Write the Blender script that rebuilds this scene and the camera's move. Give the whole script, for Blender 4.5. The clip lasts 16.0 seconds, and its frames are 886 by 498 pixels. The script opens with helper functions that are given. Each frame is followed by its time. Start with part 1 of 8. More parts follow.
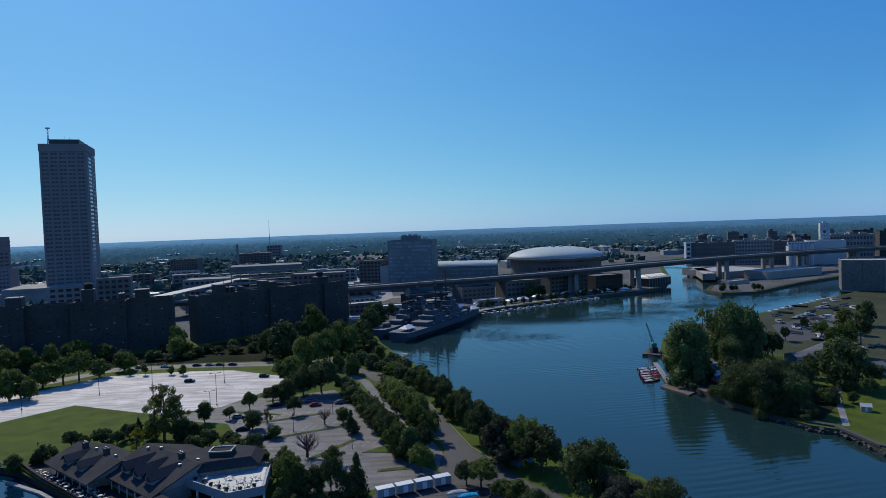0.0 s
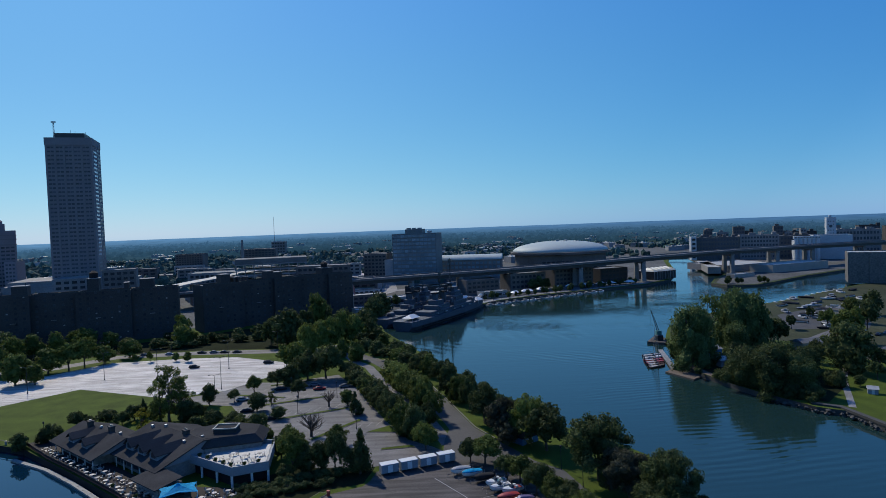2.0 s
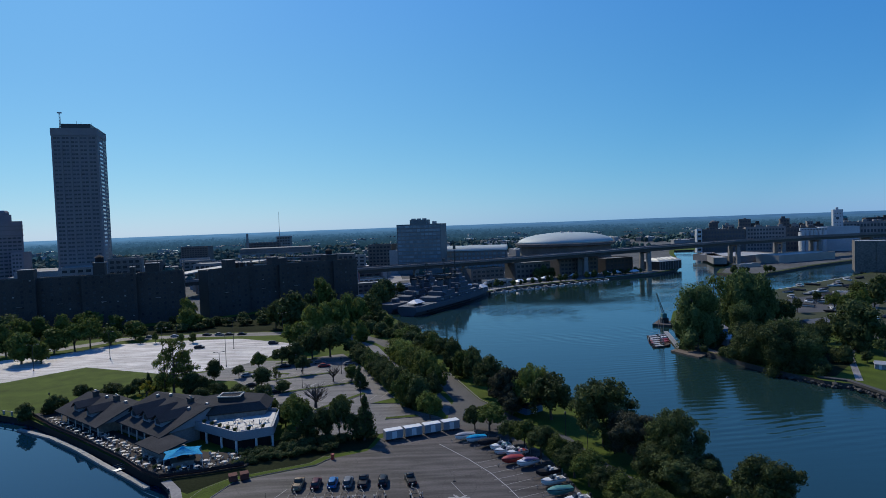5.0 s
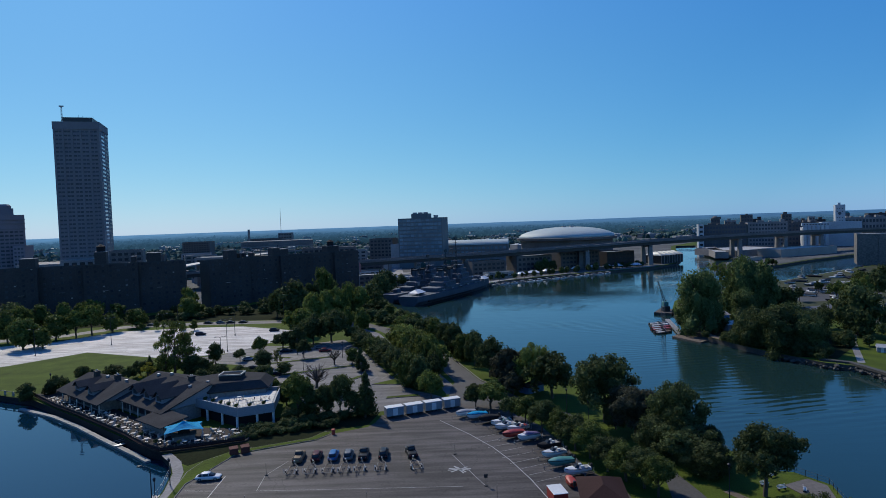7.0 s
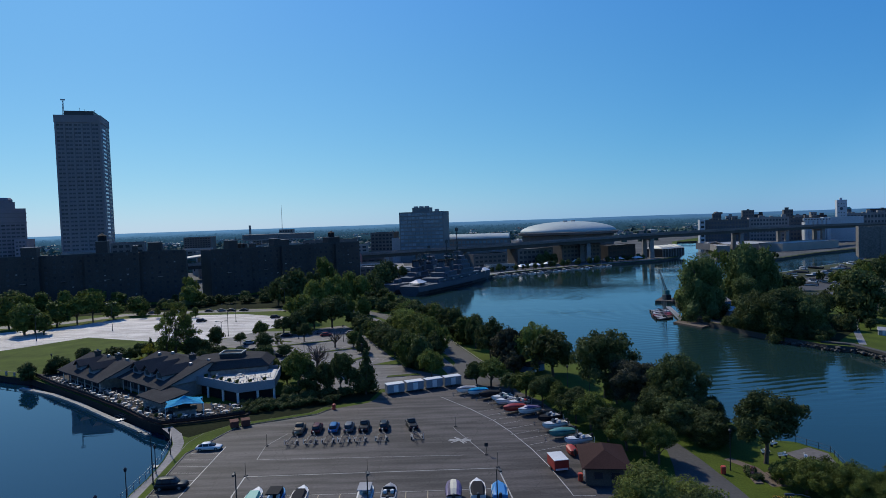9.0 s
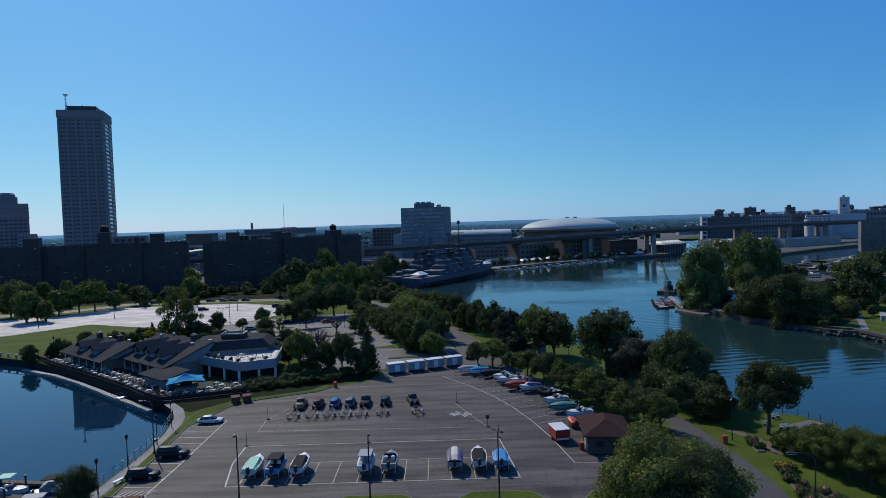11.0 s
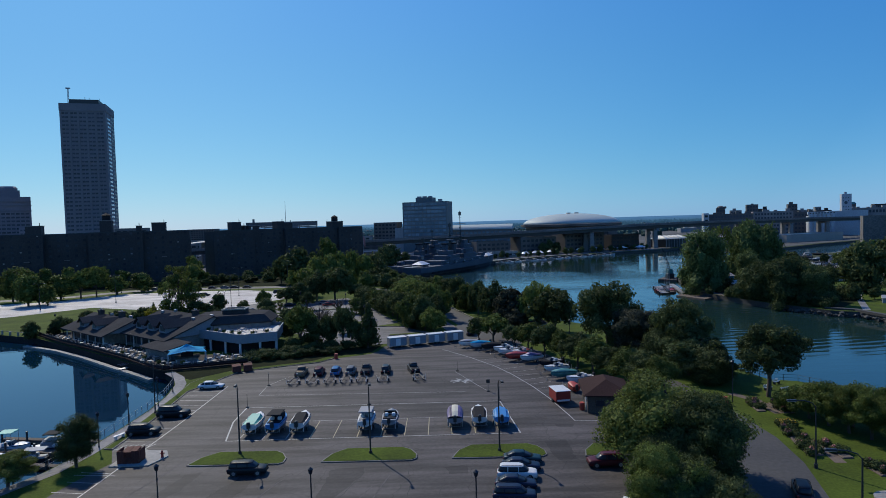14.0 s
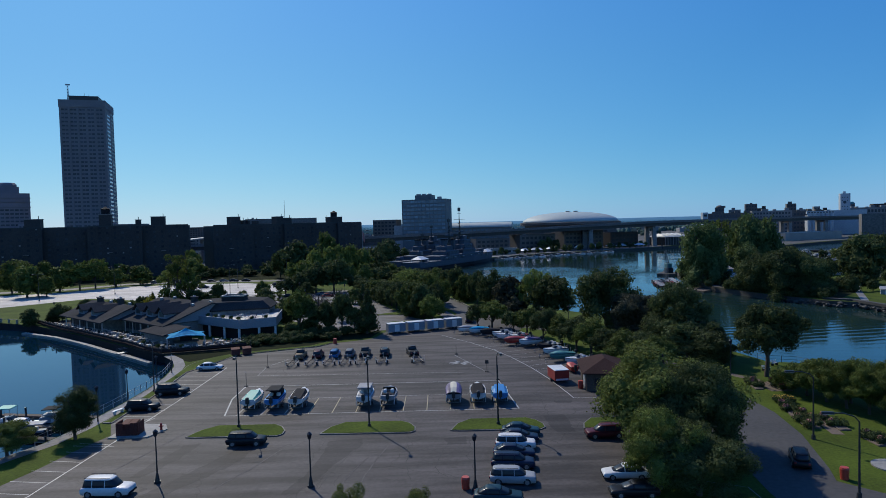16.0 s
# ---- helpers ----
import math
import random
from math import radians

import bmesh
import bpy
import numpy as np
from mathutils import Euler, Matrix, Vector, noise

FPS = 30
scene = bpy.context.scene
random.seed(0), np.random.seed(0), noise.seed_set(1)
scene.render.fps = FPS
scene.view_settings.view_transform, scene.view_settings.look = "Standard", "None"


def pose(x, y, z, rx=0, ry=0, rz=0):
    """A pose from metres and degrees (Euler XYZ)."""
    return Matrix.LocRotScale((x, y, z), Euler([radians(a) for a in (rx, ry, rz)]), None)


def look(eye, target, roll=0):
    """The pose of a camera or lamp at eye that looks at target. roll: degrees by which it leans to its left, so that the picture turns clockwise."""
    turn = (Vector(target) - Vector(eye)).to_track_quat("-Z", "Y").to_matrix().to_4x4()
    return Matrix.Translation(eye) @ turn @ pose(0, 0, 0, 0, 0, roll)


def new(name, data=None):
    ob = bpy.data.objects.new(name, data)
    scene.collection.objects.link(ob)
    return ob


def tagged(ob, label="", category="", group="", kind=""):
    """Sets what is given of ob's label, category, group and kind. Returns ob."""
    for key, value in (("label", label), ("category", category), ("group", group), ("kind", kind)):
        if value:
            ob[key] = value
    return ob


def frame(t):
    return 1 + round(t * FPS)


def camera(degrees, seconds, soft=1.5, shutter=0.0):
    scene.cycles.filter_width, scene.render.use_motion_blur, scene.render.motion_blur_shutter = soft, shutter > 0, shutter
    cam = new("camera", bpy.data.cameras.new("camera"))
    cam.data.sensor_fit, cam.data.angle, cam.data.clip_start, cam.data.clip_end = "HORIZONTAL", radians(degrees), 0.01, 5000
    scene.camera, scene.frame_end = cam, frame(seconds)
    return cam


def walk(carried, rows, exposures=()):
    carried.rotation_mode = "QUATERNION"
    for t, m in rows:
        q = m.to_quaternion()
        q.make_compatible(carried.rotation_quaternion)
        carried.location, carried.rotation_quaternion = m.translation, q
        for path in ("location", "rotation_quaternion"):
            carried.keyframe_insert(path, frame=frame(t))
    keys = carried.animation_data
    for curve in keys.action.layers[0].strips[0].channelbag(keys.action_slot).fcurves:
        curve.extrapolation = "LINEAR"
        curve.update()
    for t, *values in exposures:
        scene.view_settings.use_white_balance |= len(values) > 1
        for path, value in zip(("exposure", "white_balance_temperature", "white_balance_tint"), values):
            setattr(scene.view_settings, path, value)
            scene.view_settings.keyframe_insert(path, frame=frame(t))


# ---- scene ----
from mathutils.geometry import tessellate_polygon

cam = camera(70, 16.0, soft=0.5)
PATH = [
    (0, (0.93, -0.05, 62.39), (4.754, 99.810, 58.677), -2.08),
    (0.5, (0.90, -0.01, 60.95), (4.279, 99.858, 57.117), -2.08),
    (1, (0.88, 0.02, 59.59), (4.039, 99.896, 55.728), -2.09),
    (1.5, (0.85, 0.05, 58.29), (3.984, 99.927, 54.474), -2.09),
    (2, (0.83, 0.07, 57.03), (3.941, 99.950, 53.170), -2.09),
    (2.5, (0.80, 0.09, 55.79), (3.802, 99.969, 51.794), -2.09),
    (3, (0.78, 0.11, 54.57), (3.682, 99.981, 50.388), -2.09),
    (3.5, (0.75, 0.12, 53.35), (3.624, 99.993, 49.124), -2.08),
    (4, (0.73, 0.13, 52.12), (3.426, 100.011, 48.009), -2.08),
    (6.5, (0.60, 0.12, 45.83), (2.693, 100.006, 41.577), -2.04),
    (7, (0.58, 0.10, 44.54), (2.678, 99.990, 40.261), -2.02),
    (7.5, (0.55, 0.09, 43.26), (2.640, 99.977, 39.093), -2.01),
    (8, (0.53, 0.06, 41.97), (2.526, 99.953, 37.733), -1.99),
    (8.5, (0.50, 0.04, 40.70), (2.438, 99.922, 36.310), -1.98),
    (9, (0.48, 0.01, 39.43), (2.391, 99.890, 35.001), -1.96),
    (11.5, (0.35, -0.20, 33.51), (1.925, 99.694, 29.251), -1.84),
    (12, (0.33, -0.26, 32.44), (1.859, 99.644, 28.255), -1.81),
    (12.5, (0.30, -0.31, 31.41), (1.729, 99.584, 27.123), -1.77),
    (13, (0.28, -0.38, 30.42), (1.664, 99.523, 26.129), -1.74),
    (13.5, (0.25, -0.44, 29.47), (1.635, 99.456, 25.145), -1.70),
    (14, (0.23, -0.51, 28.56), (1.639, 99.390, 24.322), -1.67),
    (14.5, (0.20, -0.58, 27.69), (1.617, 99.319, 23.503), -1.62),
    (15, (0.18, -0.66, 26.84), (1.621, 99.243, 22.682), -1.58),
    (15.5, (0.15, -0.74, 26.00), (1.642, 99.163, 21.888), -1.54),
    (16, (0.13, -0.83, 25.16), (1.678, 99.079, 21.084), -1.49),
]
walk(cam, [(t, look(eye, target, roll)) for t, eye, target, roll in PATH], [(0, 0.0, 6540, 7), (16, 0.0, 6540, 7)])

# ---- sky and sun ----
SUN_EL, SUN_AZ = radians(42), radians(-31)          # azimuth from +y, towards +x
world = bpy.data.worlds.new("sky")
scene.world = world
world.use_nodes = True
wn = world.node_tree
sky = wn.nodes.new("ShaderNodeTexSky")
sky.sky_type, sky.sun_disc = "NISHITA", False
sky.sun_elevation, sky.sun_rotation = SUN_EL, SUN_AZ
sky.altitude, sky.air_density, sky.dust_density, sky.ozone_density = 600, 1.0, 0.25, 4.5
# colour balance of the clear sky, channel by channel: gain, power, gain
part_rgb, join_rgb = wn.nodes.new("ShaderNodeSeparateColor"), wn.nodes.new("ShaderNodeCombineColor")
wn.links.new(sky.outputs[0], part_rgb.inputs[0])
toward = wn.nodes.new("ShaderNodeVectorMath")             # how far a direction lies towards the sun
toward.operation = "DOT_PRODUCT"
toward.inputs[1].default_value = (math.sin(SUN_AZ) * math.cos(SUN_EL), math.cos(SUN_AZ) * math.cos(SUN_EL), math.sin(SUN_EL))
wn.links.new(wn.nodes.new("ShaderNodeTexCoord").outputs["Generated"], toward.inputs[0])
# a clear sky is brightest round the sun, darkest across from it, and a little brighter again behind
spread, aureole, part_glow = wn.nodes.new("ShaderNodeMapRange"), wn.nodes.new("ShaderNodeValToRGB"), wn.nodes.new("ShaderNodeSeparateColor")
spread.inputs[1].default_value, spread.inputs[2].default_value = -1, 1
wn.links.new(toward.outputs["Value"], spread.inputs[0])
wn.links.new(spread.outputs[0], aureole.inputs[0])
wn.links.new(aureole.outputs[0], part_glow.inputs[0])
stops = [(-1, 1.45, 1.28, 1.20), (-0.1, 1.42, 1.24, 1.18), (0.40, 0.80, 0.89, 0.92), (0.54, 0.86, 0.92, 0.94), (0.72, 1.08, 1.01, 1.01), (0.87, 1.32, 1.12, 1.12), (1, 1.55, 1.3, 1.2)]
for k, (c, r, g, b) in enumerate(stops):
    e = aureole.color_ramp.elements[k] if k < 2 else aureole.color_ramp.elements.new((c + 1) / 2)
    e.position = (c + 1) / 2
for (c, r, g, b), e in zip(stops, aureole.color_ramp.elements):
    e.position, e.color = (c + 1) / 2, (r / 2, g / 2, b / 2, 1)
# thin haze low over the horizon
height, haze, part_haze = wn.nodes.new("ShaderNodeSeparateXYZ"), wn.nodes.new("ShaderNodeValToRGB"), wn.nodes.new("ShaderNodeSeparateColor")
wn.links.new(toward.inputs[0].links[0].from_socket, height.inputs[0])
wn.links.new(height.outputs["Z"], haze.inputs[0])
wn.links.new(haze.outputs[0], part_haze.inputs[0])
haze.color_ramp.elements[0].position, haze.color_ramp.elements[0].color = 0.0, (0.81, 0.80, 0.862, 1)
haze.color_ramp.elements[1].position, haze.color_ramp.elements[1].color = 0.24, (0.80, 0.80, 0.80, 1)
middle = haze.color_ramp.elements.new(0.07)
middle.color = (0.806, 0.80, 0.84, 1)
for k, (gain, power, level) in enumerate(((0.0494, 1.0, 2.125), (0.0893, 0.70, 1.7375), (0.112, 0.20, 1.90))):
    a, p, b = (wn.nodes.new("ShaderNodeMath") for _ in range(3))
    a.operation, p.operation, b.operation = "MULTIPLY", "POWER", "MULTIPLY"
    a.inputs[1].default_value, p.inputs[1].default_value, b.inputs[1].default_value = gain, power, level
    wn.links.new(part_rgb.outputs[k], a.inputs[0])
    wn.links.new(a.outputs[0], p.inputs[0])
    wn.links.new(p.outputs[0], b.inputs[0])
    out = wn.nodes.new("ShaderNodeMath")
    out.operation = "MULTIPLY"
    wn.links.new(b.outputs[0], out.inputs[0])
    wn.links.new(part_glow.outputs[k], out.inputs[1])
    veil = wn.nodes.new("ShaderNodeMath")
    veil.operation = "MULTIPLY"
    wn.links.new(out.outputs[0], veil.inputs[0])
    wn.links.new(part_haze.outputs[k], veil.inputs[1])
    wn.links.new(veil.outputs[0], join_rgb.inputs[k])
wn.links.new(join_rgb.outputs[0], wn.nodes["Background"].inputs[0])
wn.nodes["Background"].inputs[1].default_value = 1.0
sun = new("sun", bpy.data.lights.new("sun", "SUN"))
sun.data.energy, sun.data.angle, sun.data.color = 4.0, radians(0.53), (1.0, 0.93, 0.82)
sun_dir = Vector((math.sin(SUN_AZ) * math.cos(SUN_EL), math.cos(SUN_AZ) * math.cos(SUN_EL), math.sin(SUN_EL)))
sun.matrix_basis = look(sun_dir * 400, (0, 0, 0))

# ---- materials ----
def mat(name, col, rough=0.7, metal=0.0, scale=1.0, var=0.25, bump=0.15, rand=0.0, island=0.0, spec=0.5, col2=None):
    """A surface with variation at two scales, in world metres."""
    m = bpy.data.materials.new(name)
    m.use_nodes = True
    n, l = m.node_tree.nodes, m.node_tree.links
    b = n["Principled BSDF"]
    b.inputs["Roughness"].default_value, b.inputs["Metallic"].default_value = rough, metal
    b.inputs["Specular IOR Level"].default_value = spec
    geo = n.new("ShaderNodeNewGeometry")
    big, fine = n.new("ShaderNodeTexNoise"), n.new("ShaderNodeTexNoise")
    big.inputs["Scale"].default_value, fine.inputs["Scale"].default_value = 0.13 * scale, 2.7 * scale
    big.inputs["Detail"].default_value = fine.inputs["Detail"].default_value = 4
    for t in (big, fine):
        l.new(geo.outputs["Position"], t.inputs["Vector"])
    mix = n.new("ShaderNodeMix")
    mix.data_type = "RGBA"
    dark = col2 or tuple(c * (1 - var) for c in col)
    lite = tuple(min(1, c * (1 + var * 0.6)) for c in col)
    mix.inputs[6].default_value, mix.inputs[7].default_value = (*dark, 1), (*lite, 1)
    add = n.new("ShaderNodeMath")
    add.operation = "ADD"
    l.new(big.outputs["Fac"], add.inputs[0])
    l.new(fine.outputs["Fac"], add.inputs[1])
    ramp = n.new("ShaderNodeMapRange")
    ramp.inputs[1].default_value, ramp.inputs[2].default_value = 0.7, 1.3
    l.new(add.outputs[0], ramp.inputs[0])
    l.new(ramp.outputs[0], mix.inputs[0])
    out = mix.outputs[2]
    for amount, node, sock in ((rand, "ShaderNodeObjectInfo", "Random"), (island, "ShaderNodeNewGeometry", "Random Per Island")):
        if amount:
            r, hs, mr = n.new(node), n.new("ShaderNodeHueSaturation"), n.new("ShaderNodeMapRange")
            mr.inputs[3].default_value, mr.inputs[4].default_value = 1 - amount, 1 + amount
            l.new(r.outputs[sock], mr.inputs[0])
            l.new(mr.outputs[0], hs.inputs["Value"])
            l.new(out, hs.inputs["Color"])
            out = hs.outputs[0]
    l.new(out, b.inputs["Base Color"])
    if bump:
        bp = n.new("ShaderNodeBump")
        bp.inputs["Strength"].default_value, bp.inputs["Distance"].default_value = bump, 0.05 / scale
        l.new(fine.outputs["Fac"], bp.inputs["Height"])
        l.new(bp.outputs[0], b.inputs["Normal"])
    return m


def leaf_mat(name, col, glow=0.45, vary=0.24):
    """Leaves: they reflect, and let light through."""
    m = mat(name, col, 0.75, 0, 0.6, 0.35, 0, rand=vary, island=vary, spec=0.1)
    n, l = m.node_tree.nodes, m.node_tree.links
    tr, mx = n.new("ShaderNodeBsdfTranslucent"), n.new("ShaderNodeMixShader")
    l.new(n["Principled BSDF"].inputs["Base Color"].links[0].from_socket, tr.inputs["Color"])
    mx.inputs[0].default_value = glow
    l.new(n["Principled BSDF"].outputs[0], mx.inputs[1])
    l.new(tr.outputs[0], mx.inputs[2])
    l.new(mx.outputs[0], n["Material Output"].inputs["Surface"])
    return m


def water_mat(low, high, col, ior=1.33, waves=False, rough=0.07):
    m = bpy.data.materials.new("still_water")
    m.use_nodes = True
    n, l = m.node_tree.nodes, m.node_tree.links
    b = n["Principled BSDF"]
    b.inputs["Base Color"].default_value = (*col, 1)
    b.inputs["Roughness"].default_value, b.inputs["IOR"].default_value = rough, ior
    geo, mp = n.new("ShaderNodeNewGeometry"), n.new("ShaderNodeMapping")
    mp.inputs["Rotation"].default_value = (0, 0, radians(12))
    mp.inputs["Scale"].default_value = (0.22, 1.0, 1.0)
    l.new(geo.outputs["Position"], mp.inputs["Vector"])
    a, c, d = n.new("ShaderNodeTexNoise"), n.new("ShaderNodeTexNoise"), n.new("ShaderNodeTexNoise")
    a.inputs["Scale"].default_value, c.inputs["Scale"].default_value, d.inputs["Scale"].default_value = 0.28, 1.3, 0.016
    a.inputs["Detail"].default_value, c.inputs["Detail"].default_value = 3, 3
    for t in (a, c):
        l.new(mp.outputs[0], t.inputs["Vector"])
    l.new(geo.outputs["Position"], d.inputs["Vector"])
    s = n.new("ShaderNodeMath")
    s.operation = "MULTIPLY_ADD"
    s.inputs[1].default_value = 0.25
    l.new(c.outputs["Fac"], s.inputs[0])
    l.new(a.outputs["Fac"], s.inputs[2])
    swell, mask, add = n.new("ShaderNodeTexWave"), n.new("ShaderNodeMapRange"), n.new("ShaderNodeMath")   # long low wake lines
    swell.bands_direction = "Y"
    swell.inputs["Scale"].default_value, swell.inputs["Distortion"].default_value = 0.10, 7.0
    swell.inputs["Detail"].default_value, swell.inputs["Detail Scale"].default_value = 2, 0.35
    turn = n.new("ShaderNodeMapping")
    turn.inputs["Rotation"].default_value = (0, 0, radians(-8))
    l.new(geo.outputs["Position"], turn.inputs["Vector"])
    l.new(turn.outputs[0], swell.inputs["Vector"])
    mask.inputs[1].default_value, mask.inputs[2].default_value, mask.inputs[4].default_value = 0.46, 0.70, 0.9
    l.new(d.outputs["Fac"], mask.inputs[0])
    add.operation = "MULTIPLY_ADD"
    l.new(swell.outputs["Fac"], add.inputs[0])
    l.new(mask.outputs[0], add.inputs[1])
    l.new(s.outputs[0], add.inputs[2])
    calm = n.new("ShaderNodeMapRange")                # calm and rippled stretches
    calm.inputs[1].default_value, calm.inputs[2].default_value = 0.35, 0.65
    calm.inputs[3].default_value, calm.inputs[4].default_value = low, high
    l.new(d.outputs["Fac"], calm.inputs[0])
    bp = n.new("ShaderNodeBump")
    bp.inputs["Distance"].default_value = 0.35
    l.new(calm.outputs[0], bp.inputs["Strength"])
    l.new((add if waves else s).outputs[0], bp.inputs["Height"])
    l.new(bp.outputs[0], b.inputs["Normal"])
    return m


def lot_mat(name, col, wear=1.0):
    """Old asphalt: drag streaks, worn lanes, stains and crack lines."""
    m = mat(name, col, 0.74, 0, 0.8, 0.3, 0.35, spec=0.22)
    n, l = m.node_tree.nodes, m.node_tree.links
    b = n["Principled BSDF"]
    geo = n.new("ShaderNodeNewGeometry")
    out = b.inputs["Base Color"].links[0].from_socket

    def layer(fac, lo, hi, dark, lite, src):
        r, mx = n.new("ShaderNodeMapRange"), n.new("ShaderNodeMix")
        mx.data_type, mx.blend_type = "RGBA", "MULTIPLY"
        r.inputs[1].default_value, r.inputs[2].default_value = lo, hi
        r.inputs[3].default_value, r.inputs[4].default_value = dark, lite
        l.new(fac, r.inputs[0])
        mx.inputs[0].default_value = 1
        l.new(src, mx.inputs[6])
        l.new(r.outputs[0], mx.inputs[7])
        return mx.outputs[2]

    for turn, size, scale, lo, hi, dark, lite in ((35, (0.10, 0.9, 1), 0.55, 0.40, 0.60, 0.58, 1.34), (-28, (0.05, 0.35, 1), 0.5, 0.42, 0.58, 0.90, 1.08), (70, (0.05, 0.6, 1), 0.6, 0.42, 0.58, 0.88, 1.10)):
        mp, t = n.new("ShaderNodeMapping"), n.new("ShaderNodeTexNoise")
        mp.inputs["Rotation"].default_value, mp.inputs["Scale"].default_value = (0, 0, radians(turn)), size
        t.inputs["Scale"].default_value, t.inputs["Detail"].default_value = scale, 6
        l.new(geo.outputs["Position"], mp.inputs["Vector"])
        l.new(mp.outputs[0], t.inputs["Vector"])
        out = layer(t.outputs["Fac"], lo, hi, 1 + (dark - 1) * wear, 1 + (lite - 1) * wear, out)
    wob, add, v = n.new("ShaderNodeTexNoise"), n.new("ShaderNodeMix"), n.new("ShaderNodeTexVoronoi")
    wob.inputs["Scale"].default_value = 0.5
    add.data_type = "RGBA"
    add.blend_type = "LINEAR_LIGHT"
    add.inputs[0].default_value = 2.2
    l.new(geo.outputs["Position"], wob.inputs["Vector"])
    l.new(geo.outputs["Position"], add.inputs[6])
    l.new(wob.outputs["Color"], add.inputs[7])
    v.feature = "DISTANCE_TO_EDGE"
    v.inputs["Scale"].default_value = 0.11
    l.new(add.outputs[2], v.inputs["Vector"])
    out = layer(v.outputs["Distance"], 0.0, 0.008, 0.55, 1.0, out)
    spot = n.new("ShaderNodeTexNoise")
    spot.inputs["Scale"].default_value, spot.inputs["Detail"].default_value = 0.42, 5
    l.new(geo.outputs["Position"], spot.inputs["Vector"])
    out = layer(spot.outputs["Fac"], 0.26, 0.40, 0.72, 1.0, out)
    l.new(out, b.inputs["Base Color"])
    return m


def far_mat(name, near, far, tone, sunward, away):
    """Distant land, haze painted into its emission: paler with distance, most towards the sun."""
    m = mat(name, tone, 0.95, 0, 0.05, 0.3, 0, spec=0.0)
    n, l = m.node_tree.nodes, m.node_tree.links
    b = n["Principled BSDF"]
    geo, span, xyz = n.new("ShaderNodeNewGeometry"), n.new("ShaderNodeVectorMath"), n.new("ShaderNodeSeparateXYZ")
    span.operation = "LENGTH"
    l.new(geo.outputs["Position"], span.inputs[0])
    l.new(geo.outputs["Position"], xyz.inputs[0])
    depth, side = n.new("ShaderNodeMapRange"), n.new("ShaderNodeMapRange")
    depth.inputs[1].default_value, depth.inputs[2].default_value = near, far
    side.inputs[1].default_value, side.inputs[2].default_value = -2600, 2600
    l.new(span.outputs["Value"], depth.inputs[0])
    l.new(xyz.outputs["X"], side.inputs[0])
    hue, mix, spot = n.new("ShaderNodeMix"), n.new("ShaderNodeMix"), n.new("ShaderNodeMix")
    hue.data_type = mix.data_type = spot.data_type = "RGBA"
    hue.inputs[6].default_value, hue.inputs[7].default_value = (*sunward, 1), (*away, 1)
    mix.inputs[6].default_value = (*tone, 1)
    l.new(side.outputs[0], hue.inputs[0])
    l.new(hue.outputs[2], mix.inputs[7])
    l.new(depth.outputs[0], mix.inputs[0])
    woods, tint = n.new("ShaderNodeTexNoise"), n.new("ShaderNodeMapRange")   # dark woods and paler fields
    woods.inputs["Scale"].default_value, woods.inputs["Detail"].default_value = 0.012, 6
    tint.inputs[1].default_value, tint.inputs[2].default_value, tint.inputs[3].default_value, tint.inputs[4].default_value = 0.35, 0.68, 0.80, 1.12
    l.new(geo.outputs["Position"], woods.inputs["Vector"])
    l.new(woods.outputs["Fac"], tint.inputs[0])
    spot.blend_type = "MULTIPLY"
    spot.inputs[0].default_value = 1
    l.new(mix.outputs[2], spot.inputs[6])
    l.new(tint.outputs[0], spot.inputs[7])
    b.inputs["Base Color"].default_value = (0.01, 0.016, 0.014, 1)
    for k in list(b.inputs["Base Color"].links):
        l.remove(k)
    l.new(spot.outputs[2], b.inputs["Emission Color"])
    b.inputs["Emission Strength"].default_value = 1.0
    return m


GRASS = mat("lawn", (0.058, 0.082, 0.011), 0.95, 0, 1.2, 0.35, 0.5, col2=(0.033, 0.046, 0.008), spec=0.08)
CITYGROUND = mat("city_ground", (0.095, 0.095, 0.09), 0.95, 0, 0.15, 0.5, 0.1, spec=0.1)
ASPHALT = lot_mat("asphalt", (0.0545, 0.0474, 0.0455))
PATCH = lot_mat("asphalt_patch", (0.031, 0.027, 0.0265))
CRACK = mat("crack_tar", (0.016, 0.015, 0.015), 0.8, 0, 2, 0.3, 0.2)
SCUFF = mat("scuffed_asphalt", (0.082, 0.074, 0.070), 0.85, 0, 1.5, 0.4, 0.2, spec=0.15)
ASPHALT_OLD = lot_mat("worn_asphalt", (0.112, 0.104, 0.101), 0.5)
EVENTLOT = lot_mat("event_lot_concrete", (0.415, 0.378, 0.340), 0.5)
# lawn colour darkened to stand in for shade on the ground
SHADELAWN = mat("shade_painted_lawn", (0.018, 0.022, 0.010), 1.0, 0, 0.6, 0.4, 0.4, spec=0.03)
ASPHALT_ROAD = mat("road_asphalt", (0.052, 0.050, 0.048), 0.8, 0, 0.7, 0.3, 0.2, spec=0.3)
PALE = mat("pale_concrete", (0.20, 0.19, 0.18), 0.6, 0, 0.6, 0.45, 0.2, spec=0.3)
CONCRETE = mat("concrete", (0.24, 0.23, 0.21), 0.8, 0, 0.8, 0.3, 0.2, spec=0.3)
DARKCONC = mat("weathered_concrete", (0.20, 0.188, 0.18), 0.85, 0, 0.6, 0.35, 0.2, spec=0.25)
KERB = mat("kerb_stone", (0.095, 0.09, 0.083), 0.7, 0, 2, 0.25, 0.2)
PAINT = mat("road_paint", (0.27, 0.265, 0.255), 0.6, 0, 2, 0.3, 0.1)
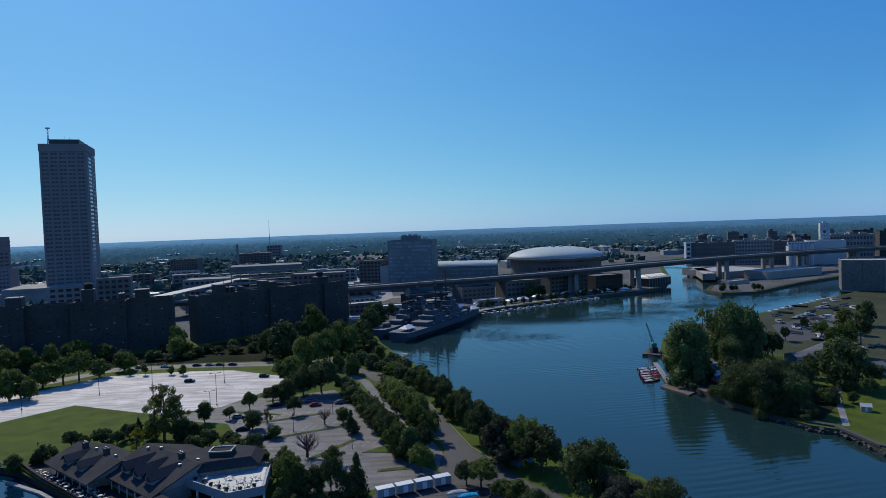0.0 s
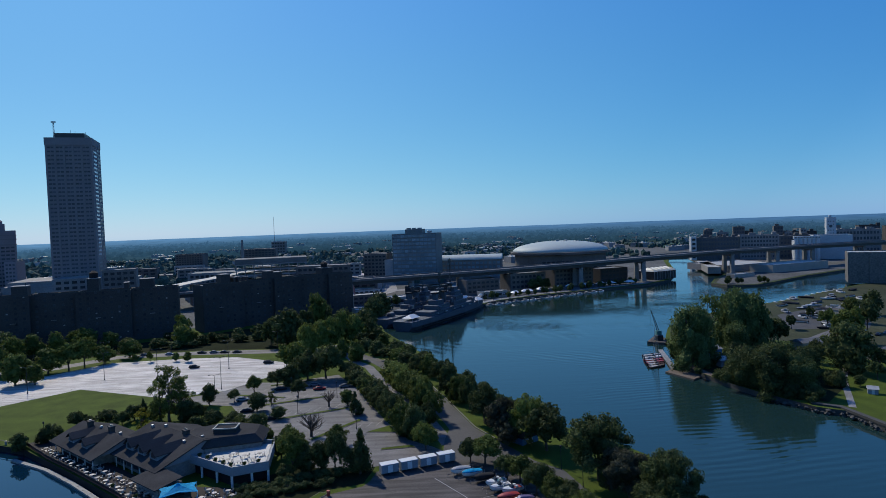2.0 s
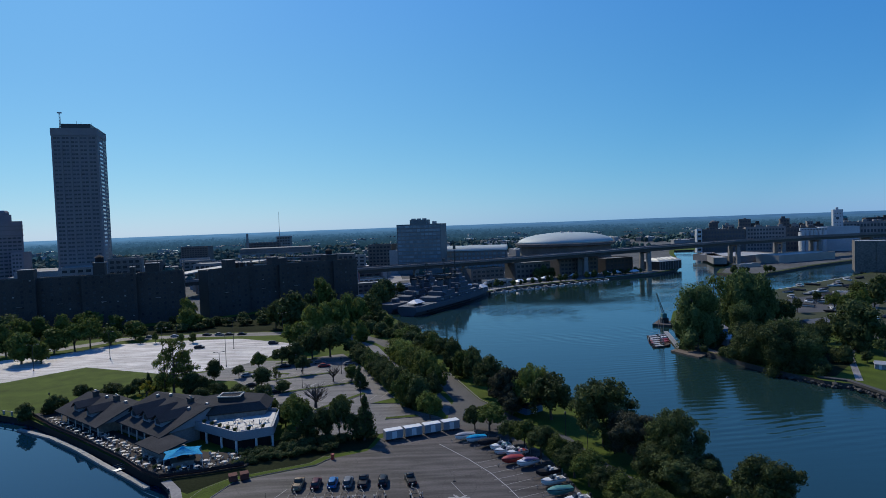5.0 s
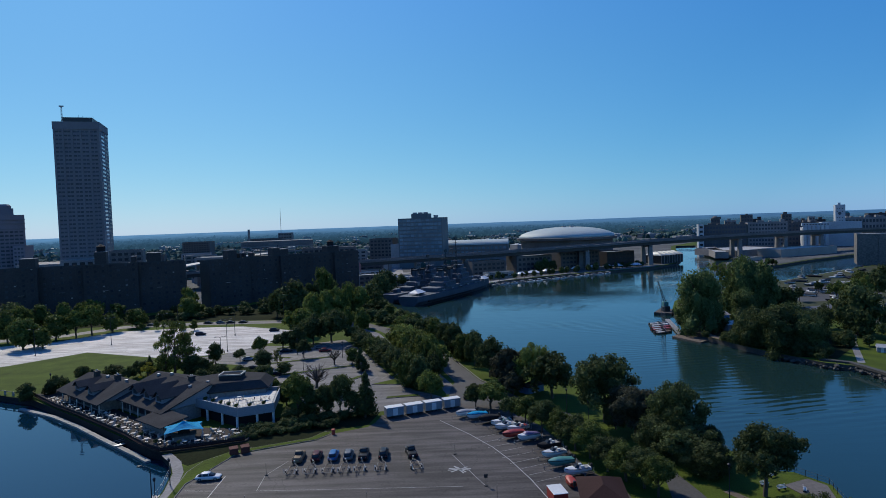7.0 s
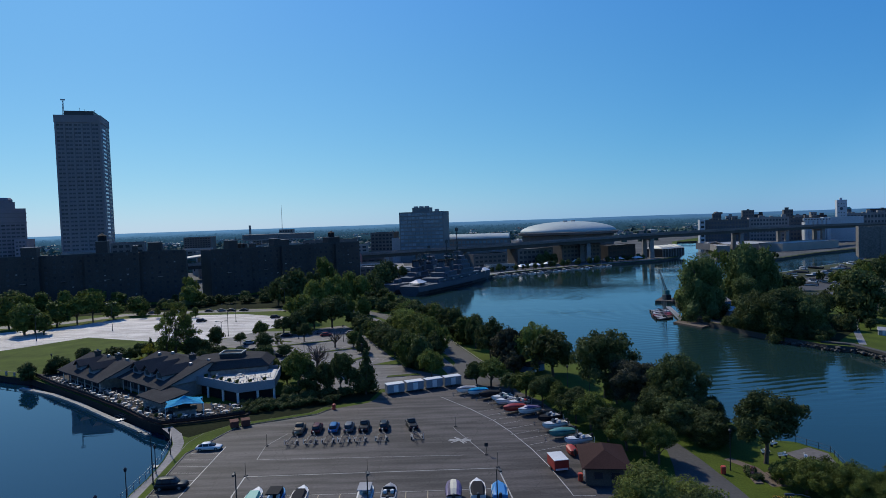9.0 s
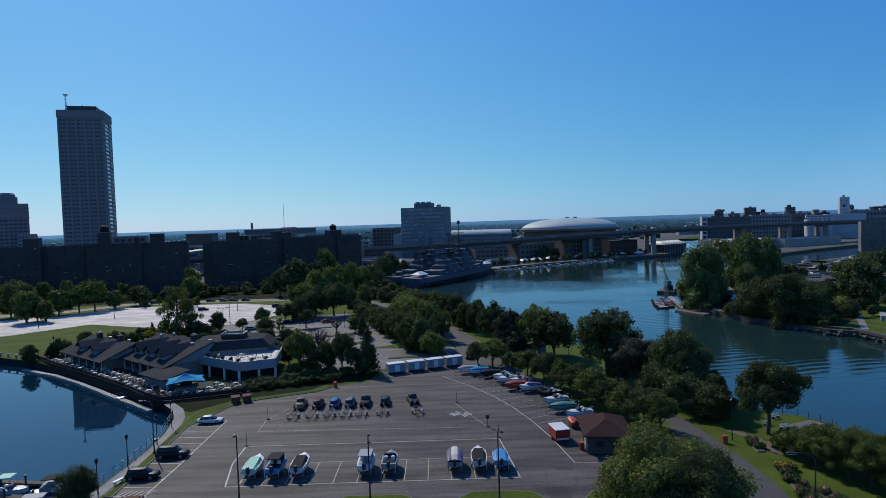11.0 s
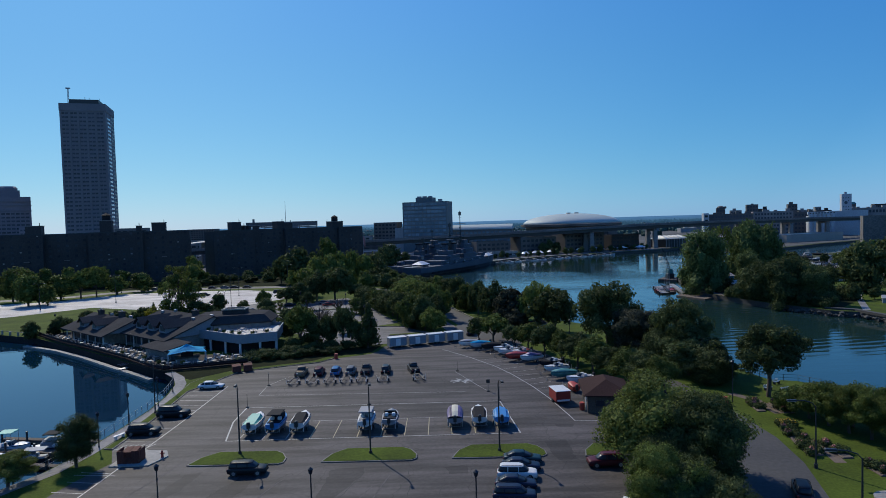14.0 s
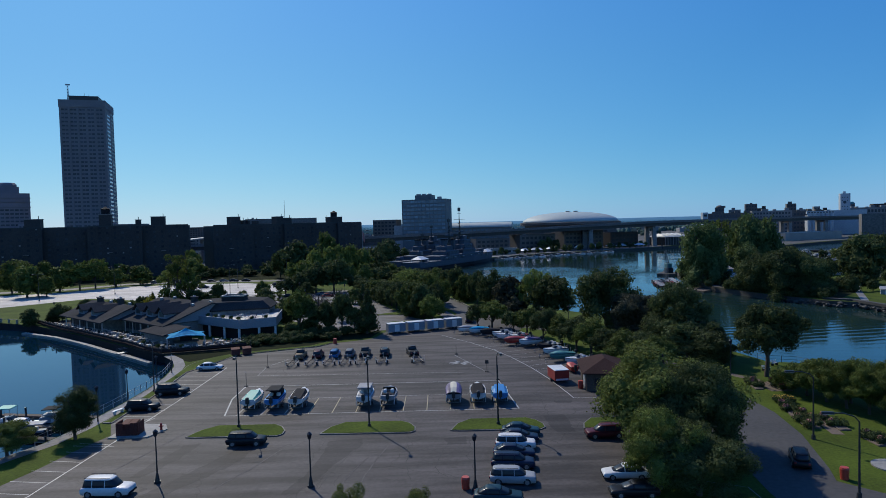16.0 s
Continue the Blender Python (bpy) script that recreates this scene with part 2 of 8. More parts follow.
YPAINT = mat("faded_yellow_paint", (0.27, 0.22, 0.12), 0.6, 0, 2, 0.3, 0.1)
# shade on the slab fronts is put into this dark brick colour
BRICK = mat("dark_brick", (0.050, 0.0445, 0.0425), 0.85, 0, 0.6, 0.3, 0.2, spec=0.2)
# red muted and tone lifted to stand in for distance haze
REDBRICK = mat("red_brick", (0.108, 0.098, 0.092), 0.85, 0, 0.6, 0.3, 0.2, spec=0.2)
SHINGLE = mat("grey_shingles", (0.0435, 0.0425, 0.043), 1.0, 0, 1.5, 0.35, 0.4, spec=0.05)
REDBOARD = mat("red_brown_boards", (0.105, 0.034, 0.026), 0.8, 0, 2, 0.35, 0.2, spec=0.2)
REDROOF = mat("brown_shingles", (0.036, 0.018, 0.016), 0.9, 0, 1.5, 0.3, 0.4, spec=0.1)
WHITE = mat("white_paint", (0.50, 0.50, 0.49), 0.5, 0, 1, 0.12, 0.08)
CREAM = mat("cream_siding", (0.22, 0.21, 0.19), 0.6, 0, 1, 0.15, 0.1)
# pale blue paint; on white walls the tone stands in for shade
BLUEWHITE = mat("pale_blue_and_shade_tone", (0.18, 0.195, 0.215), 0.7, 0, 1, 0.15, 0.1)
TOWERGLASS = mat("tower_glass", (0.050, 0.052, 0.066), 0.35, 0, 0.5, 0.2, 0, rand=0.35, spec=0.3)
# stone tone lightened and tinted to carry distance haze
BANKSTONE = mat("hazed_purple_grey_stone", (0.185, 0.165, 0.185), 0.8, 0, 0.4, 0.2, 0.1)
# dark concrete, lifted a little to stand in for distance haze
BRIDGECONC = mat("dark_bridge_concrete", (0.128, 0.124, 0.122), 0.85, 0, 0.4, 0.35, 0.2, spec=0.2)
HOTELSTONE = mat("hotel_cladding", (0.105, 0.122, 0.125), 0.7, 0, 0.4, 0.2, 0.1)
BOXCONC = mat("stained_concrete", (0.125, 0.116, 0.108), 0.85, 0, 0.3, 0.45, 0.2, spec=0.2)
TOWERSTONE = mat("tower_precast", (0.150, 0.142, 0.150), 0.8, 0, 0.4, 0.15, 0.1)
DARKGLASS = mat("dark_glass", (0.015, 0.018, 0.024), 0.3, 0, 0.5, 0.2, 0, rand=0.3, spec=0.3)
# pale base colour imitates sky glints on the tower's river side
SKYGLASS = mat("sky_glint_glass", (0.42, 0.46, 0.50), 0.18, 0, 0.5, 0.2, 0, rand=0.3)
BLUEGLASS = mat("blue_glass", (0.13, 0.185, 0.215), 0.25, 0, 0.3, 0.3, 0, rand=0.22)
METAL = mat("galvanised_steel", (0.26, 0.26, 0.27), 0.55, 0.8, 3, 0.2, 0.05)
DARKMETAL = mat("dark_steel", (0.04, 0.042, 0.045), 0.5, 0.6, 3, 0.2, 0.05)
DOMEMETAL = mat("pale_membrane", (0.285, 0.33, 0.315), 0.65, 0.0, 0.3, 0.12, 0.05)
RUBBER = mat("rubber", (0.02, 0.02, 0.02), 0.85, 0, 3, 0.2, 0.1)
# dark boards, with the shade over the patio put into the colour
DECKWOOD = mat("dark_deck_boards", (0.034, 0.028, 0.025), 0.9, 0, 2, 0.35, 0.3, spec=0.15)
WOOD = mat("weathered_wood", (0.085, 0.065, 0.052), 0.85, 0, 2, 0.35, 0.3, spec=0.2)
BARK = mat("bark", (0.075, 0.055, 0.04), 0.9, 0, 4, 0.4, 0.5)
# ship grey lifted a little for the haze of distance
NAVY = mat("warship_grey", (0.048, 0.058, 0.074), 0.7, 0.0, 0.5, 0.25, 0.05)
TARFLAT = mat("tar_roof", (0.10, 0.10, 0.10), 0.85, 0, 0.5, 0.35, 0.2)
PALEROOF = mat("pale_roof", (0.34, 0.325, 0.30), 0.6, 0, 0.5, 0.25, 0.1, rand=0.3)
CITYWALL = mat("city_wall", (0.23, 0.225, 0.22), 0.85, 0, 0.5, 0.25, 0.1, rand=0.45, spec=0.2)
ROUGH = mat("rough_ground", (0.044, 0.049, 0.026), 0.95, 0, 0.25, 0.45, 0.3, spec=0.1)
STRIPE = mat("cream_canvas", (0.45, 0.42, 0.33), 0.75, 0, 2, 0.15, 0.1)
BLUEWALL = mat("blue_boards", (0.03, 0.11, 0.22), 0.7, 0, 1, 0.2, 0.1)
SOIL = mat("bare_soil", (0.10, 0.072, 0.052), 0.9, 0, 1.5, 0.35, 0.4)
# very dark concrete for the basin wall
SEAWALL = mat("dark_concrete", (0.022, 0.021, 0.021), 0.9, 0, 0.8, 0.4, 0.3, spec=0.1)
ROCK = mat("grey_rock", (0.05, 0.047, 0.042), 0.85, 0, 1.0, 0.4, 0.4, rand=0.3)
LEAF = leaf_mat("leaves", (0.094, 0.118, 0.028), 0.30)
LEAF_LIGHT = leaf_mat("light_leaves", (0.128, 0.152, 0.037), 0.32)
LEAF_WILLOW = leaf_mat("willow_leaves", (0.088, 0.118, 0.040), 0.32)
LEAF_DARK = leaf_mat("dark_leaves", (0.066, 0.084, 0.029), 0.30)
LEAF_COPPER = leaf_mat("copper_leaves", (0.054, 0.056, 0.034), 0.32)
LEAF_YELLOW = leaf_mat("yellow_green_leaves", (0.22, 0.21, 0.03))
# base colour lifted and blued to carry the haze of distance
LEAF_FAR = mat("far_hazed_foliage", (0.046, 0.078, 0.062), 0.95, 0, 0.05, 0.4, 0, island=0.4, spec=0.1)
BLUECANVAS = leaf_mat("blue_canvas", (0.015, 0.36, 0.60), 0.35, 0.0)
PATIOWOOD = mat("pale_teak", (0.37, 0.33, 0.285), 0.75, 0, 2, 0.3, 0.1, rand=0.4)
AQUA = mat("aqua_canvas", (0.05, 0.30, 0.24), 0.6, 0, 2, 0.15, 0.1)
TEAL = mat("teal_canvas", (0.03, 0.15, 0.14), 0.6, 0, 2, 0.15, 0.1)
PURPLE = mat("purple_canvas", (0.10, 0.075, 0.17), 0.6, 0, 2, 0.15, 0.1)
BLACKCANVAS = mat("black_canvas", (0.018, 0.018, 0.020), 0.85, 0, 2, 0.2, 0.1, spec=0.12)
GREYCANVAS = mat("grey_canvas", (0.20, 0.205, 0.22), 0.7, 0, 2, 0.15, 0.1)
RED = mat("red_paint", (0.26, 0.022, 0.016), 0.45, 0, 2, 0.2, 0.05)
ORANGE = mat("orange_red_plastic", (0.36, 0.04, 0.022), 0.5, 0, 2, 0.15, 0.05)
FLOWER = mat("flowers", (0.34, 0.12, 0.11), 0.7, 0, 5, 0.3, 0, island=0.6)
MARIGOLD = mat("yellow_flowers", (0.65, 0.36, 0.03), 0.7, 0, 5, 0.2, 0, island=0.3)
PALEMILL = mat("pale_painted_concrete", (0.36, 0.375, 0.39), 0.7, 0, 0.4, 0.2, 0.1)
GEL = mat("white_gelcoat", (0.50, 0.50, 0.49), 0.5, 0, 2, 0.08, 0.02)
GELBLUE = mat("blue_gelcoat", (0.03, 0.19, 0.42), 0.4, 0, 2, 0.1, 0.02)
LAMPGLASS = mat("frosted_lamp", (0.6, 0.6, 0.55), 0.3, 0, 2, 0.1, 0)
DULLGLASS = mat("dull_glass", (0.03, 0.031, 0.036), 0.6, 0, 0.5, 0.2, 0, rand=0.5, spec=0.25)
TRAILERSTEEL = mat("trailer_steel", (0.10, 0.10, 0.105), 0.6, 0.3, 3, 0.3, 0.05)
WATER, BASINWATER = water_mat(0.05, 0.24, (0.010, 0.028, 0.027), 1.40, True), water_mat(0.008, 0.025, (0.002, 0.016, 0.034), 1.46, False, 0.02)
# both glow: the haze of distance is put into their colour
RIDGE, PLAIN = far_mat("haze_painted_ridge", 2600, 4500, (0.030, 0.080, 0.138), (0.112, 0.262, 0.49), (0.050, 0.138, 0.31)), far_mat("haze_painted_plain", 1300, 3600, (0.013, 0.036, 0.056), (0.060, 0.156, 0.29), (0.033, 0.092, 0.186))
_cars = {}


def car_paint(col):
    if col not in _cars:
        m = mat("car_paint", col, 0.38, 0.0, 2, 0.08, 0, spec=0.16)
        m.node_tree.nodes["Principled BSDF"].inputs["Coat Weight"].default_value = 0.06
        _cars[col] = m
    return _cars[col]


# ---- mesh helpers ----
class Geo:
    """Collects vertices and faces of one mesh."""
    def __init__(self):
        self.v, self.f = [], []

    def add(self, verts, faces):
        o = len(self.v)
        self.v += [tuple(p) for p in verts]
        self.f += [tuple(i + o for i in f) for f in faces]
        return self

    def box(self, x0, x1, y0, y1, z0, z1, m=None):
        p = [(x, y, z) for z in (z0, z1) for x, y in ((x0, y0), (x1, y0), (x1, y1), (x0, y1))]
        if m is not None:
            p = [m @ Vector(q) for q in p]
        return self.add(p, [(3, 2, 1, 0), (4, 5, 6, 7), (0, 1, 5, 4), (1, 2, 6, 5), (2, 3, 7, 6), (3, 0, 4, 7)])

    def bbox(self, x0, x1, y0, y1, z0, z1, c=0.05):
        """A box with its upper and upright edges cut."""
        def ring(i, z):
            return [(x0 + i + c, y0 + i, z), (x1 - i - c, y0 + i, z), (x1 - i, y0 + i + c, z), (x1 - i, y1 - i - c, z),
                    (x1 - i - c, y1 - i, z), (x0 + i + c, y1 - i, z), (x0 + i, y1 - i - c, z), (x0 + i, y0 + i + c, z)]
        return self.loft([ring(0, z0), ring(0, z1 - c), ring(c * 0.8, z1)])

    def loft(self, rings, caps=True, closed=True):
        n, o = len(rings[0]), len(self.v)
        for r in rings:
            self.v += [tuple(p) for p in r]
        for k in range(len(rings) - 1):
            for i in range(n if closed else n - 1):
                j = (i + 1) % n
                self.f.append((o + k * n + i, o + k * n + j, o + (k + 1) * n + j, o + (k + 1) * n + i))
        if caps:
            self.f.append(tuple(o + i for i in reversed(range(n))))
            self.f.append(tuple(o + (len(rings) - 1) * n + i for i in range(n)))
        return self

    def prism(self, pts, z0, z1):
        a = sum(p[0] * q[1] - q[0] * p[1] for p, q in zip(pts, pts[1:] + pts[:1]))
        pts = pts if a > 0 else pts[::-1]
        return self.loft([[(x, y, z0) for x, y in pts], [(x, y, z1) for x, y in pts]])

    def tube(self, p, q, r0, r1=None, n=8, caps=True):
        p, q = Vector(p), Vector(q)
        r1 = r0 if r1 is None else r1
        w = (q - p).normalized()
        u = w.cross((0, 0, 1) if abs(w.z) < 0.9 else (1, 0, 0)).normalized()
        v = w.cross(u)
        rings = [[c + r * (math.cos(a) * u + math.sin(a) * v) for a in [math.tau * i / n for i in range(n)]] for c, r in ((p, r0), (q, r1))]
        return self.loft([r[::-1] for r in rings], caps)

    def dome(self, c, rx, ry, h, n=24, k=6, base=0.0):
        rings = []
        for j in range(k):
            a = math.pi / 2 * j / k
            rings.append([(c[0] + rx * math.cos(a) * math.cos(t), c[1] + ry * math.cos(a) * math.sin(t), c[2] + h * math.sin(a)) for t in [math.tau * i / n for i in range(n)]])
        rings.append([(c[0] + rx * 0.01 * math.cos(t), c[1] + ry * 0.01 * math.sin(t), c[2] + h) for t in [math.tau * i / n for i in range(n)]])
        return self.loft(rings)

    def mesh(self, name, material, smooth=False):
        me = bpy.data.meshes.new(name)
        me.from_pydata(self.v, [], self.f)
        me.materials.append(material)
        if smooth:
            me.polygons.foreach_set("use_smooth", [True] * len(me.polygons))
        me.update()
        return me


def thing(name, label, category, x=0, y=0, z=0, turn=0, group="", kind=""):
    ob = new(name)
    ob.empty_display_size = 0.3
    ob.matrix_basis = pose(x, y, z, 0, 0, turn)
    return tagged(ob, label, category, group, kind)


def part(name, g, material, parent, label="", smooth=False):
    ob = new(name, g if isinstance(g, bpy.types.Mesh) else g.mesh(name, material, smooth))
    ob.parent = parent
    return tagged(ob, label)


def solo(name, g, material, label, category, x=0, y=0, z=0, turn=0, group="", kind="", smooth=False):
    ob = new(name, g if isinstance(g, bpy.types.Mesh) else g.mesh(name, material, smooth))
    ob.matrix_basis = pose(x, y, z, 0, 0, turn)
    return tagged(ob, label, category, group, kind)


def at_local(ob, x, y, z, turn=0):
    ob.matrix_basis = pose(x, y, z, 0, 0, turn)
    return ob


def setting(name, g, material, label, category="ground", smooth=False):
    return tagged(new(name, g.mesh(name, material, smooth)), label, category, kind="structure")


def sheet(name, pts, z, material, label, category="ground"):
    """A flat paved or planted area with a skirt, laid on the ground."""
    tris = []
    for a, b, c in tessellate_polygon([[Vector((x, y, 0)) for x, y in pts]]):
        (x0, y0), (x1, y1), (x2, y2) = pts[a], pts[b], pts[c]
        tris.append((a, b, c) if (x1 - x0) * (y2 - y0) - (y1 - y0) * (x2 - x0) > 0 else (c, b, a))
    me = bpy.data.meshes.new(name)
    me.from_pydata([(x, y, z) for x, y in pts], [], tris)
    me.materials.append(material)
    return tagged(new(name, me), label, category, kind="structure")


def strip_pts(line, width):
    """The outline of a band round a line of points."""
    left, right = [], []
    for i, p in enumerate(line):
        a, b = line[max(i - 1, 0)], line[min(i + 1, len(line) - 1)]
        d = Vector((b[0] - a[0], b[1] - a[1])).normalized()
        left.append((p[0] - d.y * width / 2, p[1] + d.x * width / 2))
        right.append((p[0] + d.y * width / 2, p[1] - d.x * width / 2))
    return left + right[::-1]


def windows(parent, corner, turn, cols, rows, du, dz, w, h, material, skip=0.0, name="window", deep=0.12, start=0.0):
    """A grid of panes, each a part, on an upright face that runs from the corner in the direction turn (degrees)."""
    me = Geo().box(-w / 2, w / 2, -deep, deep * 0.3, -h / 2, h / 2).mesh(name, material)
    for r in range(rows):
        for c in range(cols):
            if skip and random.random() < skip:
                continue
            ob = new(name, me)
            ob.parent = parent
            a = radians(turn)
            d = start + (c + 0.5) * du
            ob.matrix_basis = pose(corner[0] + d * math.cos(a), corner[1] + d * math.sin(a), corner[2] + (r + 0.5) * dz, 0, 0, turn)


# ---- ground, water, distance ----
NEAR_BANK = [(-26, 372), (-22, 345), (-16, 325), (-7, 298), (2, 270), (14, 234), (24, 200), (35, 176), (48, 158), (53, 148), (54, 130), (55.5, 114), (57, 106), (61, 104.5),
         (64, 99), (62, 92), (62, 75), (66, 50), (75, 0), (90, -80), (90, -300), (700, -300)]
FAR_BANK = [(700, -50), (400, 10), (200, 90), (140, 135),
         (120.5, 158), (119.5, 174), (113.7, 179), (110.4, 187), (106.5, 196), (103, 208), (101, 217), (99, 226), (98.5, 238), (101, 250), (107, 266),
         (112, 290), (125, 320), (150, 350), (190, 378), (225, 396), (311, 456), (420, 530), (700, 700)]
CITY_BANK = [(800, 850), (560, 690), (402, 590),
         (340, 551), (270, 497), (243, 498), (240, 520), (262, 560), (286, 592), (318, 705), (345, 787), (365, 860), (340, 865), (310, 790),
         (268, 666), (246, 613), (222, 564), (191, 531), (135, 505), (85, 481), (48, 456), (40, 440), (10, 395)]
RIVER = NEAR_BANK + FAR_BANK + CITY_BANK
BASIN = [(-150, 195), (-120, 178.6), (-110, 174), (-98, 164), (-85, 153), (-68, 138), (-58, 129), (-55, 127.5), (-51, 122), (-48.5, 116),
         (-46.8, 108), (-46, 100), (-46, 92), (-46.5, 80), (-47.5, 74), (-49.2, 70), (-58, 50), (-75, 0), (-90, -300), (-400, -300), (-400, 262), (-260, 230)]


def ground():
    bm = bmesh.new()
    for loop in ([(-4800, -1500), (4800, -1500), (4800, 4850), (-4800, 4850)], RIVER, BASIN):
        vs = [bm.verts.new((x, y, 0)) for x, y in loop]
        for a, b in zip(vs, vs[1:] + vs[:1]):
            bm.edges.new((a, b))
    bmesh.ops.triangle_fill(bm, edges=bm.edges[:], use_beauty=True)
    for f in bm.faces:
        f.normal_update()
        if f.normal.z < 0:
            f.normal_flip()
    me = bpy.data.meshes.new("ground")
    bm.to_mesh(me)
    bm.free()
    me.materials.append(GRASS)
    tagged(new("ground", me), "flat green lawn and open land to the horizon", "ground", kind="structure")
    for loop, nm, lab in ((RIVER, "riverbank", "dark stone bank along the river"), (BASIN, "seawall", "dark concrete seawall of the marina basin")):
        g = Geo()
        g.loft([[(x, y, z) for x, y in loop] for z in (-4, -0.002)], caps=False)
        setting(nm, g, ROCK if nm == "riverbank" else SEAWALL, lab, "wall")


ground()
setting("water", Geo().add([(-20, -400, -1.7), (900, -400, -1.7), (900, 900, -1.7), (-60, 900, -1.7), (-60, 300, -1.7), (-20, 300, -1.7)], [(0, 1, 2, 3, 4, 5)]), WATER, "blue river water with light ripples", "water")
setting("water_basin", Geo().add([(-600, -400, -1.7), (-21, -400, -1.7), (-21, 290, -1.7), (-600, 290, -1.7)], [(0, 1, 2, 3)]), BASINWATER, "calm deep blue water of the marina basin", "water")
sheet("city_ground", [(-1800, 470), (-240, 372), (-128, 385), (-45, 440), (-22, 430), (-30, 378), (5, 400), (38, 446), (46, 460), (85, 485), (135, 509), (191, 535), (220, 568),
      (243, 616), (264, 668), (306, 795), (335, 870), (900, 1600), (1500, 2600), (-1800, 2600)], 0.04, CITYGROUND, "grey built-up city ground beyond the river", "ground")
sheet("south_bank_ground", [(246, 503), (268, 501), (338, 555), (400, 595), (560, 696), (800, 860), (800, 1000), (500, 1000), (370, 858), (350, 786), (322, 703), (290, 590), (266, 558), (244, 519)], 0.04,
      CITYGROUND, "grey industrial ground between two channels", "ground")


sheet("south_bank_shore", [(244, 499), (269, 498), (340, 552.5), (402, 591.5), (560, 691.5), (800, 852), (800, 1010), (490, 1010), (366, 860), (346, 787), (319, 705), (287, 592), (263, 560), (241.5, 520)], 0.02, ROUGH, "rough brown shore ground between two channels", "ground")
sheet("yard_bank", [(113, 287), (126, 319), (151, 349), (191, 377), (226, 395), (312, 455), (421, 529), (700, 698), (900, 698), (900, 200), (300, 215), (222, 236), (170, 266), (150, 280)], 0.016, ROUGH, "rough brown-green ground round the boatyard", "ground")


def far_land():
    rnd = random.Random(5)
    pts = []
    for i in range(161):
        a = radians(-62 + 124 * i / 160)
        h = 27 + 2.5 * noise.noise((i * 0.11, 0, 0)) + 1.2 * noise.noise((i * 0.5, 3, 0)) + 0.02 * max(0, i - 90)
        pts.append((4750 * math.sin(a), 4750 * math.cos(a), h))
    g = Geo()
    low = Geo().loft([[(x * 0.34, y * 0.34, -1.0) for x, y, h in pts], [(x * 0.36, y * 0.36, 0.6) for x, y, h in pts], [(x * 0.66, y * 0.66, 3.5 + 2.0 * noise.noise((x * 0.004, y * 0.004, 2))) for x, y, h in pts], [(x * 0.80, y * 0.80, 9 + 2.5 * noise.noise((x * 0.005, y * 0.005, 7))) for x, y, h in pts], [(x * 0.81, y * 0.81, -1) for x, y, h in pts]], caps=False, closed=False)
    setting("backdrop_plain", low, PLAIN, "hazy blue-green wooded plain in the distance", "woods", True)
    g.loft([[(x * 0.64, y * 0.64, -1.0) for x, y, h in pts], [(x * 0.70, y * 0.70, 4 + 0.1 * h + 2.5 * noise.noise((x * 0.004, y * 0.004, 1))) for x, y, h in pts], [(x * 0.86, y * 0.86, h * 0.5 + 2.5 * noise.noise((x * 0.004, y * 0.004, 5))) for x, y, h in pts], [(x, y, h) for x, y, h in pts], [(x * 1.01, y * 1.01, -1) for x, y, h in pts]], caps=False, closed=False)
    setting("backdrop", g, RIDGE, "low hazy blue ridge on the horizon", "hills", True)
    # woods as many uneven low crowns
    ico = bmesh.new()
    bmesh.ops.create_icosphere(ico, subdivisions=1, radius=1)
    iv = np.array([v.co for v in ico.verts])
    fi = [tuple(v.index for v in f.verts) for f in ico.faces]
    ico.free()
    g, hazy = Geo(), Geo()
    npr = np.random.RandomState(3)
    count = 0
    while count < 11500:
        d = 620 + 3000 * npr.rand() ** 1.15
        a = radians(npr.uniform(-44, 44))
        x, y = d * math.sin(a), d * math.cos(a)
        if y < 560 or (x > 20 and y < 900) or (y < 900 and npr.rand() < 0.6) or noise.noise((x * 0.004, y * 0.0035, 0)) < -0.28:
            continue
        r = npr.uniform(2.5, 5) * (1 + d / 3500)
        hh = npr.uniform(3.5, 6.5) * (1 + d / 9000)
        jit = 1 + 0.22 * npr.randn(len(iv), 1)
        p = iv * jit * (r, r * 0.9, hh) + (x, y, hh * 0.45)
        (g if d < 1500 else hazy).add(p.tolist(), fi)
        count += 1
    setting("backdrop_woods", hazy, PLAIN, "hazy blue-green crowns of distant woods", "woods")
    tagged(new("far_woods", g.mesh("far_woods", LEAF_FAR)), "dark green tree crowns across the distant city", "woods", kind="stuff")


far_land()

# ---- paved areas ----
sheet("parking_lot", [(-66, 10), (-50, 48), (-44.2, 61), (-42.8, 66), (-41.8, 71.6), (-40.3, 77), (-42.8, 82), (-43, 94), (-43.5, 102), (-44, 110.5), (-42, 116), (-39, 124.3),
      (-33, 127), (-24.5, 130.5), (-21.6, 134.5), (-14.5, 138), (-13, 141), (-12, 146), (6, 153), (8, 158), (19, 158), (22, 150), (19, 143), (23, 134), (25.5, 122), (27, 110), (31, 100), (31, 86),
      (26, 80), (24, 70), (24, 50), (24, 10)], 0.02, ASPHALT, "wide grey asphalt parking lot with faded lines", "parking lot")
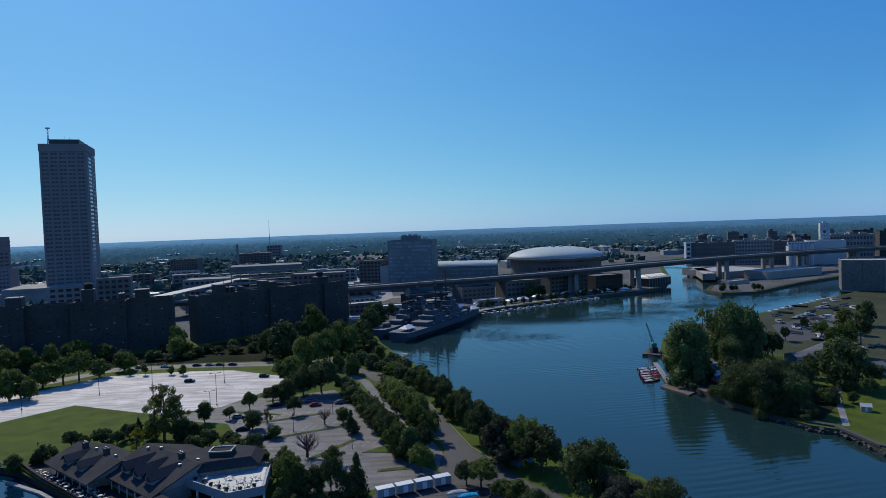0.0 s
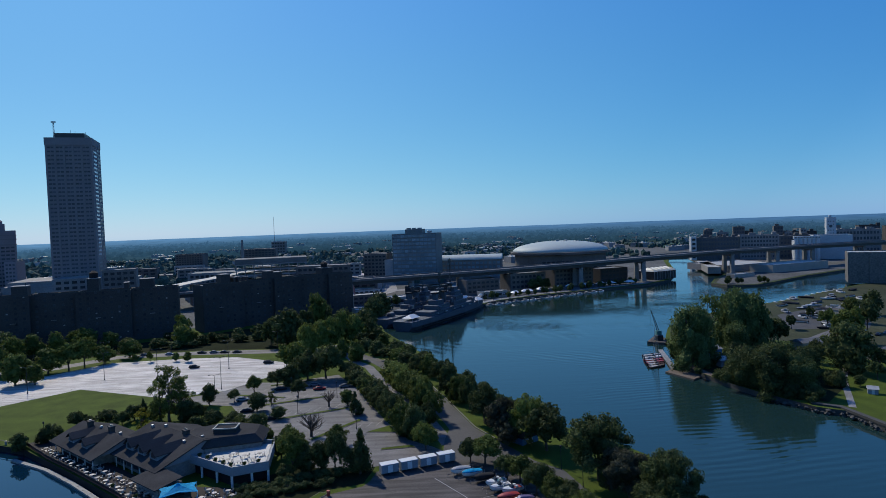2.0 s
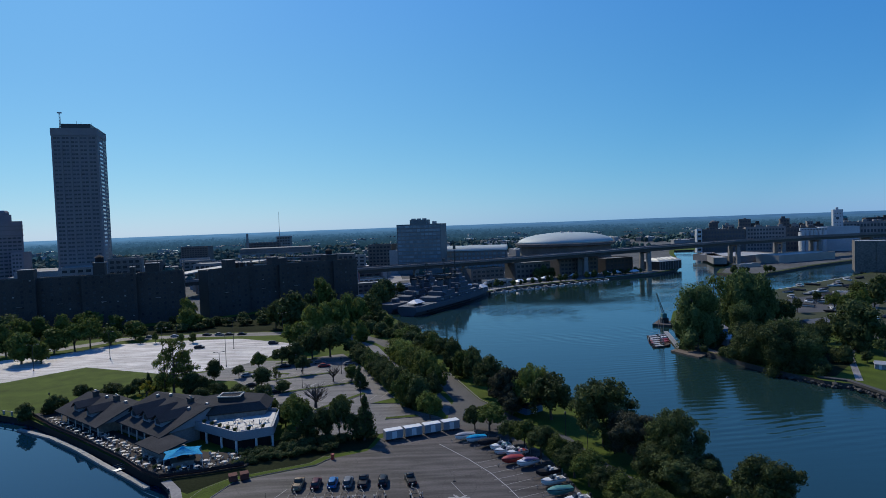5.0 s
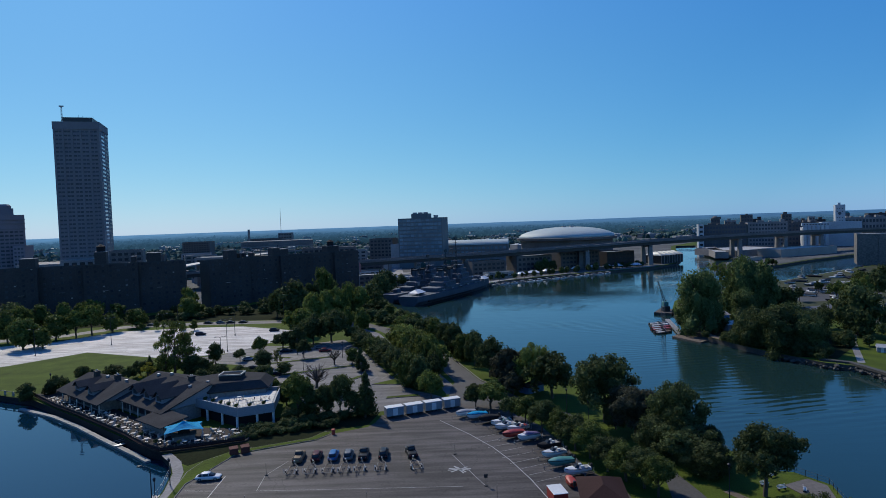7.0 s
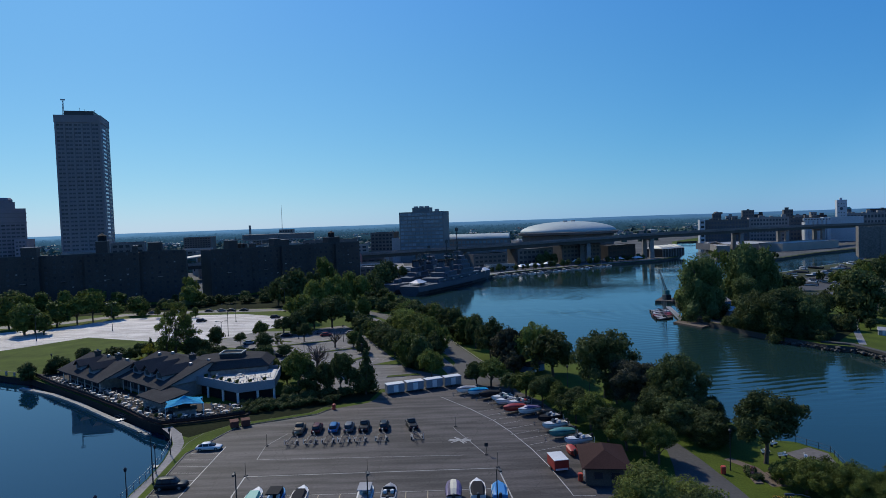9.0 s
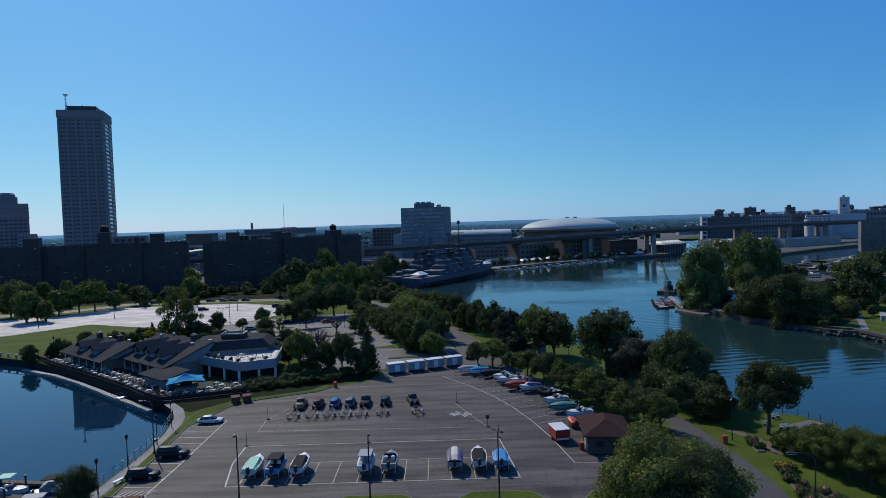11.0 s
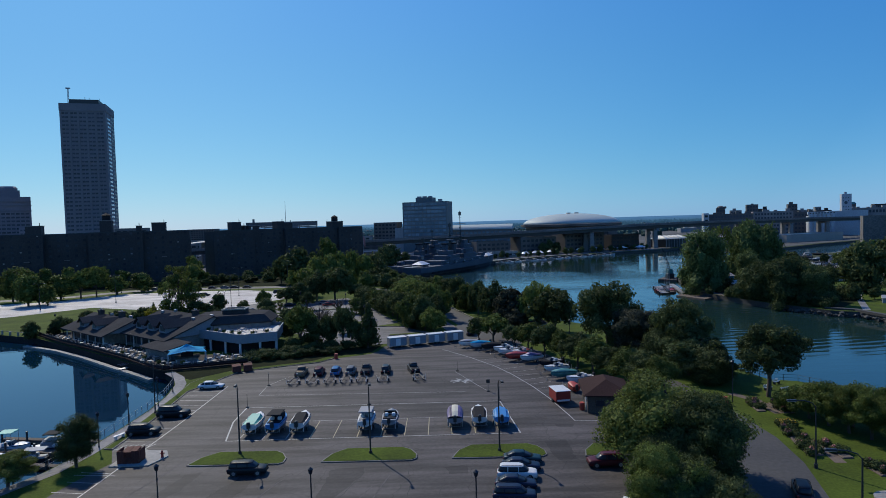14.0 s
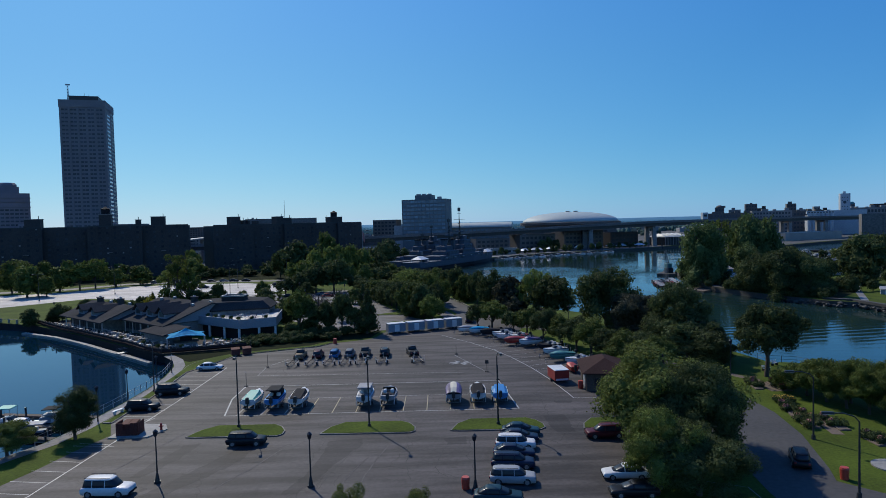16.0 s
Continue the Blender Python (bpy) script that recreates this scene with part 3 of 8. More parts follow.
sheet("road", [(4, 158), (4.6, 166), (6.2, 174), (5.0, 180), (3.2, 188), (-0.2, 202), (-3.4, 214), (-7.6, 231), (-23, 266), (-32, 279), (-40, 297), (-46, 309), (-40, 312), (-34, 299), (-26.5, 281.7), (-18, 269.8), (-1.1, 233.9), (3.4, 215.9), (6.7, 203.1), (10.1, 188.3), (12.1, 179.5), (13.3, 174.4), (17.5, 165), (21.5, 157), (25.6, 148),
      (31, 141.6), (34, 128), (38.2, 116.5), (41.5, 106.6), (42.4, 98), (43, 87), (43, 78), (41.6, 69.7), (38.6, 60), (37.4, 57), (40, 54), (50, 45), (50, 5), (31, 5), (30, 55), (32.5, 75), (34.5, 88), (37, 96), (38.6, 103), (36.5, 113),
      (31.5, 126), (28.5, 138), (22.5, 146), (17, 152), (9, 150)], 0.026, ASPHALT_ROAD, "grey asphalt road along the tree rows", "road")
sheet("side_road", strip_pts([(-38, 292), (-30.5, 270), (-23, 257), (-18, 238.5), (-12.5, 218.5), (-8.2, 208.5), (-3.6, 196), (0.4, 184), (3.4, 172), (5.4, 162)], 3.6), 0.022, ASPHALT_OLD, "narrow worn lane beside the tree row", "road")
setting("road_kerb", Geo().prism(strip_pts([(17.9, 165.2), (13.6, 174.6), (12.4, 179.7), (10.4, 188.5), (7.0, 203.3), (3.7, 216.1), (-0.8, 234.1), (-17.7, 270)], 0.3), 0, 0.16), KERB, "pale stone kerb along the road", "kerb")
sheet("tree_lot", [(-68.7, 240), (-53.5, 237), (-34, 246), (-24, 222), (-12, 184), (-5, 167), (1.5, 160.8), (4.6, 156.6), (-11, 149.6), (-15, 148.6), (-28, 150.5), (-36, 166), (-51.5, 184), (-64, 208), (-84, 214), (-88, 219), (-74, 226)], 0.02,
      ASPHALT_OLD, "sunlit grey parking lot dotted with trees", "parking lot")
sheet("event_lot", [(-147, 220), (-130, 240.2), (-97, 224.5), (-90, 221.7), (-72.6, 228.3), (-58, 253), (-58, 272), (-86, 289.6), (-110, 291), (-141, 288), (-157, 267), (-173, 261), (-215, 240), (-175, 205)], 0.03,
      EVENTLOT, "bright pale concrete event lot", "parking lot")
sheet("back_road", strip_pts([(-220, 262), (-162, 282), (-145, 301), (-109, 303.5), (-72, 300), (-40, 297), (-30, 290)], 9), 0.026, ASPHALT_OLD, "pale asphalt street beyond the event lot", "road")
sheet("promenade", strip_pts([(-58, 48), (-47.9, 70.8), (-46.2, 74.6), (-45.3, 80.5), (-44.8, 92), (-44.8, 100), (-45.6, 108.2), (-47.3, 116.1), (-49.8, 121.4), (-53.6, 126.2)], 1.9), 0.03, DARKCONC,
      "pale concrete waterfront walk", "pavement")
sheet("boatyard", [(170, 290), (182, 246), (260, 280), (330, 400), (300, 440), (232, 392), (190, 370), (165, 345)], 0.03, ROUGH, "rough brown gravel boatyard", "ground")
sheet("wharf", [(-24, 380), (5, 402), (38, 448), (50, 462), (86, 487), (136, 511), (192, 537), (200, 560), (120, 560), (0, 500), (-40, 440)], 0.06, CITYGROUND, "grey paved riverside wharf", "pavement")
sheet("yard_path", strip_pts([(165, 268), (205, 300), (236, 340), (262, 372)], 6), 0.05, ASPHALT_OLD, "pale worn lane through the boatyard", "path")
sheet("yard_apron", [(178, 300), (214, 296), (258, 352), (236, 368), (196, 344)], 0.042, ASPHALT_ROAD, "grey asphalt apron of the boatyard", "ground")
sheet("bank_path", strip_pts([(165, 240), (140, 206), (123, 177)], 1.9), 0.03, PALE, "pale concrete path across a lawn", "path")

# near-black sheet stands in for shade before the slabs
sheet("residents_lot", [(-215, 287), (-152, 307), (-112, 310), (-62, 306), (-52, 330), (-62, 408), (-124, 356), (-140, 344), (-250, 306)], 0.018, SHADELAWN, "lawn before the apartment slabs, darkened to stand for shade", "lawn")
sheet("wharf_walk", strip_pts([(6, 408), (41, 452), (53, 465), (88, 490), (138, 514), (192, 541)], 6), 0.1, PALE, "pale riverside promenade", "pavement")
sheet("wharf_plaza", [(-50, 436), (-28, 432), (-18, 470), (-22, 500), (-44, 500), (-56, 470)], 0.1, PALE, "pale paved plaza near the ships", "pavement")
# two dark sheets stand in for shade beside and behind the restaurant
sheet("patio_apron", [(-54, 126.6), (-50.2, 121.9), (-46.8, 119.4), (-43.2, 123.6), (-40.9, 126.2), (-34, 129), (-26.5, 132.3), (-28, 134.5), (-38, 134.5), (-48, 130.5)], 0.013, SHADELAWN, "ground beside the patio deck with shade painted in", "lawn")
sheet("service_yard", [(-43.5, 141.3), (-38.5, 134), (-34, 130), (-25, 133), (-22, 137), (-14.5, 139.5), (-12.5, 149), (-30, 152), (-36, 148)], 0.016, SHADELAWN, "ground behind the restaurant with shade painted in", "lawn")


def lines():
    def stripe(name, line, w, m=PAINT, label="faded white painted line"):
        sheet(name, strip_pts(line, w), 0.032, m, label, "road marking")
    stripe("edge_line", [(-37.8, 113.5), (-38, 92), (-38.6, 75), (-39.3, 59.5), (-42, 40)], 0.16)
    stripe("row_line", [(-28.5, 83.7), (-8, 83.5), (11.1, 83.1)], 0.14)
    stripe("row_line", [(-30.2, 99.2), (9.9, 98.5)], 0.14)
    stripe("row_line", [(-28.5, 83.7), (-30.1, 92), (-30.2, 99.2)], 0.2)
    stripe("row_line", [(11.1, 83.1), (9.9, 98.5)], 0.2)
    stripe("row_line", [(-27, 91.5), (10.5, 90.9)], 0.1)
    stripe("row_line", [(-30.3, 106.4), (4.7, 104.6)], 0.08)
    stripe("row_line", [(-30.3, 106.4), (-30.5, 113), (-27.9, 119.3)], 0.08)
    stripe("row_line", [(3.5, 119.1), (8.5, 104.5)], 0.08)
    stripe("curve_line", [(1.5, 140.5), (7.5, 130.5), (11.5, 122.5), (14, 115.5), (16.5, 106.2), (18, 98.5), (19.2, 89.5), (19.4, 87.4), (22.5, 87.1)], 0.16)
    for i in range(12):
        x = -26.9 + 3.2 * i
        stripe("stall_line", [(x, 83.6), (x + 0.1, 91.2)], 0.12, YPAINT if i > 2 else PAINT, "faded yellow stall line" if i > 2 else "faded white stall line")
    for i in range(14):
        y = 110 - 2.85 * i
        if 75 < y < 81:
            continue
        stripe("stall_line", [(-37.9, y), (-43.0, y + 0.6)], 0.1, PAINT, "faded white stall line")
    for i in range(9):
        y = 73.6 - 2.75 * i
        stripe("stall_line", [(-38.75 - 0.05 * i - 0.02 * i * i, y), (-42.6 - 0.06 * i * i, y + 0.7)], 0.1, PAINT, "faded white stall line")
    for i in range(9):
        t = i / 8
        x, y = 8.5 + 8.5 * t, 128 - 23 * t
        stripe("stall_line", [(x, y), (x + 6, y + 2.5)], 0.08, PAINT, "faded white stall line")
    for r0 in ((-58, 226, 0.42), (-54, 209, 0.40), (-44, 194, 0.42), (-32, 172, 0.5)):
        for k in range(9):
            x, y = r0[0] + 2.9 * k, r0[1] + 2.9 * k * r0[2]
            stripe("bay_line", [(x, y), (x + 1.6, y + 4.6)], 0.1, PAINT, "faded white bay line")
    for a, b in (((2.6, 112.6), (6.4, 111.4)), ((2.9, 110.9), (6.0, 113.0)), ((3.6, 113.6), (5.2, 110.2)), ((2.4, 111.8), (6.6, 112.2)), ((5.6, 110.6), (4.0, 113.2))):
        stripe("worn_mark", [a, b], 0.3, PAINT, "worn white painted symbol")

lines()
# dark sealed bands and patches across the lot, cracks and scuffs, and the hatched bay by the bins
_edge = random.Random(77)


def ragged(pts, step, off, closed=True):
    """The same outline with uneven, worn edges."""
    out = []
    for (x0, y0), (x1, y1) in zip(pts, pts[1:] + pts[:1] if closed else pts[1:]):
        n = max(1, round(math.hypot(x1 - x0, y1 - y0) / step))
        out += [(x0 + (x1 - x0) * k / n + _edge.uniform(-off, off), y0 + (y1 - y0) * k / n + _edge.uniform(-off, off)) for k in range(n)]
    return out if closed else out + [pts[-1]]


for line in ([(0.9, 69.3), (0.4, 66.9), (0.1, 65), (-0.2, 63.4), (0.3, 61.9), (1, 60.9)], [(-8.2, 73), (-9.3, 68.9), (-10.2, 65.9), (-11.1, 62.3), (-11.5, 59.1)], [(-24.9, 67), (-22, 66.3), (-17.5, 66.6)], [(-24.9, 69.1), (-24.4, 71.2)], [(-3.6, 71.6), (-3, 68.4), (-3.4, 64.8), (-2.7, 60.5)], [(13, 86), (5, 81.6), (-6, 81.2), (-18, 81.8)], [(-20, 104), (-6, 102.6), (4, 101.4)]):
    sheet("asphalt_crack", strip_pts(ragged(line, 0.55, 0.10, False), 0.07), 0.030, CRACK, "thin dark crack in the asphalt", "crack")
for line in ([(-7.3, 67.6), (-8.6, 63.6), (-9.7, 58.9)], [(-5.6, 70.4), (-6.9, 64.5), (-7.8, 59.2)], [(-17.6, 70.2), (-19.4, 65), (-21.8, 59.8)], [(-31.2, 77), (-32.6, 71), (-34.2, 65.5)], [(2.4, 79.8), (6, 79.2), (12, 80.2)]):
    sheet("asphalt_scuff", strip_pts(ragged(line, 0.7, 0.06, False), 0.16), 0.029, SCUFF, "pale worn scuff on the asphalt", "scuff")
for pts in ([(-22.5, 71.6), (-20.6, 71.9), (-21.6, 66.5), (-24, 61.8), (-27.2, 57.2), (-29.2, 57.4), (-26.6, 62), (-24.6, 66.6)], [(-29.5, 72.4), (-27.6, 73.2), (-28.4, 68), (-30.4, 63), (-31.6, 63.3), (-30.6, 68)],
            [(-12.6, 72.6), (-8.9, 73.0), (-8.6, 70.6), (-10.6, 66.0), (-11.8, 61.6), (-13.4, 58), (-15, 58.2), (-13.6, 62), (-12.8, 66.4)], [(0.8, 72.2), (3.4, 72.4), (3.2, 70.2), (1.2, 70.0)],
            [(13.6, 79.8), (16.6, 79.7), (16.4, 73.2), (14.2, 73.1)], [(-30.8, 80.6), (-27.4, 80.3), (-27.0, 79.9), (-31.0, 79.9)], [(16.2, 86.2), (19.0, 86.0), (18.6, 84.9), (16.4, 85.0)]):
    sheet("asphalt_patch", ragged(pts, 0.6, 0.16), 0.027, PATCH, "dark sealed patch in the asphalt", "asphalt patch")
for k in range(6):
    sheet("hatch_line", strip_pts([(-42.2 + 0.75 * k, 81.9), (-42.0 + 0.75 * k + 0.5, 83.6)], 0.12), 0.032, PAINT, "white hatched no-parking marking", "road marking")


def island(pts, label):
    """A grass bed with a stone kerb."""
    ob = thing("traffic_island", label, "traffic island", kind="structure")
    turn = sum(a[0] * b[1] - b[0] * a[1] for a, b in zip(pts, pts[1:] + pts[:1]))
    inner = []
    for p, q, r in zip(pts[-1:] + pts[:-1], pts, pts[1:] + pts[:1]):
        e, f = (Vector(q) - Vector(p)).normalized(), (Vector(r) - Vector(q)).normalized()
        n = Vector((-e.y - f.y, e.x + f.x)) * (1 if turn > 0 else -1)
        n = n.normalized() * 0.16 / max(0.5, n.length / 2)
        inner.append((q[0] + n.x, q[1] + n.y))
    part("kerb", Geo().prism(pts, 0.0, 0.15), KERB, ob, "pale stone kerb")
    part("grass", Geo().prism(inner, 0.05, 0.19), GRASS, ob, "trimmed green grass")


for k, x0, x1 in ((0, -30.4, -18.7), (1, -14.2, -2.6), (2, 1.6, 13.2)):
    dy = -0.2 * k
    island([(x0, 75.1 + dy), (x0 + 1.2, 74.9 + dy), (x1 - 0.6, 74.6 + dy), (x1, 75.2 + dy), (x1, 76.6 + dy), (x1 - 0.7, 78.2 + dy), (x1 - 1.8, 79.2 + dy), (x0 + 2.6, 79.4 + dy), (x0 + 0.9, 77.6 + dy)], "long kerbed grass island in the parking lot")
island([(18.6, 57.6), (25, 57.8), (28.6, 56), (28.6, 40), (20, 40), (18.4, 52)], "kerbed grass bed under a large tree")
island([(17.6, 73.9), (24, 73.7), (25, 78), (19.4, 77.9), (18, 75.8)], "kerbed grass bed under a tree")
island([(-39.0, 124.6), (-33, 127.3), (-24.5, 130.8), (-21.6, 134.8), (-23.5, 136), (-26, 132), (-34, 128.8), (-40.5, 126)], "kerbed grass verge beside the restaurant")
island([(-42.6, 81.8), (-42.8, 94), (-43.3, 102), (-43.8, 110.5), (-41.8, 116), (-39.2, 124), (-41, 125.2), (-44.6, 121), (-45.7, 116), (-45, 107.4), (-44.4, 97), (-43.8, 84.5), (-43.9, 82)], "kerbed grass strip beside the walk")
for p in ([(-57, 232), (-42, 238), (-42.5, 239.3), (-57.5, 233.5)], [(-56, 205), (-33, 214), (-33.5, 215.4), (-56.5, 206.6)], [(-45, 190), (-22, 200), (-22.4, 201.5), (-45.5, 191.6)], [(-31, 170), (-19, 186), (-20.4, 187), (-32.2, 171)],
          [(-17, 174.8), (-10.5, 180), (-8, 173.5)], [(-12, 160), (-3, 161), (-4, 163), (-12, 161.5)], [(-66, 222), (-48, 216), (-48.4, 214.6), (-66.4, 220.4)]):
    island(p, "grass bed between parking bays")


# ---- buildings ----
def bulk(parent, x0, x1, y0, y1, z0, z1, m, roof=TARFLAT, name="wall", parapet=0.8):
    """A block with a low parapet and a recessed roof."""
    part(name, Geo().box(x0, x1, y0, y1, z0, z1 - parapet), m, parent)
    t = min(0.4, (x1 - x0) * 0.1)
    g = Geo().box(x0, x1, y0, y0 + t, z1 - parapet, z1).box(x0, x1, y1 - t, y1, z1 - parapet, z1).box(x0, x0 + t, y0 + t, y1 - t, z1 - parapet, z1).box(x1 - t, x1, y0 + t, y1 - t, z1 - parapet, z1)
    part("parapet", g, m, parent)
    part("roof", Geo().box(x0 + t, x1 - t, y0 + t, y1 - t, z1 - parapet, z1 - parapet + 0.15), roof, parent)


def office_tower():
    w = 40.0
    # front face turned slightly away, so that the river side shows
    ob = thing("office_tower", "tall grey precast office tower with rows of dark windows", "skyscraper", -357.5, 621, 0, 16)
    part("wall", Geo().box(0, w, 0, w, 0, 153), TOWERSTONE, ob)
    for x in (0, 7.6, 15.2, 22.8, 30.4, 38.4):                # piers
        part("pier", Geo().box(x, x + 1.6, -0.5, 0, 14, 153), TOWERSTONE, ob)
    part("crown", Geo().box(-0.4, w + 0.4, -0.6, w + 0.4, 147, 154.2), TOWERSTONE, ob)
    part("penthouse", Geo().box(7, w - 7, 7, w - 7, 154.2, 159.5), DARKMETAL, ob, "dark louvred plant room")
    for k in range(5):
        windows(ob, (1.6 + 7.6 * k, 0, 14), 0, 2, 34, 3.0, 3.9, 2.5, 1.7, TOWERGLASS)
    # upper river-side panes are painted pale as glints
    windows(ob, (w, 6, 34), 90, 1, 28, 16, 3.9, 13, 1.6, SKYGLASS)
    windows(ob, (w, 6, 14), 90, 1, 5, 16, 3.9, 13, 1.6, TOWERGLASS)
    windows(ob, (w, 25, 14), 90, 2, 34, 6, 3.9, 5, 1.7, TOWERGLASS)
    part("podium", Geo().box(-34, w + 30, -30, w + 24, 0, 14).box(-30, w + 10, -26, w, 14, 18), DARKCONC, ob)
    g = Geo()
    for k in range(4):                                        # lattice mast
        a, b = radians(90 * k + 45), radians(90 * k + 135)
        g.tube((6 + 0.8 * math.cos(a), 10 + 0.8 * math.sin(a), 154), (6 + 0.5 * math.cos(a), 10 + 0.5 * math.sin(a), 170), 0.16, 0.12, 4)
        for z in range(155, 169, 3):
            g.tube((6 + 0.75 * math.cos(a), 10 + 0.75 * math.sin(a), z), (6 + 0.7 * math.cos(b), 10 + 0.7 * math.sin(b), z + 3), 0.08, 0.08, 4)
    part("mast", g.box(4, 8, 9.4, 10.6, 170, 171.2), METAL, ob, "steel antenna mast")
    for x, h in ((20, 163), (24, 162), (33, 161.5)):
        part("antenna", Geo().tube((x, 12, 159), (x, 12, h), 0.15), METAL, ob)


office_tower()

ob = thing("bank_tower", "purple-grey stone high-rise with a stepped top", "skyscraper", -439, 640, 0, 40)
bulk(ob, 0, 32, 0, 52, 0, 67, BANKSTONE)
bulk(ob, 6, 24, 8, 30, 66.4, 74, BANKSTONE)
part("crown", Geo().loft([[(15 + a * 8 * q, 19 + b * 9 * q, z) for a, b in ((-1, -0.5), (-0.5, -1), (0.5, -1), (1, -0.5), (1, 0.5), (0.5, 1), (-0.5, 1), (-1, 0.5))] for z, q in ((73.4, 1), (76.5, 1), (78.4, 0.8))]), BANKSTONE, ob, "eight-sided stone cap")
for z in (52, 57.5, 61.5):
    part("ledge", Geo().box(-0.4, 32.4, -0.5, 0, z, z + 1.0).box(-0.5, 0, 0, 52, z, z + 1.0), TOWERSTONE, ob, "pale stone ledge")
windows(ob, (1.5, 0, 6), 0, 7, 12, 4.15, 3.8, 3.2, 1.7, TOWERGLASS)
windows(ob, (0, 50, 6), -90, 11, 15, 4.4, 3.8, 1.6, 1.9, CREAM)
ob = thing("bank_annexe", "low purple-grey annexe beside a high-rise", "building", -415, 640, 0, 10)
bulk(ob, 0, 11, 0, 20, 0, 35.5, BANKSTONE)
windows(ob, (0.8, 0, 4), 0, 3, 8, 3.1, 3.8, 2.0, 1.8, TOWERGLASS)


def apartment(ax, ay, bx, by, top, blocks, label):
    """A long slab of linked brick blocks from one end to the other."""
    length = math.hypot(bx - ax, by - ay)
    ob = thing("apartment_block", label, "apartment building", ax, ay, 0, math.degrees(math.atan2(by - ay, bx - ax)), "riverside apartment slabs")
    x = 0.0
    for share, step, dz in blocks:
        w = length * share
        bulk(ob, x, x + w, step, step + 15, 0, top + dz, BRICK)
        n = int(w / 3.6)
        windows(ob, (x + 0.3, step, 1.2), 0, n, int(top / 2.75), (w - 0.6) / n, 2.75, 1.25, 1.25, DULLGLASS, 0.12)
        # a few small pale panes scattered over the windows
        windows(ob, (x + 0.3, step - 0.05, 1.2), 0, n, int(top / 2.75), (w - 0.6) / n, 2.75, 0.8, 0.6, CREAM, 0.95, "pale_pane")
        part("railing", Geo().box(x + 0.2, x + w - 0.2, step + 0.15, step + 0.2, top + dz, top + dz + 0.6), DARKMETAL, ob)
        for k in range(int(w / 7)):
            part("balcony", Geo().box(x + 2 + 7 * k, x + 4.6 + 7 * k, step - 0.9, step, top * 0.5, top * 0.5 + 0.14), DARKCONC, ob) if k % 2 else None
        x += w
    return ob


def lift_house(ob, x0, x1, top, high, tank=False):
    """A brick house on the roof, with a rail and pipes."""
    h = part("bulkhead", Geo().box(x0, x1, 5, 12, top - 0.9, high), BRICK, ob, "brick lift house on the roof")
    part("coping", Geo().box(x0 - 0.2, x1 + 0.2, 4.8, 12.2, high, high + 0.3), DARKCONC, h)
    if tank:
        part("tank_stage", Geo().tube(((x0 + x1) / 2, 8.5, high + 0.3), ((x0 + x1) / 2, 8.5, high + 3.0), 2.2, 2.2, 10), BLACKCANVAS, h, "dark round water tank")
        part("tank_roof", Geo().tube(((x0 + x1) / 2, 8.5, high + 3.0), ((x0 + x1) / 2, 8.5, high + 4.4), 2.6, 0.2, 10), BLACKCANVAS, h)
        for a in range(4):
            part("tank_rail", Geo().tube((x0 + 0.4 + (x1 - x0 - 0.8) * (a % 2), 5.5 + 6 * (a // 2), high + 0.3), (x0 + 0.4 + (x1 - x0 - 0.8) * (a % 2), 5.5 + 6 * (a // 2), high + 1.5), 0.08, 0.08, 5), DARKMETAL, h)
    else:
        part("pipe", Geo().tube((x1 - 0.8, 6, high), (x1 - 0.8, 6, high + 1.8), 0.18, 0.18, 6), DARKMETAL, h)


a1 = apartment(-262, 314, -136.5, 356, 27.8, [(0.22, 2, 0.0), (0.24, 0, 0.1), (0.16, 3.5, -0.1), (0.20, 0, 0.1), (0.18, 2.0, 0.0)], "long dark brick apartment slab in shade")
lift_house(a1, 5, 12, 27.8, 32.6)
lift_house(a1, 52, 59.3, 27.8, 32.6)
lift_house(a1, 87, 92.8, 27.8, 34.6, True)
lift_house(a1, 104.9, 107.2, 27.8, 31.3)
lift_house(a1, 112.7, 119.9, 27.8, 32.8)
a2 = apartment(-126.0, 365, -48, 430, 27.0, [(0.24, 0, 0.0), (0.20, 2.5, 0.0), (0.18, 0, 0.1), (0.20, 2.5, 0.1), (0.18, 0, 0.0)], "dark brick apartment slab with a water-tank turret")
for x0, x1, z in ((13, 18.6, 32.0), (20.6, 21.6, 29.8), (23.4, 24.6, 29.8), (28.8, 30.0, 29.6), (41.9, 46.5, 31.8), (46.5, 52.2, 30.9)):
    lift_house(a2, x0, x1, 27.0, z)
lift_house(a2, 80.7, 89.4, 27.0, 31.0, True)


def hotel():
    ob = thing("glass_hotel", "broad blue-grey glass hotel block", "hotel", -30, 630, 0, -15)
    ob.matrix_basis = ob.matrix_basis @ Matrix.Diagonal((0.93, 1, 0.955, 1))
    bulk(ob, 0, 48.5, 0, 24, 0, 51.5, HOTELSTONE)
    windows(ob, (1, 0, 8), 0, 11, 11, 4.25, 3.9, 3.7, 2.5, BLUEGLASS)
    part("penthouse", Geo().box(14, 32, 3, 18, 51, 56), HOTELSTONE, ob)
    for x in (15, 21, 27, 38):
        part("cooling_unit", Geo().bbox(x, x + 4, 5, 9, 51 if x > 33 else 56, 54 if x > 33 else 57.4, 0.2), METAL, ob)
    part("wing", Geo().box(-10, 0, 2, 20, 0, 25), CITYWALL, ob)


hotel()


def arena():
    ob = thing("arena", "sports arena with a pale low domed roof", "arena", 155.5, 712, 0, 0)
    n, r = 40, []
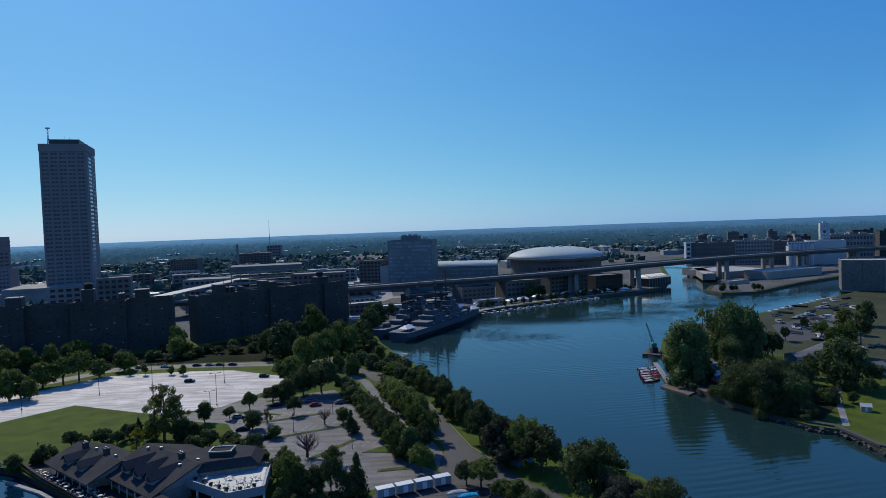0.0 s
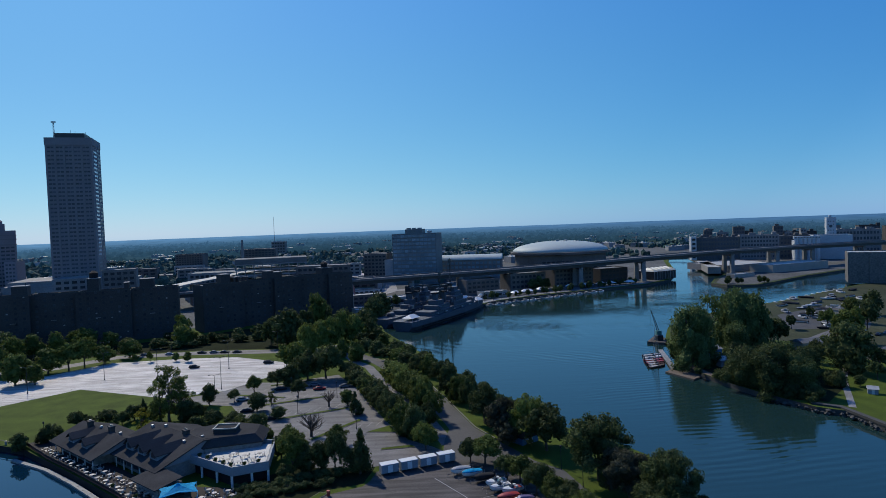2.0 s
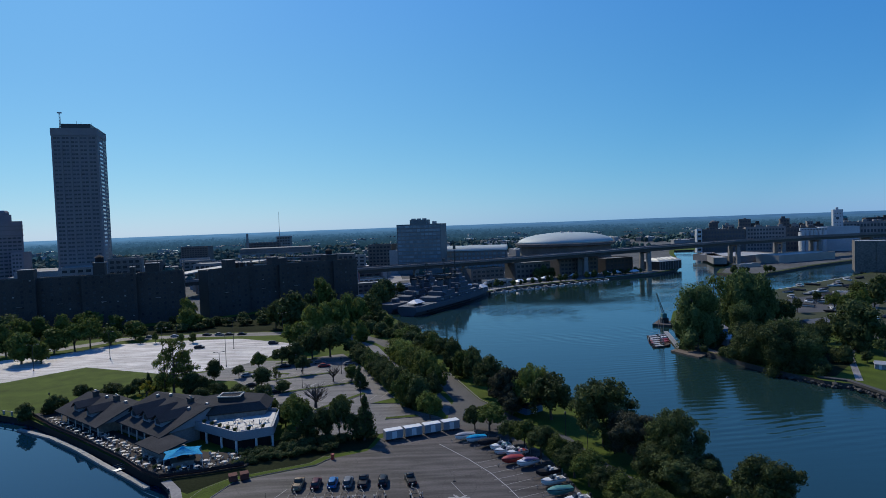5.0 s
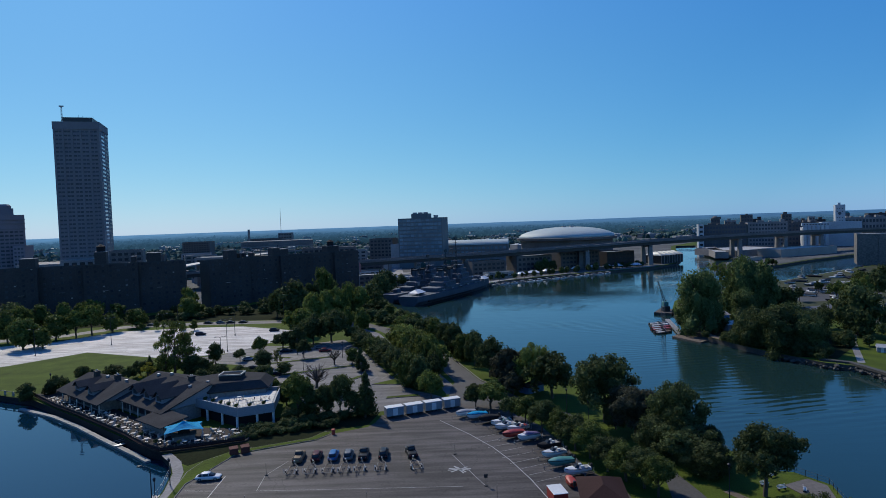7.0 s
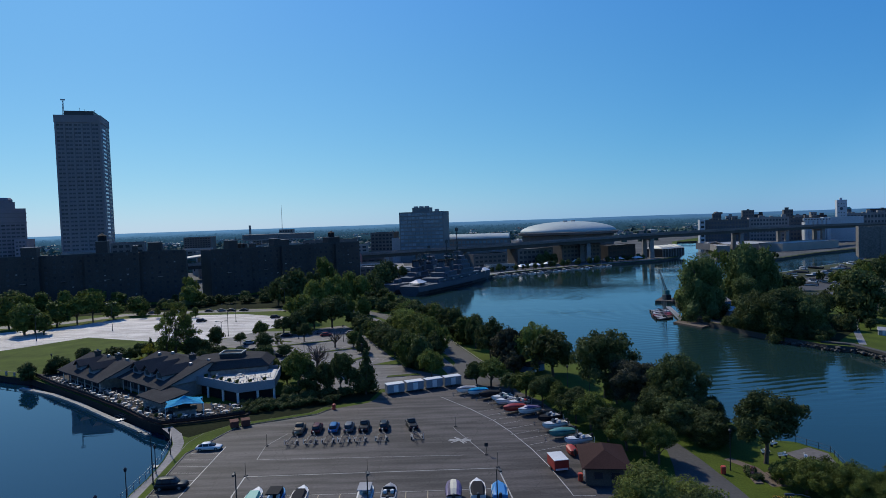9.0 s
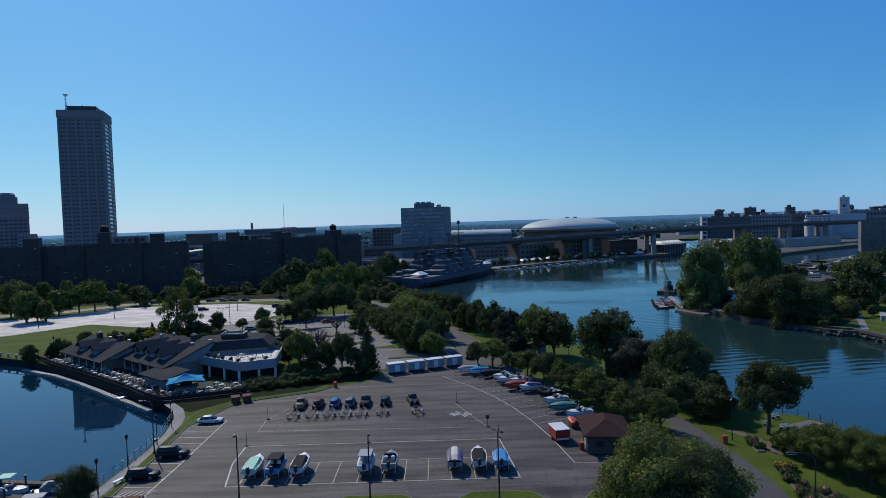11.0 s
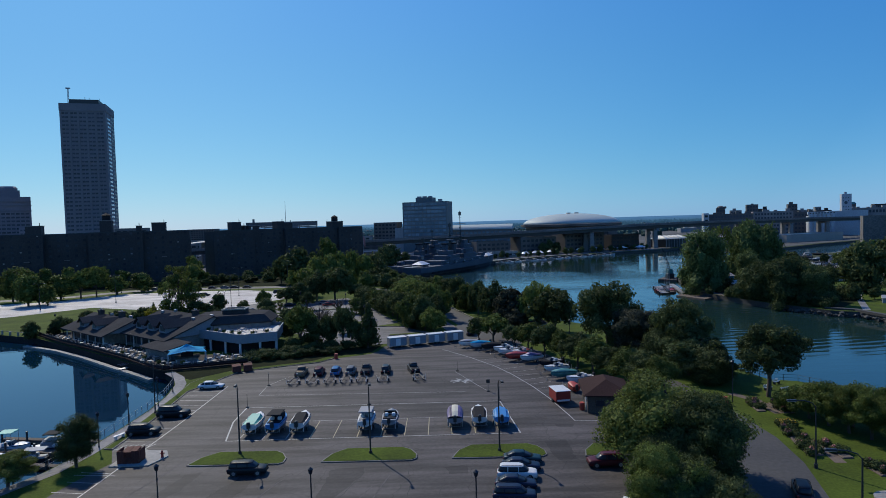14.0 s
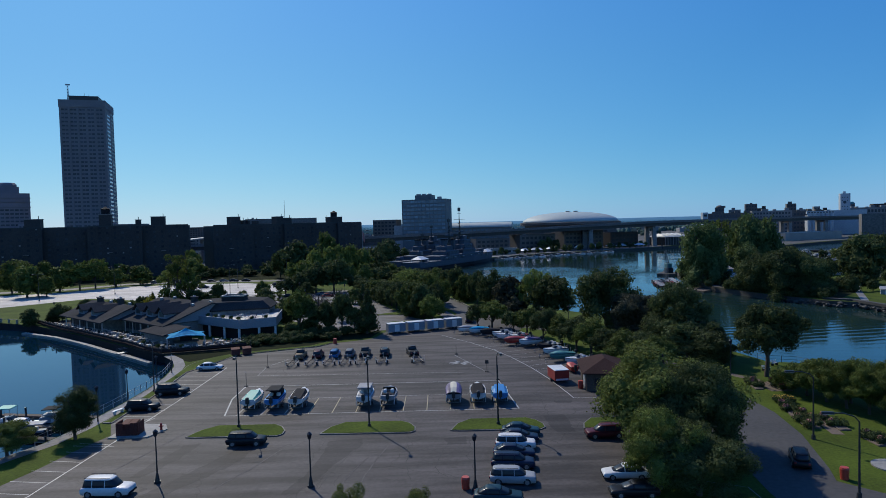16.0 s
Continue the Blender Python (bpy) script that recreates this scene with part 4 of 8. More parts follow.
    for z, s in ((0, 0.98), (19.5, 0.98), (20.2, 1.07), (22.6, 1.08), (23.0, 1.04)):
        r.append([(52 * s * math.cos(t), 46 * s * math.sin(t), z) for t in [math.tau * i / n for i in range(n)]])
    part("wall", Geo().loft(r), REDBRICK, ob, "dark banded outer wall")
    part("dome", Geo().dome((0, 0, 22.8), 53.6, 47.4, 11.4, 56, 10), DOMEMETAL, ob, "pale smooth roof dome", True)
    for x in (-6, 3):
        part("roof_unit", Geo().bbox(x, x + 4, -8, -4, 33.6, 35.2, 0.2), CITYWALL, ob)
    windows(ob, (-30, -46.5, 3), 0, 12, 2, 5, 6, 3.6, 3, DARKGLASS)


arena()

ob = thing("vaulted_hall", "long low hall with a white curved roof", "hall", 18.5, 650, 0, -10)
part("wall", Geo().box(0, 62, 0, 26, 0, 20), CITYWALL, ob)
g = Geo()
g.loft([[(x, 13 + 13.6 * math.cos(a), 20 + 5 * math.sin(a)) for a in [math.pi * i / 12 for i in range(13)]] for x in (-0.5, 62.5)])
part("roof", g, DOMEMETAL, ob, "white curved metal roof")
windows(ob, (1, 0, 2), 0, 14, 4, 4.3, 4.2, 3, 2.4, BLUEGLASS)


def plain_block(x, y, w, d, h, m, turn=0, label="plain city building", cols=0, rows=0, roof=TARFLAT, name="city_building", glass=DARKGLASS):
    ob = thing(name, label, "building", x, y, 0, turn)
    bulk(ob, 0, w, 0, d, 0, h, m, roof)
    if cols and y > 560:
        g = Geo()
        for r in range(rows):                                 # far off: the panes are joined
            for c in range(cols):
                u, v = w * 0.03 + (c + 0.5) * w * 0.94 / cols, 1 + (r + 0.5) * (h - 2) / rows
                g.box(u - w * 0.3 / cols, u + w * 0.3 / cols, -0.12, 0.04, v - (h - 2) / rows * 0.25, v + (h - 2) / rows * 0.25)
        tagged(part("glazing", g, glass, ob), kind="stuff")
    elif cols:
        windows(ob, (w * 0.03, 0, 1), 0, cols, rows, w * 0.94 / cols, (h - 2) / rows, w * 0.6 / cols, (h - 2) / rows * 0.5, glass)
    return ob


plain_block(-60, 640, 24, 22, 30, REDBRICK, -12, "dark red brick city block beyond the highway", 6, 8)
g = plain_block(-162, 552, 60, 30, 12, DARKCONC, 12, "open dark concrete parking structure with decks")
for k in range(4):
    part("deck", Geo().box(-0.5, 60.5, -0.6, 30, 14 + 4.6 * k, 15 + 4.6 * k), DARKCONC, g)
for k in range(9):
    part("column", Geo().box(k * 7.4, k * 7.4 + 0.9, -0.4, 0.5, 12, 29), DARKCONC, g)
part("upper_deck", Geo().box(-0.5, 60.5, -0.6, 30, 29, 33), BRIDGECONC, g)
plain_block(-104, 520, 44, 25, 27, REDBRICK, 6, "brick warehouse with rows of windows", 10, 6)
plain_block(-236, 640, 62, 40, 17, DARKCONC, 8, "long low dark city building", 12, 3)
plain_block(-300, 520, 55, 40, 24, DARKCONC, 20, "low dark concrete office annexe", 9, 5)
plain_block(-250, 500, 24, 24, 31, BRIDGECONC, 20, "grey office block with a roof lantern", 5, 7)
plain_block(-348, 900, 38, 24, 28.5, REDBRICK, 2, "brown slab of flats in the distance", 10, 9)
plain_block(-320, 1120, 60, 40, 26, REDBRICK, 8, "brick factory with rows of windows", 10, 6)
tagged(solo("factory_chimney", Geo().tube((0, 0, 0), (0, 0, 43), 2.6, 1.9, 12), DARKCONC, "tall dark factory chimney", "chimney", -310, 1098), "", "")
plain_block(-332, 1400, 30, 30, 33, CITYWALL, 5, "stone city hall with corner turrets", 5, 5)
tagged(solo("radio_mast", Geo().tube((0, 0, 0), (0, 0, 90), 0.9, 0.25, 6), METAL, "thin steel radio mast", "mast", -348, 1500), "", "")

# grain elevators and mills across the river
for x, y, w, d, h, m, lab, cols, rows in ((349, 800, 52, 30, 28.6, REDBRICK, "long dark brick mill range beside the river", 14, 5), (398, 781, 44, 30, 30.2, DARKCONC, "grey concrete mill range beside the river", 12, 6), (439, 765, 38, 30, 28.4, REDBRICK, "dark brick mill beside the silos", 10, 5),
                                     (376, 835, 11, 14, 36.5, REDBRICK, "brown brick mill tower with a rounded cap", 3, 7), (414, 830, 14, 16, 40, REDBRICK, "tall brown brick mill tower", 4, 9), (428, 826, 10, 14, 34, BRICK, "dark headhouse above a mill", 3, 6), (396, 838, 14, 14, 33, DARKCONC, "grey concrete headhouse above a mill", 4, 6),
                                     (467, 826, 11, 14, 39, REDBRICK, "narrow brick headhouse above the elevators", 3, 9), (478, 820, 9, 12, 31, DARKCONC, "small square concrete headhouse", 2, 6), (503, 826, 7, 12, 34.5, DARKCONC, "slim dark concrete tower", 2, 8), (541, 820, 56, 26, 31.5, DARKCONC, "long dark concrete elevator range", 14, 4),
                                     (552, 838, 11.5, 12, 37, REDBRICK, "dark mill tower with a green copper cap", 3, 8), (585, 830, 24, 18, 36, BRICK, "dark mill building behind the elevators", 6, 7), (620, 826, 40, 20, 34, BRICK, "dark mill building behind the elevators", 9, 6), (500, 860, 40, 20, 30, BRICK, "dark mill building behind the elevators", 8, 5)):
    ob = plain_block(x, y, w, d, h, m, -22, lab, cols, rows, glass=TOWERGLASS)
    for k in range(int(w / 9)):                               # vents, stacks and small roof houses
        u, v = w * (0.12 + 0.8 * ((k * 0.37 + x * 0.013) % 1)), 1.0 + 2.2 * ((k * 0.61 + y * 0.07) % 1)
        part("roof_house", Geo().box(u, u + 1.6 + v, d * 0.3, d * 0.55, h - 0.8, h + v), m, ob)
    if "green" in lab:
        part("copper_cap", Geo().loft([[(-0.3, -0.3, h), (w + 0.3, -0.3, h), (w + 0.3, d + 0.3, h), (-0.3, d + 0.3, h)], [(1.5, 1.5, h + 2.6), (w - 1.5, 1.5, h + 2.6), (w - 1.5, d - 1.5, h + 2.6), (1.5, d - 1.5, h + 2.6)]]), TEAL, ob, "green copper cap")
    if "rounded" in lab:
        part("cap", Geo().dome((w / 2, d / 2, h), 4.6, 5, 3, 12, 4), REDBRICK, ob)
plain_block(342, 795, 6.5, 8, 30, PALEMILL, -6, "white end tower of a mill", 1, 5)
plain_block(463, 735, 40, 30, 28.5, PALEMILL, -22, "pale blue-white painted grain mill")
plain_block(287, 600, 98, 12, 6.5, DARKCONC, 73, "low pale shed along the quay", 0, 0, PALEROOF)
plain_block(300, 612, 66, 60, 6.5, DARKCONC, 16, "wide low warehouse with a flat tan roof", 0, 0, PALEROOF)
plain_block(330, 586, 78, 26, 7.5, CREAM, 22, "low pale-walled warehouse below the bridge", 0, 0, PALEROOF)
plain_block(276, 552, 26, 9, 3.4, CREAM, 24, "small white shed near the point", 0, 0, PALEROOF)


def silos():
    ob = thing("white_silos", "row of tall white grain silos", "silos", 436, 728, 0, -22)
    for k in range(6):
        part("silo", Geo().tube((2.3 + 4.4 * k, 2.4, 0), (2.3 + 4.4 * k, 2.4, 25), 2.3, 2.3, 14), PALEMILL, ob)
    part("gallery", Geo().box(-1, 28, 0.4, 5.2, 25, 28), PALEMILL, ob)
    windows(ob, (0, 0.4, 25.3), 0, 9, 1, 3, 2.4, 1.4, 1.2, DARKGLASS)
    part("rear_block", Geo().box(0, 27, 5, 20, 0, 23), PALEMILL, ob)
    ob = thing("mill_tower", "white square mill tower with small windows", "tower", 494, 758, 0, -22)
    bulk(ob, 0, 10.4, 0, 10.4, 0, 48.5, PALEMILL)
    part("headpiece", Geo().box(3.5, 6, 3, 6, 47.6, 51), PALEMILL, ob)
    windows(ob, (0.5, 0, 24), 0, 3, 6, 2.7, 3.6, 0.9, 1.1, DARKGLASS, 0.4)
    part("round_sign", Geo().tube((4.5, -0.05, 38), (4.5, -0.2, 38), 1.8, 1.8, 16), NAVY, ob, "round dark grey emblem")


silos()


def concrete_box():
    ob = thing("concrete_elevator", "blank concrete grain elevator slab", "grain elevator", 331, 482, 0, -30)
    bulk(ob, 0, 70, 0, 26, 0, 24, BOXCONC, PALEROOF)
    for x in (14, 28, 42, 56):
        part("buttress", Geo().box(x, x + 5, -0.5, 0, 0, 23.5), DARKCONC if x in (28, 56) else BOXCONC, ob)


concrete_box()

ob = thing("pier_pavilion", "waterside pavilion with white tented roofs", "pavilion", 208, 563, 0, 30)
part("body", Geo().box(0, 30, 0, 18, 0, 7.4), BRICK, ob)
for k in range(9):
    part("column", Geo().box(3.6 * k, 3.6 * k + 0.5, -0.5, 0, 0, 7.4), DARKCONC, ob)
g = Geo()
for k in range(5):
    g.loft([[(k * 6 + dx * 3.0 * q + 3.0, 9 + dy * 9.3 * q, z) for dx, dy in ((-1, -1), (1, -1), (1, 1), (-1, 1))] for z, q in ((7.4, 1), (8.6, 0.8), (9.8, 0.45), (10.6, 0.06))])
part("tent_roof", g, WHITE, ob, "white peaked fabric roofs")


def skyway():
    ob = thing("highway_bridge", "long high steel and concrete highway bridge over the river", "bridge", kind="structure")
    line = [(-330, 455, 11), (-230, 470, 11.5), (-150, 490, 12.5), (-90, 503, 13.5), (-23, 518, 14.8), (50, 525, 16.6), (132, 537, 19), (194, 560, 20.4), (298, 608, 21), (390, 645, 20.8), (480, 680, 20), (620, 735, 18), (800, 800, 15)]
    def band(o0, o1, z0, z1):
        rings = []
        for i, p in enumerate(line):
            a, b = line[max(i - 1, 0)], line[min(i + 1, len(line) - 1)]
            d = Vector((b[0] - a[0], b[1] - a[1])).normalized()
            n = Vector((d.y, -d.x))
            rings.append([(p[0] + n.x * o, p[1] + n.y * o, p[2] + z) for o, z in ((o0, z0), (o1, z0), (o1, z1), (o0, z1))])
        return Geo().loft([r[::-1] for r in rings])
    part("deck", band(-8.5, 8.5, 0, 0.8), BRIDGECONC, ob)
    part("girder", band(6.0, 7.0, -2.6, 0), DARKMETAL, ob, "dark steel girder")
    part("girder", band(-7.0, -6.0, -2.6, 0), DARKMETAL, ob, "dark steel girder")
    part("parapet", band(8.1, 8.5, 0.8, 1.7), BRIDGECONC, ob)
    part("parapet", band(-8.5, -8.1, 0.8, 1.7), BRIDGECONC, ob)
    for x, y, z in ((-200, 478, 11.8), (-165, 486, 12.3), (-120, 497, 13), (-60, 510, 14), (-10, 519, 15), (30, 523, 16), (75, 529, 17.3), (132, 537, 18.8), (194, 560, 20.3), (298, 608, 20.9), (356, 632, 20.7), (404, 650, 20.5), (480, 680, 19.8), (560, 712, 18.5)):
        d = Vector((0.92, 0.38)) if x > 100 else Vector((0.98, 0.19))
        n = Vector((d.y, -d.x))
        for s in (-4.6, 4.6):
            px, py = x + n.x * s, y + n.y * s
            part("pier", Geo().loft([[(px + a * w, py + b * w, zz) for a, b in ((-1, -1), (1, -1), (1, 1), (-1, 1))] for zz, w in ((-3, 2.1), (2, 1.9), (z - 2.6, 1.5))]), DARKCONC, ob, "tapered concrete pier")
        part("cross_beam", Geo().tube((x + n.x * 7, y + n.y * 7, z - 3.4), (x - n.x * 7, y - n.y * 7, z - 3.4), 1.1, 1.1, 4), DARKCONC, ob)


skyway()


def ramp():
    ob = thing("elevated_ramp", "sunlit elevated highway ramp", "highway", kind="structure")
    g = Geo()
    line = [(-215, 440, 14.5), (-197, 470, 16), (-185, 510, 17.5), (-171, 560, 18.7), (-150, 640, 20)]
    for o0, o1, z0, z1 in ((-8, 8, 0, 1),):
        g.loft([[(x + o * 0.7, y - o * 0.7, z + zz) for o, zz in ((o0, z0), (o1, z0), (o1, z1), (o0, z1))] for x, y, z in line])
    part("deck", g, PALE, ob, "pale concrete roadway")
    for x, y, z in line[:3]:
        part("pier", Geo().tube((x, y, 0), (x, y, z), 1.6, 1.4, 10), DARKCONC, ob)


ramp()


_c = random.Random(77)
for k in range(44):                                           # mid-distance blocks behind the apartments
    x, y = _c.uniform(-400, 40), _c.uniform(500, 900)
    if (-380 < x < -250 and y < 700) or (-60 < x < 80 and y < 700) or (-175 < x < -90 and y < 600) or (-60 < x < 30 and y < 560):
        continue
    w, d, h = _c.uniform(16, 48), _c.uniform(12, 26), _c.uniform(5, 15)
    plain_block(x, y, w, d, h, _c.choice((CITYWALL, REDBRICK, DARKCONC, CREAM)), _c.uniform(0, 25), "flat-roofed city building with a pale roof", max(2, int(w / 7)), max(1, int(h / 4)), PALEROOF if k % 3 else TARFLAT)


def far_city():
    """Low blocks over the flat city, each one a building."""
    rnd = random.Random(11)
    protos = []
    for k in range(6):
        w, d, h = rnd.uniform(12, 42), rnd.uniform(10, 26), rnd.uniform(4, 9)
        wall = Geo().box(0, w, 0, d, 0, h).mesh("wall", CITYWALL)
        roof = Geo().box(-0.2, w + 0.2, -0.2, d + 0.2, h, h + 0.4).box(w * 0.3, w * 0.5, d * 0.3, d * 0.6, h, h + 2).mesh("roof", PALEROOF if k % 2 else TARFLAT)
        pane = Geo().box(-1.4, 1.4, -0.15, 0.1, -0.8, 0.8).mesh("window", DARKGLASS)
        protos.append((w, d, h, wall, roof, pane))
    made = 0
    while made < 185:
        d = 560 + 1700 * rnd.random() ** 1.3
        a = radians(rnd.uniform(-37, 37))
        x, y = d * math.sin(a), d * math.cos(a)
        if y < 520 or (210 < x < 420 and y < 950) or (x > 60 and y < 760) or (x > 200 and y < 1000) or (-420 < x < -280 and y < 720) or (-60 < x < 60 and y < 700):
            continue
        w, dd, h, wall, roof, pane = rnd.choice(protos)
        ob = thing("low_building", "low flat-roofed building in the distant city", "building", x, y, 0, rnd.uniform(-12, 28), "distant low city blocks")
        part("wall", wall, None, ob)
        part("roof", roof, None, ob)
        if d < 720:
            for i in range(int(w / 6)):
                at_local(part("window", pane, None, ob), 2.5 + i * 6, 0, h * 0.6)
        made += 1


far_city()
for k, (line, w) in enumerate((([(-150, 600), (-120, 800), (-95, 1100), (-60, 1500)], 16), ([(-420, 760), (-240, 720), (-40, 700)], 12), ([(-80, 690), (-70, 900), (-20, 1250), (30, 1500)], 16), ([(-600, 1000), (-250, 960), (60, 940)], 14), ([(-62, 445), (-50, 500), (-30, 560), (-36, 640)], 14), ([(220, 780), (140, 900), (60, 1080)], 12), ([(-380, 560), (-260, 590), (-140, 610)], 12), ([(-30, 560), (80, 600), (200, 640)], 12), ([(-90, 430), (-58, 470), (-52, 520)], 14))):
    sheet("city_street_" + str(k + 1), strip_pts(line, w), 0.08 + 0.004 * k, PALE, "pale concrete street through the distant city", "road")

# ---- trees ----
_tree_mesh = {}
ICO = bmesh.new()
bmesh.ops.create_icosphere(ICO, subdivisions=2, radius=1)
ICO_V = np.array([v.co for v in ICO.verts])
ICO_F = [tuple(v.index for v in f.verts) for f in ICO.faces]
ICO.free()


def crown_mesh(lobes, leaves, size, seed, material, core=0.66, droop=0.0):
    """Leaf clumps over uneven lobes (x, y, z, rx, rz), with a rough core inside each."""
    rs = np.random.RandomState(seed)
    L = np.array(lobes, float)
    g = Geo()
    for x, y, z, rx, rz in lobes:
        jit = 1 + 0.16 * rs.randn(len(ICO_V), 1)
        g.add((ICO_V * jit * core * (rx, rx, rz) + (x, y, z)).tolist(), ICO_F)
    pick = rs.choice(len(L), leaves, p=(L[:, 3] ** 2) / (L[:, 3] ** 2).sum())
    d = rs.randn(leaves, 3)
    d /= np.linalg.norm(d, axis=1, keepdims=True)
    rad = rs.uniform(0.66, 1.08, (leaves, 1)) + 0.12 * np.abs(rs.randn(leaves, 1))
    c = L[pick, :3] + d * rad * np.stack([L[pick, 3], L[pick, 3], L[pick, 4]], 1)
    inside = np.zeros(leaves, bool)
    for k in range(len(L)):
        q = (c - L[k, :3]) / (L[k, 3], L[k, 3], L[k, 4])
        inside |= (np.linalg.norm(q, axis=1) < 0.62)
    c, d = c[~inside], d[~inside]
    n = d + 0.42 * rs.randn(len(d), 3)
    n /= np.linalg.norm(n, axis=1, keepdims=True)
    u = np.cross(n, rs.randn(len(d), 3))
    u /= np.linalg.norm(u, axis=1, keepdims=True)
    if droop:
        u = u * (1 - droop) + np.array([0, 0, -1]) * droop
        u /= np.linalg.norm(u, axis=1, keepdims=True)
    v = np.cross(n, u)
    s = size * rs.uniform(0.6, 1.5, (len(c), 1))
    quad = np.stack([c - u * s, c - v * s * 0.55 + n * s * 0.15, c + u * s, c + v * s * 0.55 + n * s * 0.15], 1).reshape(-1, 3)
    o = len(g.v)
    g.v += quad.tolist()
    g.f += [(o + 4 * i, o + 4 * i + 1, o + 4 * i + 2, o + 4 * i + 3) for i in range(len(c))]
    return g.mesh("crown", material)


def limb(g, p, q, r0, r1, bend, rs):
    mid = (Vector(p) + Vector(q)) / 2 + Vector(rs.uniform(-bend, bend, 3))
    g.tube(p, mid, r0, (r0 + r1) / 2, 7)
    g.tube(mid, q, (r0 + r1) / 2, r1, 7)


def tree_parts(kind, seed, fine):
    """Trunk and crown of a tree ten metres high."""
    if (kind, seed, fine) in _tree_mesh:
        return _tree_mesh[kind, seed, fine]
    rs = np.random.RandomState(seed * 7 + len(kind))
    trunk, lobes = Geo(), []
    if kind in ("round", "light", "dark"):
        lobes = [(0, 0, 5.0, 2.9, 3.3), (rs.uniform(-0.5, 0.5), rs.uniform(-0.5, 0.5), 7.2, 1.9, 1.9), (rs.uniform(-0.5, 0.5), rs.uniform(-0.5, 0.5), 3.3, 2.5, 1.9)]
        for k in range(22):
            a, t = rs.uniform(0, math.tau), rs.uniform(0.02, 1)
            rr = 2.75 * math.sqrt(max(0.1, 1 - (2 * t - 0.85) ** 2 / 1.6)) * rs.uniform(0.55, 1.26)
            lobes.append((rr * math.cos(a), rr * math.sin(a), 2.0 + t * 6.3, rs.uniform(0.6, 1.35), rs.uniform(0.55, 1.15)))
        leaves, size, mt = 4000, 0.235, {"round": LEAF, "light": LEAF_LIGHT, "dark": LEAF_DARK}[kind]
    elif kind in ("willow", "willow_dark"):
        for k in range(26):
            a, t = rs.uniform(0, math.tau), rs.uniform(0, 1)
            rr = 4.0 * (1 - 0.55 * t) * rs.uniform(0.5, 1)
            lobes.append((rr * math.cos(a), rr * math.sin(a), 1.1 + t * 7.2, rs.uniform(0.9, 1.5), rs.uniform(1.0, 1.8)))
        lobes += [(0, 0, 4.6, 2.6, 3.0), (0.3, -0.2, 8.3, 1.2, 1.5)]
        leaves, size, mt = 11000, 0.16, LEAF_WILLOW if kind == "willow" else LEAF_DARK
    elif kind in ("broad", "broad_light", "broad_dark", "copper"):
        lobes = [(0, 0, 5.6, 2.4, 2.0), (rs.uniform(-0.6, 0.6), rs.uniform(-0.6, 0.6), 7.4, 1.7, 1.5)]
        for k in range(54):
            a, e = rs.uniform(0, math.tau), math.asin(rs.uniform(-0.55, 1))
            rr = rs.uniform(0.62, 1.0) * (1 + 0.16 * math.sin(3 * a + seed))
            q = rs.uniform(0.62, 1.2)
            lobes.append((3.9 * rr * math.cos(e) * math.cos(a), 3.9 * rr * math.cos(e) * math.sin(a), 5.4 + 3.5 * rr * math.sin(e), q, q * rs.uniform(0.6, 0.95)))
        leaves, size, mt = 4600, 0.25, {"broad": LEAF, "broad_light": LEAF_LIGHT, "broad_dark": LEAF_DARK, "copper": LEAF_COPPER}[kind]
    elif kind == "bush":
        for k in range(12):
            a = rs.uniform(0, math.tau)
            rr = 4.4 * math.sqrt(rs.rand())
            lobes.append((rr * math.cos(a), rr * math.sin(a), rs.uniform(1.5, 6.8), rs.uniform(1.8, 2.8), rs.uniform(1.6, 3.0)))
        leaves, size, mt = 3600, 0.32, LEAF_DARK
    elif kind == "cone":
        for k in range(9):
            t = k / 8
            for j in range(3):
                a, rr = rs.uniform(0, math.tau), 1.7 * (1 - t) ** 0.8 * rs.uniform(0.4, 1)
                lobes.append((rr * math.cos(a), rr * math.sin(a), 1.6 + t * 7.3, 0.5 + 1.2 * (1 - t), 0.7 + 0.7 * (1 - t)))
        leaves, size, mt = 2400, 0.27, LEAF_DARK
    elif kind in ("open", "yellow"):
        for k in range(40):
            a, t = rs.uniform(0, math.tau), rs.uniform(0, 1)
            rr = 3.3 * (1 - 0.75 * abs(t - 0.35)) * rs.uniform(0.3, 1)
            lobes.append((rr * math.cos(a), rr * math.sin(a), 1.0 + t * 8.2, rs.uniform(0.35, 0.8), rs.uniform(0.35, 0.75)))
        leaves, size, mt = 5200, 0.135, LEAF_LIGHT if kind == "open" else LEAF_YELLOW
    else:
        leaves, size, mt = 0, 0, None
    more = (0.36, 0.85, 2.3, 7.0)[fine]
    leaves, size = int(leaves * more), size * more ** -0.5
    limb(trunk, (0, 0, -0.3), (rs.uniform(-0.2, 0.2), rs.uniform(-0.2, 0.2), 4.2), 0.30, 0.17, 0.12, rs)
    for k in range(9 if kind != "bare" else 26):
        a, z0 = rs.uniform(0, math.tau), rs.uniform(1.8, 4.6)
        r = rs.uniform(1.2, 2.6)
        p = Vector((0.1 * math.cos(a), 0.1 * math.sin(a), z0))
        q = Vector((r * math.cos(a), r * math.sin(a), z0 + rs.uniform(1.8, 4.2)))
        limb(trunk, p, q, 0.11, 0.04, 0.25, rs)
        if kind == "bare":
            for j in range(4):
                e = q + Vector((rs.uniform(-1, 1), rs.uniform(-1, 1), rs.uniform(0.2, 1.4)))
                trunk.tube(p.lerp(q, rs.uniform(0.4, 1)), e, 0.04, 0.012, 4)
